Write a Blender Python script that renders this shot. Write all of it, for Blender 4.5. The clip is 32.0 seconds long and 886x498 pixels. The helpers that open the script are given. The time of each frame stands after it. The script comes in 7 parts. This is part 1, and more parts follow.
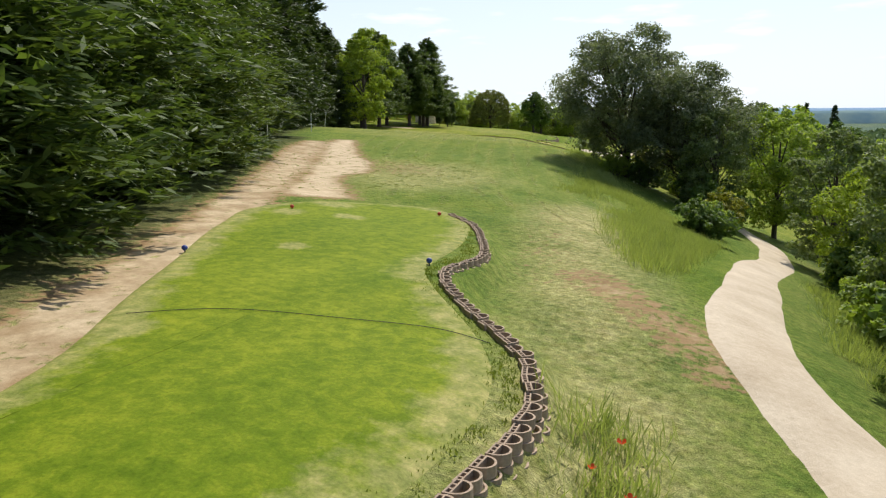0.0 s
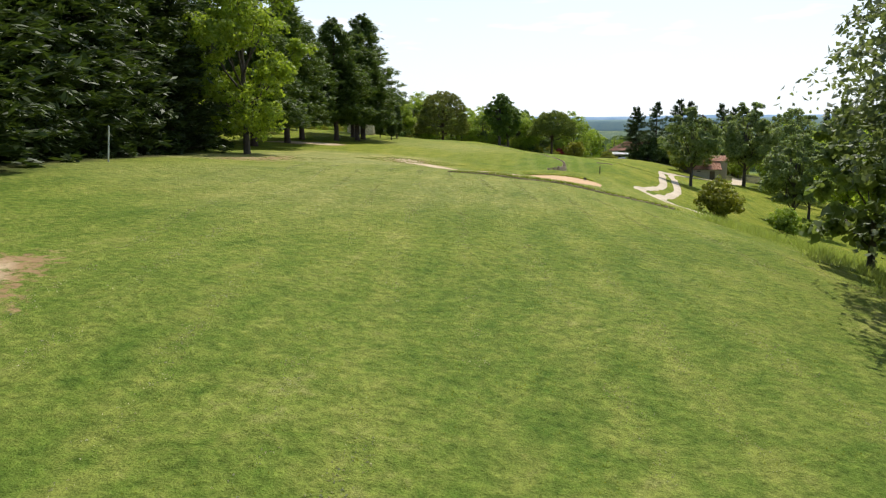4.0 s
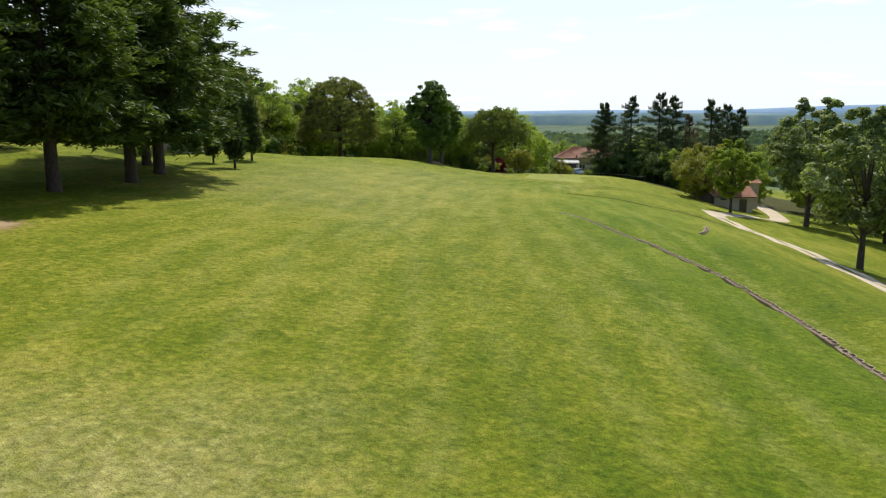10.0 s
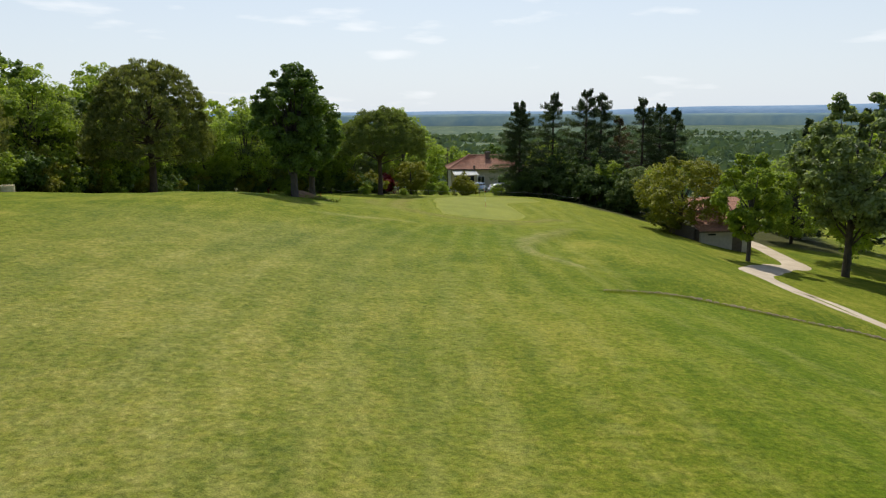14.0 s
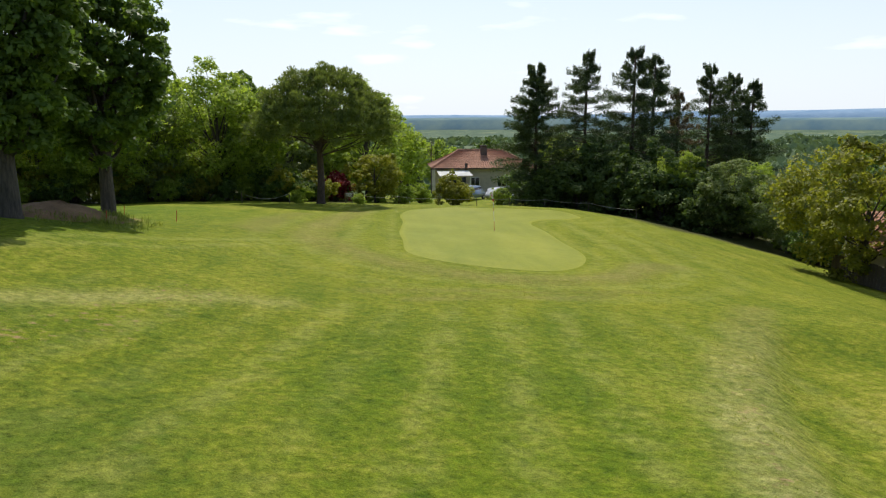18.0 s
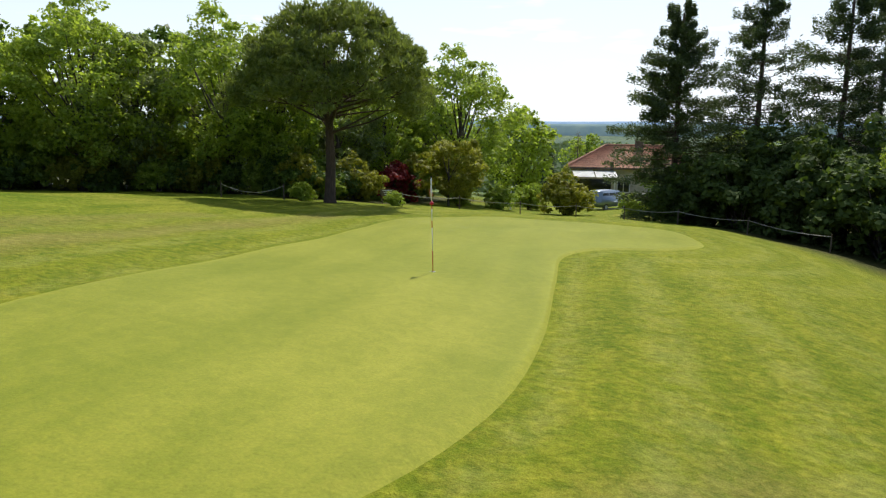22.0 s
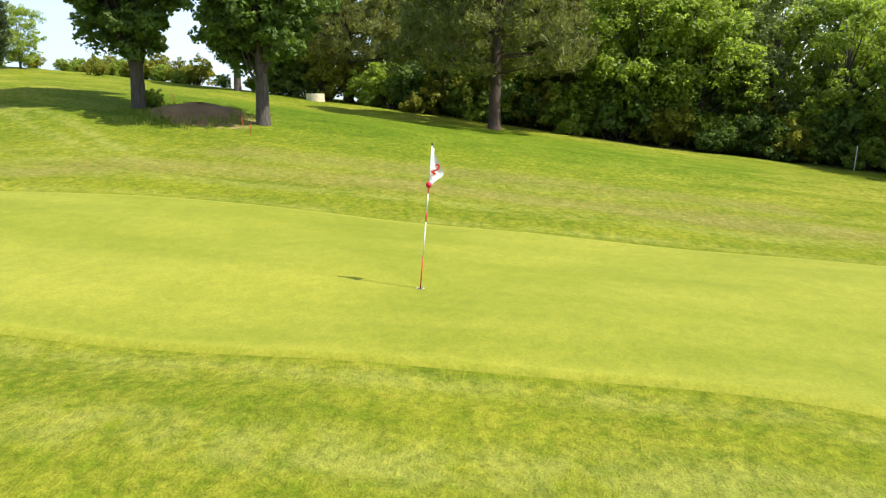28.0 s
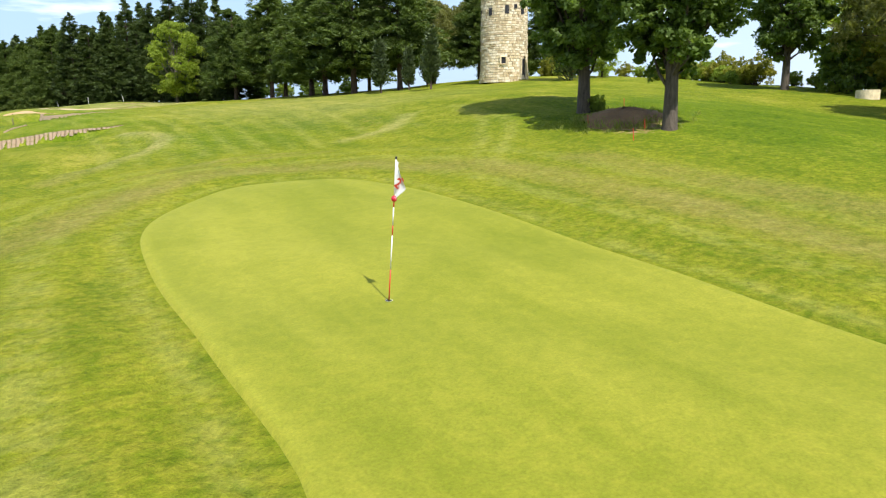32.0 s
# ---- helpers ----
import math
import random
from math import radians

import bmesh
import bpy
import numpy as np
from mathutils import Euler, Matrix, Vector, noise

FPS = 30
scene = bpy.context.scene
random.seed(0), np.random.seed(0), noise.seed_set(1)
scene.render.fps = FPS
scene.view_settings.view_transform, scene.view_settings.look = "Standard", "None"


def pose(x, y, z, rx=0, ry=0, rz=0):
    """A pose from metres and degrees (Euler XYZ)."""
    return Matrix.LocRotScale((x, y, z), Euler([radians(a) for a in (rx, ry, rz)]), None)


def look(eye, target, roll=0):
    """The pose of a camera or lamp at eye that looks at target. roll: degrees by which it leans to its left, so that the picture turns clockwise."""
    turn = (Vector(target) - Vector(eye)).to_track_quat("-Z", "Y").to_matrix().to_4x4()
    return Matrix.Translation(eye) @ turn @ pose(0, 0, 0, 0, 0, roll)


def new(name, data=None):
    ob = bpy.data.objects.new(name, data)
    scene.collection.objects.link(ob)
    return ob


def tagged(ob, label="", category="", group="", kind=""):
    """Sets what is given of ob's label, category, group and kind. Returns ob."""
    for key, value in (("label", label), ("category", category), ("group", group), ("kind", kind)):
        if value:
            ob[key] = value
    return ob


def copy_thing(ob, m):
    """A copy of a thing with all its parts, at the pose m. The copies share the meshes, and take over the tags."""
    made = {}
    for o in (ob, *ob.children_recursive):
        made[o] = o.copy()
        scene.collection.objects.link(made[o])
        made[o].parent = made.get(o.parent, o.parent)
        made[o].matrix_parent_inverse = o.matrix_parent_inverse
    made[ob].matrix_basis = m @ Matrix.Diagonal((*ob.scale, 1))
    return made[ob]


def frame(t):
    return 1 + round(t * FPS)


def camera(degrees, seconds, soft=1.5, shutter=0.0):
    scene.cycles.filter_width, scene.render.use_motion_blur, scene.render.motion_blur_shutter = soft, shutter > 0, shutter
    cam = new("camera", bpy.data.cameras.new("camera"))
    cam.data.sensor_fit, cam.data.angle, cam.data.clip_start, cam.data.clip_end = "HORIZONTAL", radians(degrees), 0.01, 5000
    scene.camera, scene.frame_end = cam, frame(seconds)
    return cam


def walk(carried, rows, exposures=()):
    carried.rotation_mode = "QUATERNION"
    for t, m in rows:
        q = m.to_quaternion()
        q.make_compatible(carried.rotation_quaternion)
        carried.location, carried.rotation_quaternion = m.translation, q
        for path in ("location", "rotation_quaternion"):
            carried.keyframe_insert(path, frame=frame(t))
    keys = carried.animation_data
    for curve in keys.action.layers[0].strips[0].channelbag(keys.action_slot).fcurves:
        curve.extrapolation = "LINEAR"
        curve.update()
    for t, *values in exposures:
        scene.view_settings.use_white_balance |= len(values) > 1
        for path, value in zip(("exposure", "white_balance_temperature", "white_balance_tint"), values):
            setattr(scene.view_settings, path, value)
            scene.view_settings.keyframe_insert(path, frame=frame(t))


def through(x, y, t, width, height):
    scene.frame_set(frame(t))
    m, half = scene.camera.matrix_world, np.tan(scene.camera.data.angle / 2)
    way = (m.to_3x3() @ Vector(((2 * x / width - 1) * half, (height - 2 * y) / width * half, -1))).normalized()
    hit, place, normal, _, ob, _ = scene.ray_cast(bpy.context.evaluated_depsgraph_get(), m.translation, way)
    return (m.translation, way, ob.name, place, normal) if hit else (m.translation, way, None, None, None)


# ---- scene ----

# ---- camera ----
cam = camera(63.8, 32.0, soft=1.25)
PATH = [
    (0, (25.25, -182.57, 5.99), (18.20, -164.20, 2.44), -0.6),
    (0.5, (23.09, -177.37, 6.03), (16.07, -158.97, 2.52), -0.8),
    (1, (20.92, -172.01, 6.09), (13.98, -153.59, 2.58), -0.6),
    (1.5, (18.91, -166.92, 6.12), (12.05, -148.46, 2.63), -0.5),
    (2, (17.00, -162.08, 6.25), (10.36, -143.54, 2.78), -0.4),
    (2.5, (15.29, -157.62, 6.41), (8.91, -138.98, 2.98), -0.5),
    (3, (13.64, -153.57, 6.54), (7.59, -134.82, 3.13), -0.3),
    (3.5, (12.19, -150.25, 6.63), (6.47, -131.39, 3.23), -0.4),
    (5.5, (7.29, -135.53, 7.25), (2.65, -116.40, 3.71), -0.1),
    (6, (6.01, -131.62, 7.46), (1.66, -112.44, 3.87), -0.1),
    (6.5, (4.76, -127.54, 7.60), (0.67, -108.30, 4.00), -0.0),
    (7, (3.59, -123.57, 7.69), (-0.36, -104.29, 4.09), -0.1),
    (7.5, (2.45, -119.59, 7.78), (-1.38, -100.30, 4.16), -0.0),
    (8, (1.32, -115.54, 7.84), (-2.42, -96.23, 4.21), -0.1),
    (8.5, (0.17, -111.30, 7.89), (-3.47, -91.97, 4.28), -0.2),
    (9, (-0.96, -107.03, 7.94), (-4.39, -87.66, 4.33), -0.2),
    (9.5, (-1.88, -102.84, 8.02), (-4.97, -83.42, 4.41), -0.2),
    (10, (-2.84, -98.83, 8.09), (-5.51, -79.34, 4.48), -0.2),
    (10.5, (-3.84, -94.77, 8.12), (-6.06, -75.22, 4.52), -0.2),
    (11, (-4.80, -90.88, 8.19), (-6.53, -71.28, 4.60), -0.2),
    (11.5, (-5.63, -87.02, 8.24), (-6.86, -67.38, 4.66), -0.1),
    (12, (-6.35, -83.29, 8.26), (-7.10, -63.63, 4.67), -0.1),
    (12.5, (-6.91, -79.54, 8.27), (-7.20, -59.86, 4.69), -0.2),
    (13, (-7.33, -75.63, 8.31), (-7.16, -55.95, 4.73), -0.3),
    (13.5, (-7.52, -71.68, 8.37), (-6.92, -52.01, 4.78), -0.3),
    (14, (-7.68, -67.77, 8.42), (-6.65, -48.12, 4.82), -0.3),
    (14.5, (-7.61, -63.41, 8.43), (-6.40, -43.77, 4.81), -0.3),
    (16.5, (-6.02, -46.85, 6.86), (-4.82, -27.21, 3.24), -0.4),
    (17, (-5.72, -42.68, 6.33), (-4.43, -23.04, 2.75), -0.2),
    (17.5, (-5.40, -38.87, 5.82), (-4.04, -19.24, 2.29), -0.2),
    (18, (-5.08, -35.35, 5.39), (-3.71, -15.70, 1.91), -0.1),
    (18.5, (-4.59, -32.36, 5.11), (-3.27, -12.70, 1.65), -0.2),
    (19, (-3.79, -29.64, 4.66), (-2.55, -9.97, 1.27), -0.2),
    (19.5, (-3.02, -26.88, 4.31), (-1.71, -7.21, 0.96), -0.1),
    (20, (-1.81, -24.34, 4.16), (-0.62, -4.65, 0.84), -0.1),
    (20.5, (-0.37, -21.94, 3.99), (0.30, -2.23, 0.67), -0.1),
    (21, (1.06, -19.62, 3.72), (0.29, 0.09, 0.40), 0.2),
    (21.5, (2.40, -17.51, 3.46), (-0.06, 2.06, 0.10), 0.7),
    (22, (3.51, -15.37, 3.24), (-0.61, 3.91, -0.11), 0.7),
    (22.5, (4.55, -13.56, 3.14), (-1.43, 5.23, -0.23), 0.8),
    (23, (5.54, -11.77, 3.03), (-2.41, 6.26, -0.35), 0.8),
    (23.5, (6.44, -10.10, 2.95), (-3.56, 6.88, -0.49), 1.0),
    (24, (7.24, -8.50, 2.84), (-4.69, 7.17, -0.64), 1.1),
    (24.5, (7.99, -6.89, 2.79), (-5.78, 7.17, -0.78), 1.0),
    (26.5, (10.12, -1.39, 2.69), (-8.76, 4.07, -1.02), 0.3),
    (27, (10.21, -0.15, 2.66), (-9.26, 2.46, -1.10), 0.3),
    (27.5, (10.22, 0.98, 2.63), (-9.42, 0.64, -1.13), 0.2),
    (28, (10.11, 2.08, 2.61), (-9.25, -1.25, -1.15), 0.2),
    (28.5, (9.82, 3.18, 2.63), (-8.83, -2.96, -1.19), -0.3),
    (29, (9.49, 4.23, 2.66), (-8.29, -4.08, -1.15), -0.4),
    (29.5, (8.94, 5.25, 2.68), (-7.78, -5.04, -1.11), -0.5),
    (30, (8.26, 6.24, 2.71), (-7.21, -5.86, -1.06), -0.5),
    (30.5, (7.44, 7.21, 2.76), (-6.64, -6.50, -1.00), -0.7),
    (31, (6.48, 8.08, 2.76), (-6.10, -7.01, -0.97), -0.7),
    (31.5, (5.41, 8.84, 2.76), (-5.57, -7.45, -0.95), -0.7),
    (32, (4.30, 9.42, 2.76), (-5.25, -7.76, -0.95), -0.7),
]
walk(cam, [(t, look(eye, target, roll)) for t, eye, target, roll in PATH],
     [(0, 0.05), (1.5, 0.35), (3, 0.28), (6, -0.08), (8, -0.08), (10, 0.06), (12, -0.08), (14, -0.24), (17, 0.0), (20, -0.06), (22, 0.14), (24.5, 0.50), (27, 0.82), (29, 0.74), (32, 0.60)])

# ---- light ----
SUN_EL, SUN_AZ = radians(52.5), radians(3.0)      # azimuth from +y towards +x
world = bpy.data.worlds.new("sky")
scene.world = world
world.use_nodes = True
wn = world.node_tree
wn.nodes.clear()
sky = wn.nodes.new("ShaderNodeTexSky")
sky.sky_type = "NISHITA"
sky.sun_disc = False
sky.sun_elevation, sky.sun_rotation = SUN_EL, SUN_AZ
sky.altitude, sky.air_density, sky.dust_density, sky.ozone_density = 200, 1.0, 1.0, 1.0
bg = wn.nodes.new("ShaderNodeBackground")
bg.inputs["Strength"].default_value = 0.135
wo = wn.nodes.new("ShaderNodeOutputWorld")
# summer haze: the sky pales evenly towards the horizon all round
wc = wn.nodes.new("ShaderNodeTexCoord")
wsep = wn.nodes.new("ShaderNodeSeparateXYZ")
wn.links.new(wc.outputs["Generated"], wsep.inputs[0])
wr = wn.nodes.new("ShaderNodeValToRGB")
for e, (p_, c_) in zip(wr.color_ramp.elements, ((0.0, 0.92), (0.42, 0.10))):
    e.position, e.color = p_, (c_, c_, c_, 1)
wn.links.new(wsep.outputs[2], wr.inputs[0])
wm = wn.nodes.new("ShaderNodeMix")
wm.data_type = "RGBA"
wn.links.new(wr.outputs[0], wm.inputs[0])
# the haze glows white towards the sun and stays blue away from it
wh = wn.nodes.new("ShaderNodeValToRGB")
wh.color_ramp.elements[0].position, wh.color_ramp.elements[0].color = 0.0, (2.4, 3.5, 5.3, 1)
wh.color_ramp.elements[1].position, wh.color_ramp.elements[1].color = 0.62, (6.5, 7.1, 7.8, 1)
whm = wn.nodes.new("ShaderNodeMath")
whm.operation = "MULTIPLY_ADD"
whm.inputs[1].default_value, whm.inputs[2].default_value = 0.5, 0.5
wn.links.new(wsep.outputs[1], whm.inputs[0])
wn.links.new(whm.outputs[0], wh.inputs[0])
wn.links.new(wh.outputs[0], wm.inputs[7])
wn.links.new(sky.outputs[0], wm.inputs[6])
# a few thin fair-weather clouds low in the sky
wmap = wn.nodes.new("ShaderNodeMapping")
wmap.inputs["Scale"].default_value = (1, 1, 5)
wn.links.new(wc.outputs["Generated"], wmap.inputs["Vector"])
wnoise = wn.nodes.new("ShaderNodeTexNoise")
wnoise.inputs["Scale"].default_value, wnoise.inputs["Detail"].default_value = 6.5, 5
wn.links.new(wmap.outputs[0], wnoise.inputs["Vector"])
wcl = wn.nodes.new("ShaderNodeValToRGB")
for e, (p_, c_) in zip(wcl.color_ramp.elements, ((0.62, 0.0), (0.74, 0.55))):
    e.position, e.color = p_, (c_, c_, c_, 1)
wn.links.new(wnoise.outputs["Fac"], wcl.inputs[0])
wm2 = wn.nodes.new("ShaderNodeMix")
wm2.data_type = "RGBA"
wm2.inputs[7].default_value = (9.0, 9.2, 9.4, 1)
wn.links.new(wcl.outputs[0], wm2.inputs[0])
wn.links.new(wm.outputs[2], wm2.inputs[6])
wn.links.new(wm2.outputs[2], bg.inputs[0])
wn.links.new(bg.outputs[0], wo.inputs[0])

sun_data = bpy.data.lights.new("sun", "SUN")
sun_data.energy, sun_data.angle, sun_data.color = 4.2, radians(0.53), (1.0, 0.955, 0.88)
sun = new("sun", sun_data)
sun.matrix_world = look((0, 0, 60), (-math.sin(SUN_AZ) * math.cos(SUN_EL), -math.cos(SUN_AZ) * math.cos(SUN_EL), 60 - math.sin(SUN_EL)))


# ---- materials ----
def ramp(nt, fac, stops):
    n = nt.nodes.new("ShaderNodeValToRGB")
    el = n.color_ramp.elements
    while len(el) < len(stops):
        el.new(0.5)
    for e, (p, c) in zip(el, stops):
        e.position, e.color = p, (*c, 1) if len(c) == 3 else c
    nt.links.new(fac, n.inputs[0])
    return n.outputs[0]


def noise_tex(nt, scale, detail=4, rough=0.55, co=None, distort=0.0):
    n = nt.nodes.new("ShaderNodeTexNoise")
    n.inputs["Scale"].default_value, n.inputs["Detail"].default_value = scale, detail
    n.inputs["Roughness"].default_value, n.inputs["Distortion"].default_value = rough, distort
    if co is not None:
        nt.links.new(co, n.inputs["Vector"])
    return n.outputs["Fac"]


def mixc(nt, fac, a, b, mode="MIX"):
    n = nt.nodes.new("ShaderNodeMix")
    n.data_type, n.blend_type = "RGBA", mode
    for sock, v in ((n.inputs[0], fac), (n.inputs[6], a), (n.inputs[7], b)):
        if isinstance(v, (int, float)):
            sock.default_value = v
        elif isinstance(v, tuple):
            sock.default_value = (*v, 1)
        else:
            nt.links.new(v, sock)
    return n.outputs[2]


def mathn(nt, op, a, b=0.0, clamp=False):
    n = nt.nodes.new("ShaderNodeMath")
    n.operation, n.use_clamp = op, clamp
    for sock, v in zip(n.inputs, (a, b)):
        if isinstance(v, (int, float)):
            sock.default_value = v
        else:
            nt.links.new(v, sock)
    return n.outputs[0]


def material(name):
    m = bpy.data.materials.new(name)
    m.use_nodes = True
    nt = m.node_tree
    return m, nt, nt.nodes["Principled BSDF"], nt.nodes["Material Output"]


def world_co(nt):
    return nt.nodes.new("ShaderNodeNewGeometry").outputs["Position"]


def bump(nt, bsdf, height, strength=0.4, dist=0.05):
    b = nt.nodes.new("ShaderNodeBump")
    b.inputs["Strength"].default_value, b.inputs["Distance"].default_value = strength, dist
    nt.links.new(height, b.inputs["Height"])
    nt.links.new(b.outputs[0], bsdf.inputs["Normal"])


def attr(nt, name):
    n = nt.nodes.new("ShaderNodeAttribute")
    n.attribute_name = name
    return n.outputs["Fac"]


def plain(name, color, rough=0.6, metal=0.0, scale=6.0, vary=0.25, bumpy=0.15, dist=0.01):
    """A surface of one colour with grain and stains."""
    m, nt, p, _ = material(name)
    co = nt.nodes.new("ShaderNodeTexCoord").outputs["Object"]
    a, b = noise_tex(nt, scale, 5, co=co), noise_tex(nt, scale * 0.13, 3, co=co)
    f = mathn(nt, "ADD", mathn(nt, "MULTIPLY", a, 0.6), mathn(nt, "MULTIPLY", b, 0.4))
    lo, hi = tuple(c * (1 - vary) for c in color), tuple(min(1, c * (1 + vary)) for c in color)
    nt.links.new(ramp(nt, f, [(0.3, lo), (0.7, hi)]), p.inputs["Base Color"])
    p.inputs["Roughness"].default_value, p.inputs["Metallic"].default_value = rough, metal
    bump(nt, p, a, bumpy, dist)
    return m


def grass_ground():
    """Mown grass, with worn soil, dry, golden and lush areas given by the ground's own layers."""
    m, nt, p, _ = material("mown_grass")
    co = world_co(nt)
    mp = nt.nodes.new("ShaderNodeMapping")
    mp.inputs["Rotation"].default_value = (0, 0, radians(-10))
    mp.inputs["Scale"].default_value = (1.0, 0.22, 1.0)
    nt.links.new(co, mp.inputs["Vector"])
    big, mid = noise_tex(nt, 0.07, 4, co=co), noise_tex(nt, 0.55, 5, 0.6, co=co)
    streak = noise_tex(nt, 0.9, 5, 0.6, co=mp.outputs[0])
    clump = noise_tex(nt, 3.8, 6, 0.70, co=co, distort=0.5)
    fine, blade = noise_tex(nt, 8.0, 5, 0.7, co=co), noise_tex(nt, 40.0, 3, 0.7, co=co)
    f = mathn(nt, "ADD", mathn(nt, "ADD", mathn(nt, "MULTIPLY", big, 0.24), mathn(nt, "MULTIPLY", streak, 0.22)), mathn(nt, "ADD", mathn(nt, "MULTIPLY", clump, 0.38), mathn(nt, "MULTIPLY", mid, 0.16)))
    col = ramp(nt, f, [(0.41, (0.084, 0.146, 0.020)), (0.47, (0.134, 0.194, 0.030)), (0.54, (0.194, 0.238, 0.046)), (0.62, (0.310, 0.306, 0.105))])
    gold = ramp(nt, f, [(0.41, (0.090, 0.136, 0.005)), (0.50, (0.176, 0.203, 0.008)), (0.58, (0.310, 0.288, 0.034))])
    col = mixc(nt, attr(nt, "gold"), col, gold)
    col = mixc(nt, attr(nt, "lush"), col, ramp(nt, f, [(0.39, (0.058, 0.116, 0.005)), (0.50, (0.110, 0.172, 0.007)), (0.61, (0.196, 0.238, 0.018))]))
    near = mixc(nt, mid, ramp(nt, streak, [(0.38, (0.098, 0.152, 0.007)), (0.62, (0.200, 0.230, 0.013))]), ramp(nt, clump, [(0.38, (0.118, 0.160, 0.008)), (0.62, (0.300, 0.280, 0.028))]))
    col = mixc(nt, attr(nt, "fringe"), col, near)
    lines = mathn(nt, "MULTIPLY", attr(nt, "mow"), ramp(nt, noise_tex(nt, 1.7, 5, 0.7, co=co), [(0.40, (0.05, 0.05, 0.05)), (0.58, (1, 1, 1))]))
    col = mixc(nt, mathn(nt, "MULTIPLY", lines, 0.85), col, (0.320, 0.320, 0.075))
    # straw-dry parts
    dry = mathn(nt, "MULTIPLY", attr(nt, "dry"), mathn(nt, "ADD", mathn(nt, "MULTIPLY", mathn(nt, "ADD", mathn(nt, "MULTIPLY", mid, 0.5), mathn(nt, "MULTIPLY", clump, 0.5)), 3.2), -0.85, True))
    straw = ramp(nt, noise_tex(nt, 4.5, 4, 0.7, co=co), [(0.35, (0.300, 0.262, 0.095)), (0.65, (0.560, 0.490, 0.235))])
    thatch = ramp(nt, noise_tex(nt, 3.0, 5, 0.7, co=co), [(0.35, (0.160, 0.135, 0.030)), (0.65, (0.270, 0.225, 0.070))])
    col = mixc(nt, dry, col, mixc(nt, attr(nt, "fringe"), straw, thatch))
    # dark wood floor: leaf litter, plus the painted shade beside the hedge
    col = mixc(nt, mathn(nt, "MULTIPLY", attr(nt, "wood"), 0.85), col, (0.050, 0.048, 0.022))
    # land beyond the hole: its greens are greyed to carry painted distance haze
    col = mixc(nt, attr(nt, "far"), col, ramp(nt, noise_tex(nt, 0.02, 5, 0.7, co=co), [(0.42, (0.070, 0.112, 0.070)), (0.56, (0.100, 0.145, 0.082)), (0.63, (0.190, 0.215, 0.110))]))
    grain = ramp(nt, mathn(nt, "ADD", mathn(nt, "MULTIPLY", fine, 0.6), mathn(nt, "MULTIPLY", blade, 0.4)),
                 [(0.34, (0.44, 0.48, 0.42)), (0.49, (0.98, 0.98, 0.98)), (0.66, (1.60, 1.55, 1.52))])
    col = mixc(nt, mathn(nt, "SUBTRACT", 1.0, mathn(nt, "MULTIPLY", attr(nt, "fringe"), 0.25)), col, grain, "MULTIPLY")
    # small pale clover heads and seed
    spots = ramp(nt, noise_tex(nt, 17.0, 2, 0.5, co=co), [(0.70, (0, 0, 0)), (0.76, (1, 1, 1))])
    patch = ramp(nt, noise_tex(nt, 0.35, 3, co=co, distort=0.6), [(0.5, (0, 0, 0)), (0.62, (1, 1, 1))])
    col = mixc(nt, mathn(nt, "MULTIPLY", mathn(nt, "MULTIPLY", spots, patch), 0.55), col, (0.34, 0.35, 0.13))
    # bare soil, with tufts that thin out towards its middle
    pale = ramp(nt, mathn(nt, "ADD", attr(nt, "bare"), mathn(nt, "MULTIPLY", mathn(nt, "SUBTRACT", noise_tex(nt, 0.8, 5, co=co), 0.5), 0.6)), [(0.62, (0.33, 0.220, 0.115)), (0.90, (0.60, 0.485, 0.325))])
    soil = mixc(nt, 1.0, pale, ramp(nt, noise_tex(nt, 1.6, 5, co=co), [(0.3, (0.85, 0.82, 0.78)), (0.7, (1.1, 1.1, 1.1))]), "MULTIPLY")
    soil = mixc(nt, 1.0, soil, ramp(nt, fine, [(0.3, (0.80, 0.78, 0.74)), (0.7, (1.12, 1.12, 1.12))]), "MULTIPLY")
    tufts = mathn(nt, "ADD", mathn(nt, "MULTIPLY", noise_tex(nt, 5.0, 5, 0.62, co=co), 0.7), mathn(nt, "MULTIPLY", clump, 0.3))
    wear = mathn(nt, "ADD", attr(nt, "bare"), mathn(nt, "MULTIPLY", mathn(nt, "SUBTRACT", tufts, 0.5), 2.6))
    wear = ramp(nt, wear, [(0.38, (0, 0, 0)), (0.66, (1, 1, 1))])
    wear = mathn(nt, "MULTIPLY", wear, ramp(nt, attr(nt, "bare"), [(0.02, (0, 0, 0)), (0.14, (1, 1, 1))]))
    col = mixc(nt, wear, col, soil)
    nt.links.new(col, p.inputs["Base Color"])
    p.inputs["Roughness"].default_value = 0.85
    p.inputs["Specular IOR Level"].default_value = 0.06
    rough = mathn(nt, "SUBTRACT", 1.0, mathn(nt, "MAXIMUM", mathn(nt, "MULTIPLY", wear, 0.8), mathn(nt, "MULTIPLY", attr(nt, "fringe"), 0.2)))
    bump(nt, p, mathn(nt, "MULTIPLY", mathn(nt, "ADD", mathn(nt, "ADD", fine, mathn(nt, "MULTIPLY", blade, 0.5)), mathn(nt, "MULTIPLY", mathn(nt, "SUBTRACT", clump, 1.44), 0.8)), rough), 0.8, 0.07)
    return m


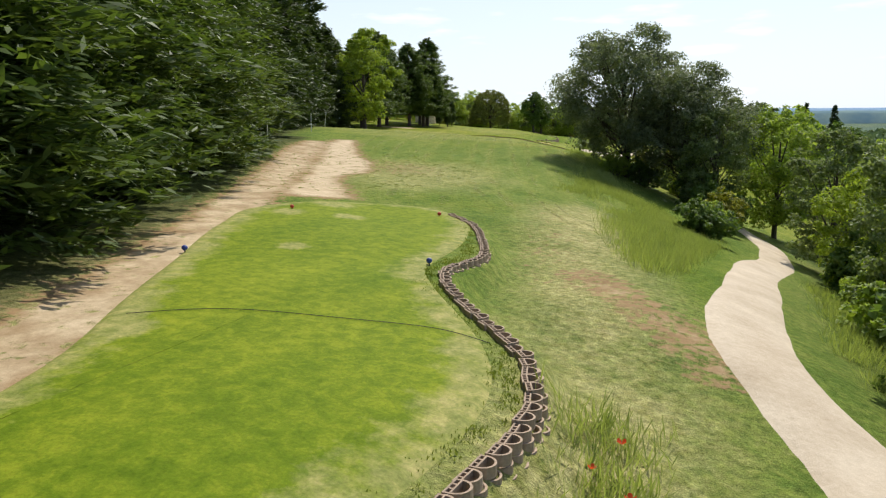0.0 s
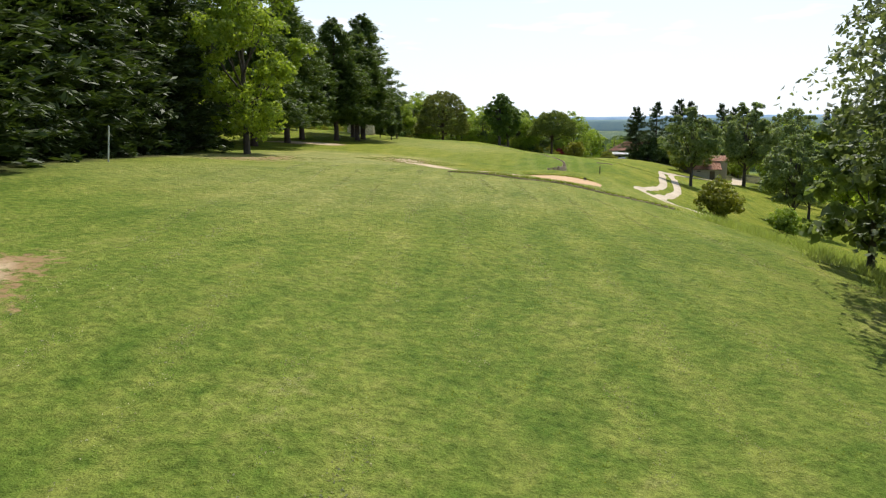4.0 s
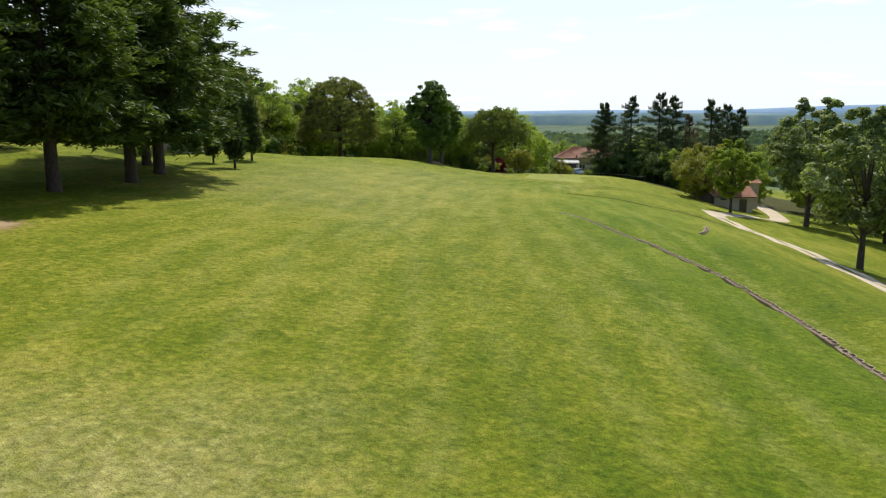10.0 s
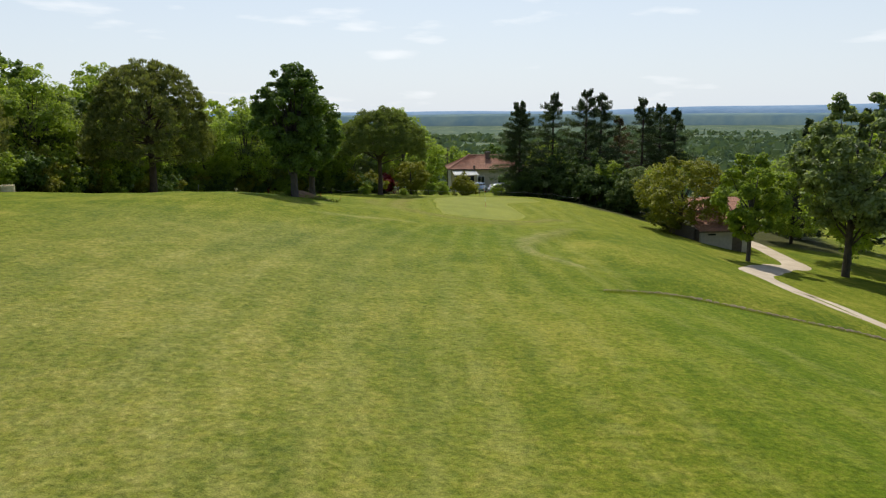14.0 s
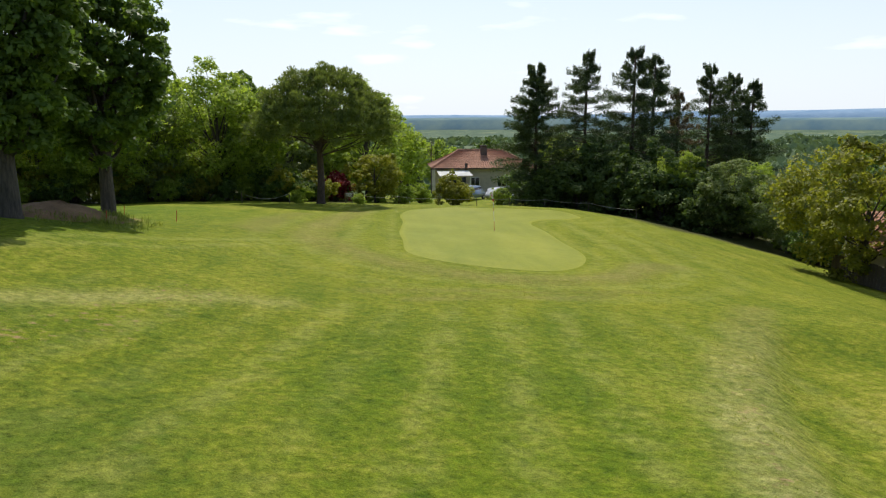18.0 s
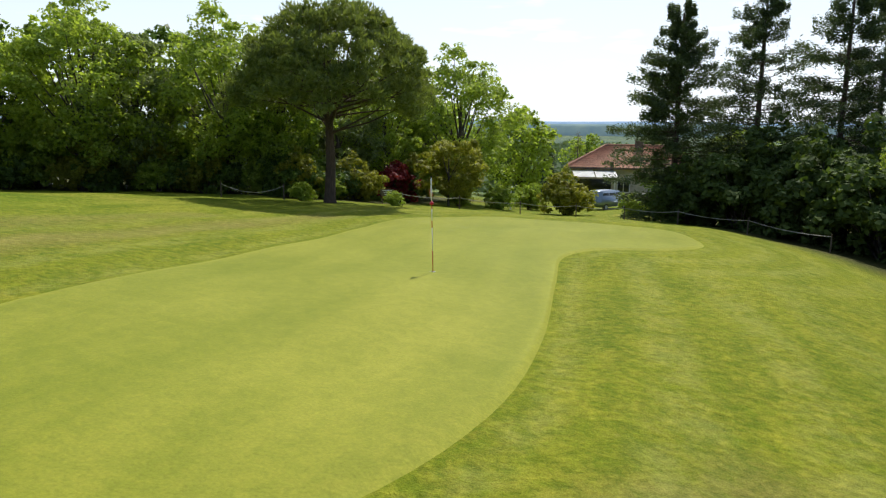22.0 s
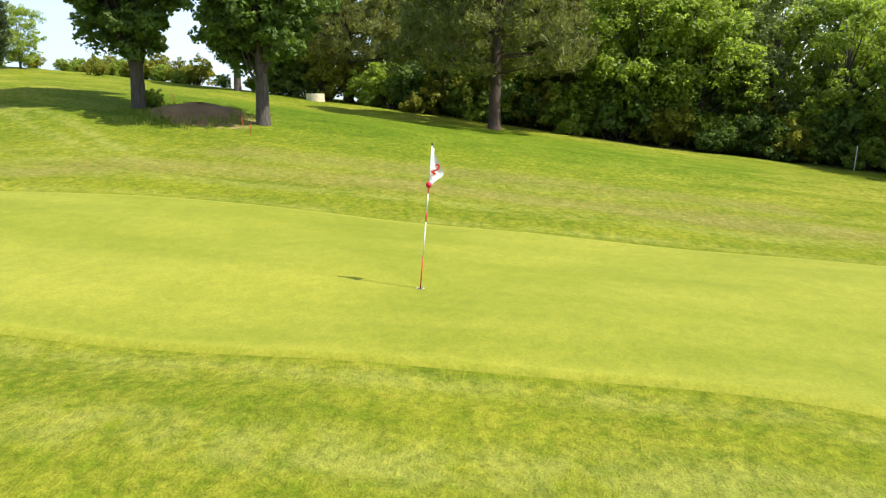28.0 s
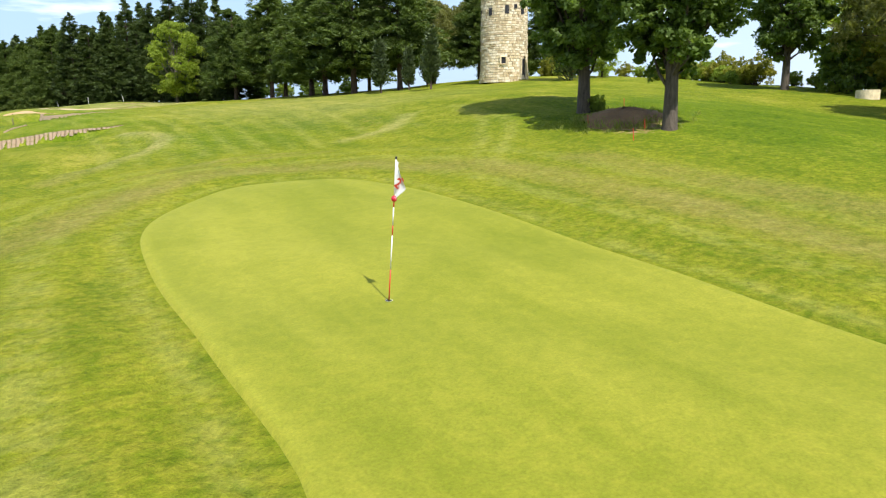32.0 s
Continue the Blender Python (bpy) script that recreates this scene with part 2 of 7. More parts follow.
def turf(name, lo, hi, worn, streak=0.0, rot=0.0, rough=0.8, gloss=0.08, ragged=0.5, sheen=0.0, mottle=0.0):
    """Closely mown turf of a green or a tee, that wears into the coarser grass at its rim."""
    m, nt, p, _ = material(name)
    co = world_co(nt)
    mp = nt.nodes.new("ShaderNodeMapping")
    mp.inputs["Rotation"].default_value = (0, 0, rot)
    mp.inputs["Scale"].default_value = (1.0, 0.2, 1.0)
    nt.links.new(co, mp.inputs["Vector"])
    mow, mid, broad = noise_tex(nt, 0.9, 5, 0.55, mp.outputs[0]), noise_tex(nt, 0.45, 6, 0.65, co, 0.6), noise_tex(nt, 0.13, 3, 0.5, co)
    fine = noise_tex(nt, 26.0, 4, 0.7, co)
    f = mathn(nt, "ADD", mathn(nt, "MULTIPLY", mow, 0.40 + streak), mathn(nt, "ADD", mathn(nt, "MULTIPLY", mid, 0.35 - streak * 0.5), mathn(nt, "MULTIPLY", broad, 0.25 - streak * 0.5)))
    col = ramp(nt, f, [(0.35, lo), (0.65, hi)])
    edge = mathn(nt, "ADD", attr(nt, "edge"), mathn(nt, "MULTIPLY", mathn(nt, "SUBTRACT", noise_tex(nt, 1.5, 6, 0.7, co), 0.5), 2.6 * ragged))
    col = mixc(nt, ramp(nt, edge, [(0.50, (0, 0, 0)), (0.95, (0.85, 0.85, 0.85))]), col, mixc(nt, noise_tex(nt, 3.5, 5, 0.7, co), worn[0], worn[1]))
    col = mixc(nt, 1.0, col, ramp(nt, fine, [(0.3, (0.80, 0.80, 0.80)), (0.7, (1.18, 1.18, 1.15))]), "MULTIPLY")
    tuft = noise_tex(nt, 4.5, 5, 0.72, co, 0.4)
    col = mixc(nt, mottle, col, ramp(nt, tuft, [(0.36, (0.68, 0.76, 0.66)), (0.50, (1.0, 1.0, 1.0)), (0.64, (1.42, 1.26, 1.50))]), "MULTIPLY")
    nt.links.new(col, p.inputs["Base Color"])
    p.inputs["Roughness"].default_value = rough
    p.inputs["Specular IOR Level"].default_value = gloss
    p.inputs["Sheen Weight"].default_value = sheen
    p.inputs["Sheen Tint"].default_value = (0.86, 0.84, 0.20, 1)
    bump(nt, p, fine, 0.35, 0.012)
    return m


def sandy(name, lo, hi, scale=1.0):
    m, nt, p, _ = material(name)
    co = world_co(nt)
    a, b, c = noise_tex(nt, 0.7 * scale, 5, 0.6, co), noise_tex(nt, 9 * scale, 5, 0.7, co), noise_tex(nt, 60 * scale, 2, 0.6, co)
    col = ramp(nt, mathn(nt, "ADD", mathn(nt, "MULTIPLY", a, 0.6), mathn(nt, "MULTIPLY", b, 0.4)), [(0.35, lo), (0.65, hi)])
    nt.links.new(col, p.inputs["Base Color"])
    p.inputs["Roughness"].default_value = 0.95
    bump(nt, p, mathn(nt, "ADD", b, mathn(nt, "MULTIPLY", c, 0.4)), 0.5, 0.03)
    return m


def leafy(name, dark, light, through=0.35, rough=0.55):
    """Foliage: each leaf has its own shade, whole sprays run lighter or yellower, and some light comes through."""
    m, nt, p, out = material(name)
    g = nt.nodes.new("ShaderNodeNewGeometry")
    o = nt.nodes.new("ShaderNodeObjectInfo")
    sprays = noise_tex(nt, 1.1, 3, 0.6, g.outputs["Position"])
    f = mathn(nt, "ADD", mathn(nt, "ADD", mathn(nt, "MULTIPLY", g.outputs["Random Per Island"], 0.45), mathn(nt, "MULTIPLY", o.outputs["Random"], 0.20)), mathn(nt, "MULTIPLY", mathn(nt, "SUBTRACT", sprays, 0.32), 1.0))
    col = ramp(nt, f, [(0.0, dark), (0.85, light)])
    nt.links.new(col, p.inputs["Base Color"])
    p.inputs["Roughness"].default_value = rough
    p.inputs["Specular IOR Level"].default_value = 0.3
    tr = nt.nodes.new("ShaderNodeBsdfTranslucent")
    nt.links.new(mixc(nt, 1.0, col, (1.25, 1.3, 0.6), "MULTIPLY"), tr.inputs["Color"])
    mx = nt.nodes.new("ShaderNodeMixShader")
    mx.inputs[0].default_value = through
    nt.links.new(p.outputs[0], mx.inputs[1])
    nt.links.new(tr.outputs[0], mx.inputs[2])
    nt.links.new(mx.outputs[0], out.inputs["Surface"])
    return m


def bark(name, lo, hi):
    m, nt, p, _ = material(name)
    co = nt.nodes.new("ShaderNodeTexCoord").outputs["Object"]
    mp = nt.nodes.new("ShaderNodeMapping")
    mp.inputs["Scale"].default_value = (9, 9, 1.6)
    nt.links.new(co, mp.inputs["Vector"])
    a = noise_tex(nt, 1.6, 6, 0.65, mp.outputs[0])
    nt.links.new(ramp(nt, a, [(0.3, lo), (0.7, hi)]), p.inputs["Base Color"])
    p.inputs["Roughness"].default_value = 0.92
    bump(nt, p, a, 0.9, 0.05)
    return m


M_GRASS = grass_ground()
M_GREEN = turf("green_turf", (0.156, 0.186, 0.011), (0.274, 0.274, 0.030), ((0.21, 0.232, 0.016), (0.31, 0.306, 0.038)), 0.06, radians(25), 0.70, 0.07, 0.12, 0.26, 0.35)
M_TEE = turf("tee_turf", (0.116, 0.176, 0.007), (0.206, 0.252, 0.015), ((0.15, 0.195, 0.022), (0.44, 0.385, 0.165)), 0.12, radians(20), ragged=0.8, mottle=0.9)
M_SAND = sandy("bunker_sand", (0.50, 0.300, 0.145), (0.63, 0.420, 0.225))
M_TRACK = sandy("track_gravel", (0.46, 0.36, 0.24), (0.66, 0.555, 0.41))
M_EARTH = sandy("bare_earth", (0.15, 0.085, 0.035), (0.30, 0.175, 0.075), 2.0)
M_OAK = leafy("broad_leaves", (0.105, 0.180, 0.026), (0.440, 0.520, 0.098), 0.55)
M_DARKOAK = leafy("dark_broad_leaves", (0.044, 0.088, 0.018), (0.195, 0.280, 0.060), 0.47)
# backlit hedge by the green: its shade is put into a darker leaf colour
M_SHADEHEDGE = leafy("shade_darkened_leaves", (0.026, 0.052, 0.013), (0.130, 0.185, 0.044), 0.34, 0.8)
M_SILVER = leafy("silver_leaves", (0.078, 0.122, 0.038), (0.320, 0.375, 0.150), 0.46)
M_LIME = leafy("young_leaves", (0.120, 0.195, 0.018), (0.400, 0.470, 0.068), 0.54)
M_YELLOW = leafy("yellow_green_leaves", (0.130, 0.155, 0.016), (0.370, 0.355, 0.055), 0.50)
M_RED = leafy("red_leaves", (0.120, 0.013, 0.017), (0.360, 0.042, 0.048), 0.43)
M_CONIFER = leafy("conifer_sprays", (0.026, 0.056, 0.014), (0.146, 0.200, 0.044), 0.36)
M_HEDGE = leafy("hedge_sprays", (0.017, 0.036, 0.009), (0.086, 0.122, 0.030), 0.28)
M_DARKCON = leafy("dark_needles", (0.026, 0.046, 0.021), (0.112, 0.150, 0.062), 0.32)
M_PINE = leafy("pine_needles", (0.050, 0.084, 0.021), (0.225, 0.265, 0.075), 0.40)
M_OLIVE = leafy("olive_needles", (0.072, 0.094, 0.028), (0.300, 0.305, 0.095), 0.42)
M_BROWN = leafy("dry_needles", (0.093, 0.065, 0.034), (0.217, 0.155, 0.085), 0.28)
M_TALL = leafy("tall_grass", (0.150, 0.205, 0.048), (0.420, 0.465, 0.165), 0.45)
# far woods: haze painted into the leaf colour, paler and greyer
M_HAZYWOOD = leafy("haze_paled_leaves", (0.110, 0.160, 0.085), (0.215, 0.275, 0.135), 0.15, 1.0)
M_TEELEAF = leafy("grey_leaves", (0.048, 0.074, 0.034), (0.250, 0.285, 0.155), 0.36)
M_BARK = bark("grey_bark", (0.040, 0.032, 0.024), (0.130, 0.105, 0.080))
M_PBARK = bark("pine_bark", (0.045, 0.030, 0.022), (0.120, 0.080, 0.060))


# ---- building helpers ----
def finish(ob, parent=None, label=""):
    if parent is not None:
        ob.parent = parent
    if label:
        ob["label"] = label
    return ob


def part(name, bm, mat, parent=None, label="", smooth=False):
    """Links a bmesh as one mesh object under a thing or a part."""
    me = bpy.data.meshes.new(name)
    bm.normal_update()
    bm.to_mesh(me)
    bm.free()
    me.materials.append(mat)
    if smooth:
        me.shade_smooth()
    return finish(new(name, me), parent, label)


def raw(name, verts, faces, mat, parent=None, label="", smooth=False):
    me = bpy.data.meshes.new(name)
    me.from_pydata(verts, [], faces)
    me.materials.append(mat)
    if smooth:
        me.shade_smooth()
    return finish(new(name, me), parent, label)


def empty(name, m=None):
    e = new(name)
    e.empty_display_size = 0.3
    if m is not None:
        e.matrix_basis = m
    return e


def box(bm, cx, cy, cz, sx, sy, sz, m=None, bev=0.0):
    r = bmesh.ops.create_cube(bm, size=1.0, matrix=(m or Matrix()) @ Matrix.Translation((cx, cy, cz)) @ Matrix.Diagonal((sx, sy, sz, 1)))
    if bev > 0:
        es = {e for v in r["verts"] for e in v.link_edges}
        bmesh.ops.bevel(bm, geom=list(es), offset=bev, segments=1, affect="EDGES")


def cone(bm, r1, r2, h, m=None, seg=10):
    bmesh.ops.create_cone(bm, cap_ends=True, segments=seg, radius1=r1, radius2=r2, depth=h, matrix=(m or Matrix()) @ Matrix.Translation((0, 0, h / 2)))


def tube(vs, fs, pts, radii, sides=6):
    """Adds a tapered tube along pts to the lists vs and fs."""
    base = len(vs)
    pts = [Vector(p) for p in pts]
    for i, p in enumerate(pts):
        d = (pts[min(i + 1, len(pts) - 1)] - pts[max(i - 1, 0)]).normalized()
        a = d.orthogonal().normalized() if abs(d.z) < 0.95 else Vector((1, 0, 0))
        a = (a - d * a.dot(d)).normalized()
        b = d.cross(a)
        for k in range(sides):
            t = 2 * math.pi * k / sides
            vs.append(tuple(p + (a * math.cos(t) + b * math.sin(t)) * radii[i]))
    for i in range(len(pts) - 1):
        for k in range(sides):
            k2 = (k + 1) % sides
            fs.append((base + i * sides + k, base + i * sides + k2, base + (i + 1) * sides + k2, base + (i + 1) * sides + k))
    n = base + (len(pts) - 1) * sides
    fs.append(tuple(n + k for k in range(sides)))


def leaves(name, c, u, v, mat, parent, label="", bend=0.18):
    """One mesh of many small bent leaves: centres c, half axes u (along) and v (across)."""
    n = len(c)
    w = np.cross(u, v)
    w /= np.linalg.norm(w, axis=1)[:, None] + 1e-9
    w *= np.linalg.norm(v, axis=1)[:, None] * bend * 2
    co = np.empty((n, 4, 3), np.float32)
    co[:, 0], co[:, 1], co[:, 2], co[:, 3] = c - u, c + v - w, c + u, c - v - w
    me = bpy.data.meshes.new(name)
    me.vertices.add(4 * n)
    me.vertices.foreach_set("co", co.ravel())
    me.loops.add(4 * n)
    me.loops.foreach_set("vertex_index", np.arange(4 * n, dtype=np.int32))
    me.polygons.add(n)
    me.polygons.foreach_set("loop_start", np.arange(0, 4 * n, 4, dtype=np.int32))
    me.update()
    me.materials.append(mat)
    return finish(new(name, me), parent, label)


def unit(a):
    return a / (np.linalg.norm(a, axis=1)[:, None] + 1e-9)


def spray(rng, c, out, size, slim, spread):
    """Half axes of leaves at c that point roughly along out."""
    n = len(c)
    d = unit(out + rng.normal(0, spread, (n, 3)))
    s = unit(np.cross(d, rng.normal(0, 1, (n, 3))))
    k = size * rng.uniform(0.6, 1.35, (n, 1))
    return d * k, s * k * slim


def blades_facing(rng, facing, size, slim):
    """Half axes of leaves whose faces turn roughly towards facing."""
    n = len(facing)
    w = unit(facing)
    u = unit(np.cross(w, rng.normal(0, 1, (n, 3))))
    k = size * rng.uniform(0.6, 1.4, (n, 1))
    return u * k, np.cross(w, u) * k * slim


def clumps(rng, centres, radii, per, leaf, slim=0.62, squash=0.7, scatter=0.55):
    """Leaves on the outer side of many small clumps: places and half axes."""
    m = len(centres)
    per = max(4, int(per))
    c, r = np.repeat(centres, per, axis=0), np.repeat(radii, per)[:, None]
    d = unit(rng.normal(0, 1, (m * per, 3)) + np.array([0, 0, 0.35]))
    p = c + d * r * rng.uniform(0.35, 1.0, (m * per, 1)) ** 0.5 * np.array([1, 1, squash])
    u, v = blades_facing(rng, d * 0.7 + np.array([0, 0, 0.55]) + rng.normal(0, scatter, (m * per, 3)), leaf, slim)
    return p, u, v


# ---- the land ----
LAND_X = np.array([-60, -40, -28, -18, -8, 0, 8, 16, 24, 34, 50.0])
LAND_Y, LAND_Z = [], []


def station(y, *heights):
    """The lie of the land across the hole at y."""
    LAND_Y.append(float(y))
    LAND_Z.append(heights)


station(-200, 7.4, 6.5, 6.0, 5.6, 5.2, 4.9, 4.3, 3.5, 2.8, 1.2, -3.0)
station(-172, 6.8, 6.2, 5.9, 5.4, 4.9, 4.7, 4.1, 3.6, 2.9, -0.5, -5.7)
station(-150, 6.3, 6.0, 5.7, 5.6, 5.3, 4.8, 3.8, 3.0, 1.1, -2.4, -7.4)
station(-130, 5.9, 5.7, 5.6, 5.6, 5.6, 4.9, 4.2, 3.2, -0.0, -3.8, -8.6)
station(-112, 5.7, 5.5, 5.5, 5.3, 5.0, 4.5, 3.9, 1.7, -1.3, -4.7, -9.1)
station(-95, 5.5, 5.6, 5.5, 5.0, 4.3, 3.5, 3.0, -0.1, -2.5, -5.3, -9.3)
station(-75, 5.3, 6.0, 5.5, 4.7, 3.9, 3.5, 2.1, -0.7, -3.4, -5.8, -9.2)
station(-55, 5.0, 6.5, 5.3, 4.3, 3.3, 2.9, 1.5, -0.8, -3.4, -5.8, -8.9)
station(-38, 4.6, 5.8, 5.0, 3.9, 2.7, 2.0, 0.8, -1.5, -3.3, -5.4, -8.4)
station(-22, 3.9, 4.2, 3.9, 3.7, 1.8, 1.2, 0.4, -1.8, -3.2, -5.2, -7.9)
station(-8, 2.9, 2.65, 2.35, 2.3, 1.1, 0.4, -0.4, -2.0, -3.9, -5.2, -7.6)
station(6, 1.4, 0.9, 0.75, 0.7, 0.0, -0.2, -0.6, -2.2, -3.9, -5.3, -7.6)
station(20, 0.0, -0.4, -0.65, -0.6, -0.85, -1.0, -1.3, -2.4, -3.7, -5.4, -7.7)
station(36, -1.1, -1.3, -1.5, -1.8, -2.4, -2.9, -2.9, -3.1, -4.0, -5.6, -7.9)
station(60, -3.2, -3.0, -3.1, -3.7, -4.4, -4.6, -4.3, -4.5, -5.1, -6.3, -8.2)
station(85, -5.2, -4.9, -5.1, -5.5, -5.8, -5.9, -6.0, -6.1, -6.4, -7.1, -8.4)
LAND_Y, LAND_Z = np.array(LAND_Y), np.array(LAND_Z)


def spline_rows(knots, values, at):
    """Smooth interpolation of values (first axis) at the places at."""
    i = np.clip(np.searchsorted(knots, at, side="right") - 1, 0, len(knots) - 2)
    h = knots[i + 1] - knots[i]
    u = (at - knots[i]) / h
    lo, hi = np.maximum(np.arange(len(knots)) - 1, 0), np.minimum(np.arange(len(knots)) + 1, len(knots) - 1)
    shape = (-1,) + (1,) * (values.ndim - 1)
    d = (values[hi] - values[lo]) / (knots[hi] - knots[lo]).reshape(shape)
    u, h = u.reshape(shape), h.reshape(shape)
    return (values[i] * (2 * u**3 - 3 * u**2 + 1) + values[i + 1] * (3 * u**2 - 2 * u**3)
            + h * (d[i] * (u**3 - 2 * u**2 + u) + d[i + 1] * (u**3 - u**2)))


def smooth01(a, b, v):
    t = np.clip((v - a) / (b - a), 0, 1)
    return t * t * (3 - 2 * t)


def poly_dist(pts, x, y, closed=False):
    """Distance of points to a line through pts."""
    best = np.full(np.shape(x), 1e9)
    seq = list(zip(pts, pts[1:] + pts[:1])) if closed else list(zip(pts, pts[1:]))
    for (ax, ay), (bx, by) in seq:
        dx, dy = bx - ax, by - ay
        t = np.clip(((x - ax) * dx + (y - ay) * dy) / (dx * dx + dy * dy + 1e-9), 0, 1)
        best = np.minimum(best, np.hypot(x - ax - t * dx, y - ay - t * dy))
    return best


def inside(pts, x, y):
    r = np.zeros(np.shape(x), bool)
    for (ax, ay), (bx, by) in zip(pts, pts[1:] + pts[:1]):
        cross = ((ay > y) != (by > y)) & (x < (bx - ax) * (y - ay) / (by - ay + 1e-12) + ax)
        r ^= cross
    return r


def area(pts, x, y, soft):
    """1 inside an outline, falling to 0 over soft metres outside it."""
    d = poly_dist(pts, x, y, True)
    s = np.where(inside(pts, x, y), d, -d)
    return smooth01(-soft, soft, s)


def rounded(pts, per=6, closed=True):
    """A smooth line through pts (Catmull-Rom)."""
    n, out = len(pts), []
    for i in range(n if closed else n - 1):
        p = [np.array(pts[(i + k) % n] if closed else pts[min(max(i + k, 0), n - 1)], float) for k in (-1, 0, 1, 2)]
        for t in np.linspace(0, 1, per, endpoint=False):
            q = 0.5 * (2 * p[1] + (p[2] - p[0]) * t + (2 * p[0] - 5 * p[1] + 4 * p[2] - p[3]) * t * t + (3 * p[1] - p[0] - 3 * p[2] + p[3]) * t**3)
            out.append((float(q[0]), float(q[1])))
    if not closed:
        out.append(tuple(map(float, pts[-1])))
    return out


GREEN = rounded([(-4.65, -9.6), (-3.9, -11.6), (-2.4, -12.6), (-0.5, -12.8), (1.4, -11.0), (2.5, -8.2), (2.8, -4.5), (2.75, 0.5), (2.75, 4.4),
                 (3.9, 6.6), (6.0, 8.3), (7.4, 11.0), (7.1, 14.5), (5.0, 16.6), (0.8, 17.0), (-2.9, 15.4), (-4.6, 11.0), (-4.6, 4.5), (-4.85, -2.0), (-4.75, -6.5)])
TEE = rounded([(19.6, -181.5), (18.9, -177.9), (17.6, -175.2), (16.1, -172.4), (14.3, -168.8), (13.2, -166.2), (13.8, -163.8), (15.2, -162.1), (17.2, -161.8), (18.8, -163.8),
               (19.9, -167.2), (20.3, -170.4), (21.0, -172.0), (22.3, -173.8), (23.1, -175.5), (23.2, -177.4), (22.7, -180.5), (21.8, -186.0), (19.8, -186.0)])
BUNKER = rounded([(-0.15, -97.95), (1.4, -98.25), (2.9, -99.1), (4.6, -100.3), (6.2, -101.2), (7.5, -102.2), (8.3, -104.2), (8.5, -107.3), (8.4, -109.4), (7.9, -110.8), (7.0, -111.4), (6.1, -111.1),
                  (5.4, -110.2), (4.95, -108.8), (4.75, -107.0), (4.5, -105.4), (3.5, -103.4), (2.2, -102.0), (0.9, -100.6), (0.1, -99.0)])
SANDPATH = [(-4.2, -99.8), (-3.0, -101.2), (-0.65, -105.0), (1.55, -108.3), (2.95, -110.4), (4.1, -112.2)]
LANE = [(28.8, -186.0), (27.5, -176.0), (26.0, -170.5), (26.3, -163.0), (26.8, -156.0), (28.0, -148.0), (27.5, -138.0), (22.0, -124.0), (14.6, -110.0), (11.3, -97.0),
        (11.9, -87.0), (13.2, -72.0), (13.4, -58.0), (13.7, -45.0), (13.7, -32.0), (14.6, -24.5), (20.0, -17.0), (25.5, -10.0), (27.8, 0.0), (29.0, 12.0)]
HEDGE = [(19.0, -200.0), (14.2, -179.5), (9.0, -167.5), (3.0, -156.0), (-3.0, -145.0), (-8.0, -133.0), (-13.0, -121.0), (-17.0, -110.0)]


FAIR_WALL = [(3.75, -92.4), (3.95, -89.0), (3.85, -86.0), (3.7, -83.0), (3.2, -78.0), (2.2, -73.4), (0.5, -68.4), (-0.9, -64.4), (-1.7, -62.4)]
RIM = [(4.2, -18.0), (2.6, -21.0), (0.7, -24.4), (-0.6, -27.4), (-1.3, -30.2), (-1.4, -32.4), (-1.1, -34.2), (0.0, -36.6)]
TERRACE = [(12.0, -46.6), (9.8, -46.3), (7.7, -45.7), (5.9, -44.9), (3.7, -44.2), (2.0, -43.2), (0.4, -43.0), (-0.6, -43.3)]
TEE_WALL = [(23.0, -182.0), (23.5, -178.5), (23.75, -176.3), (23.55, -175.2), (23.2, -174.4), (22.0, -172.9), (21.3, -171.9), (20.85, -170.6), (20.95, -169.0), (20.4, -167.2), (19.3, -164.6), (17.9, -162.6)]


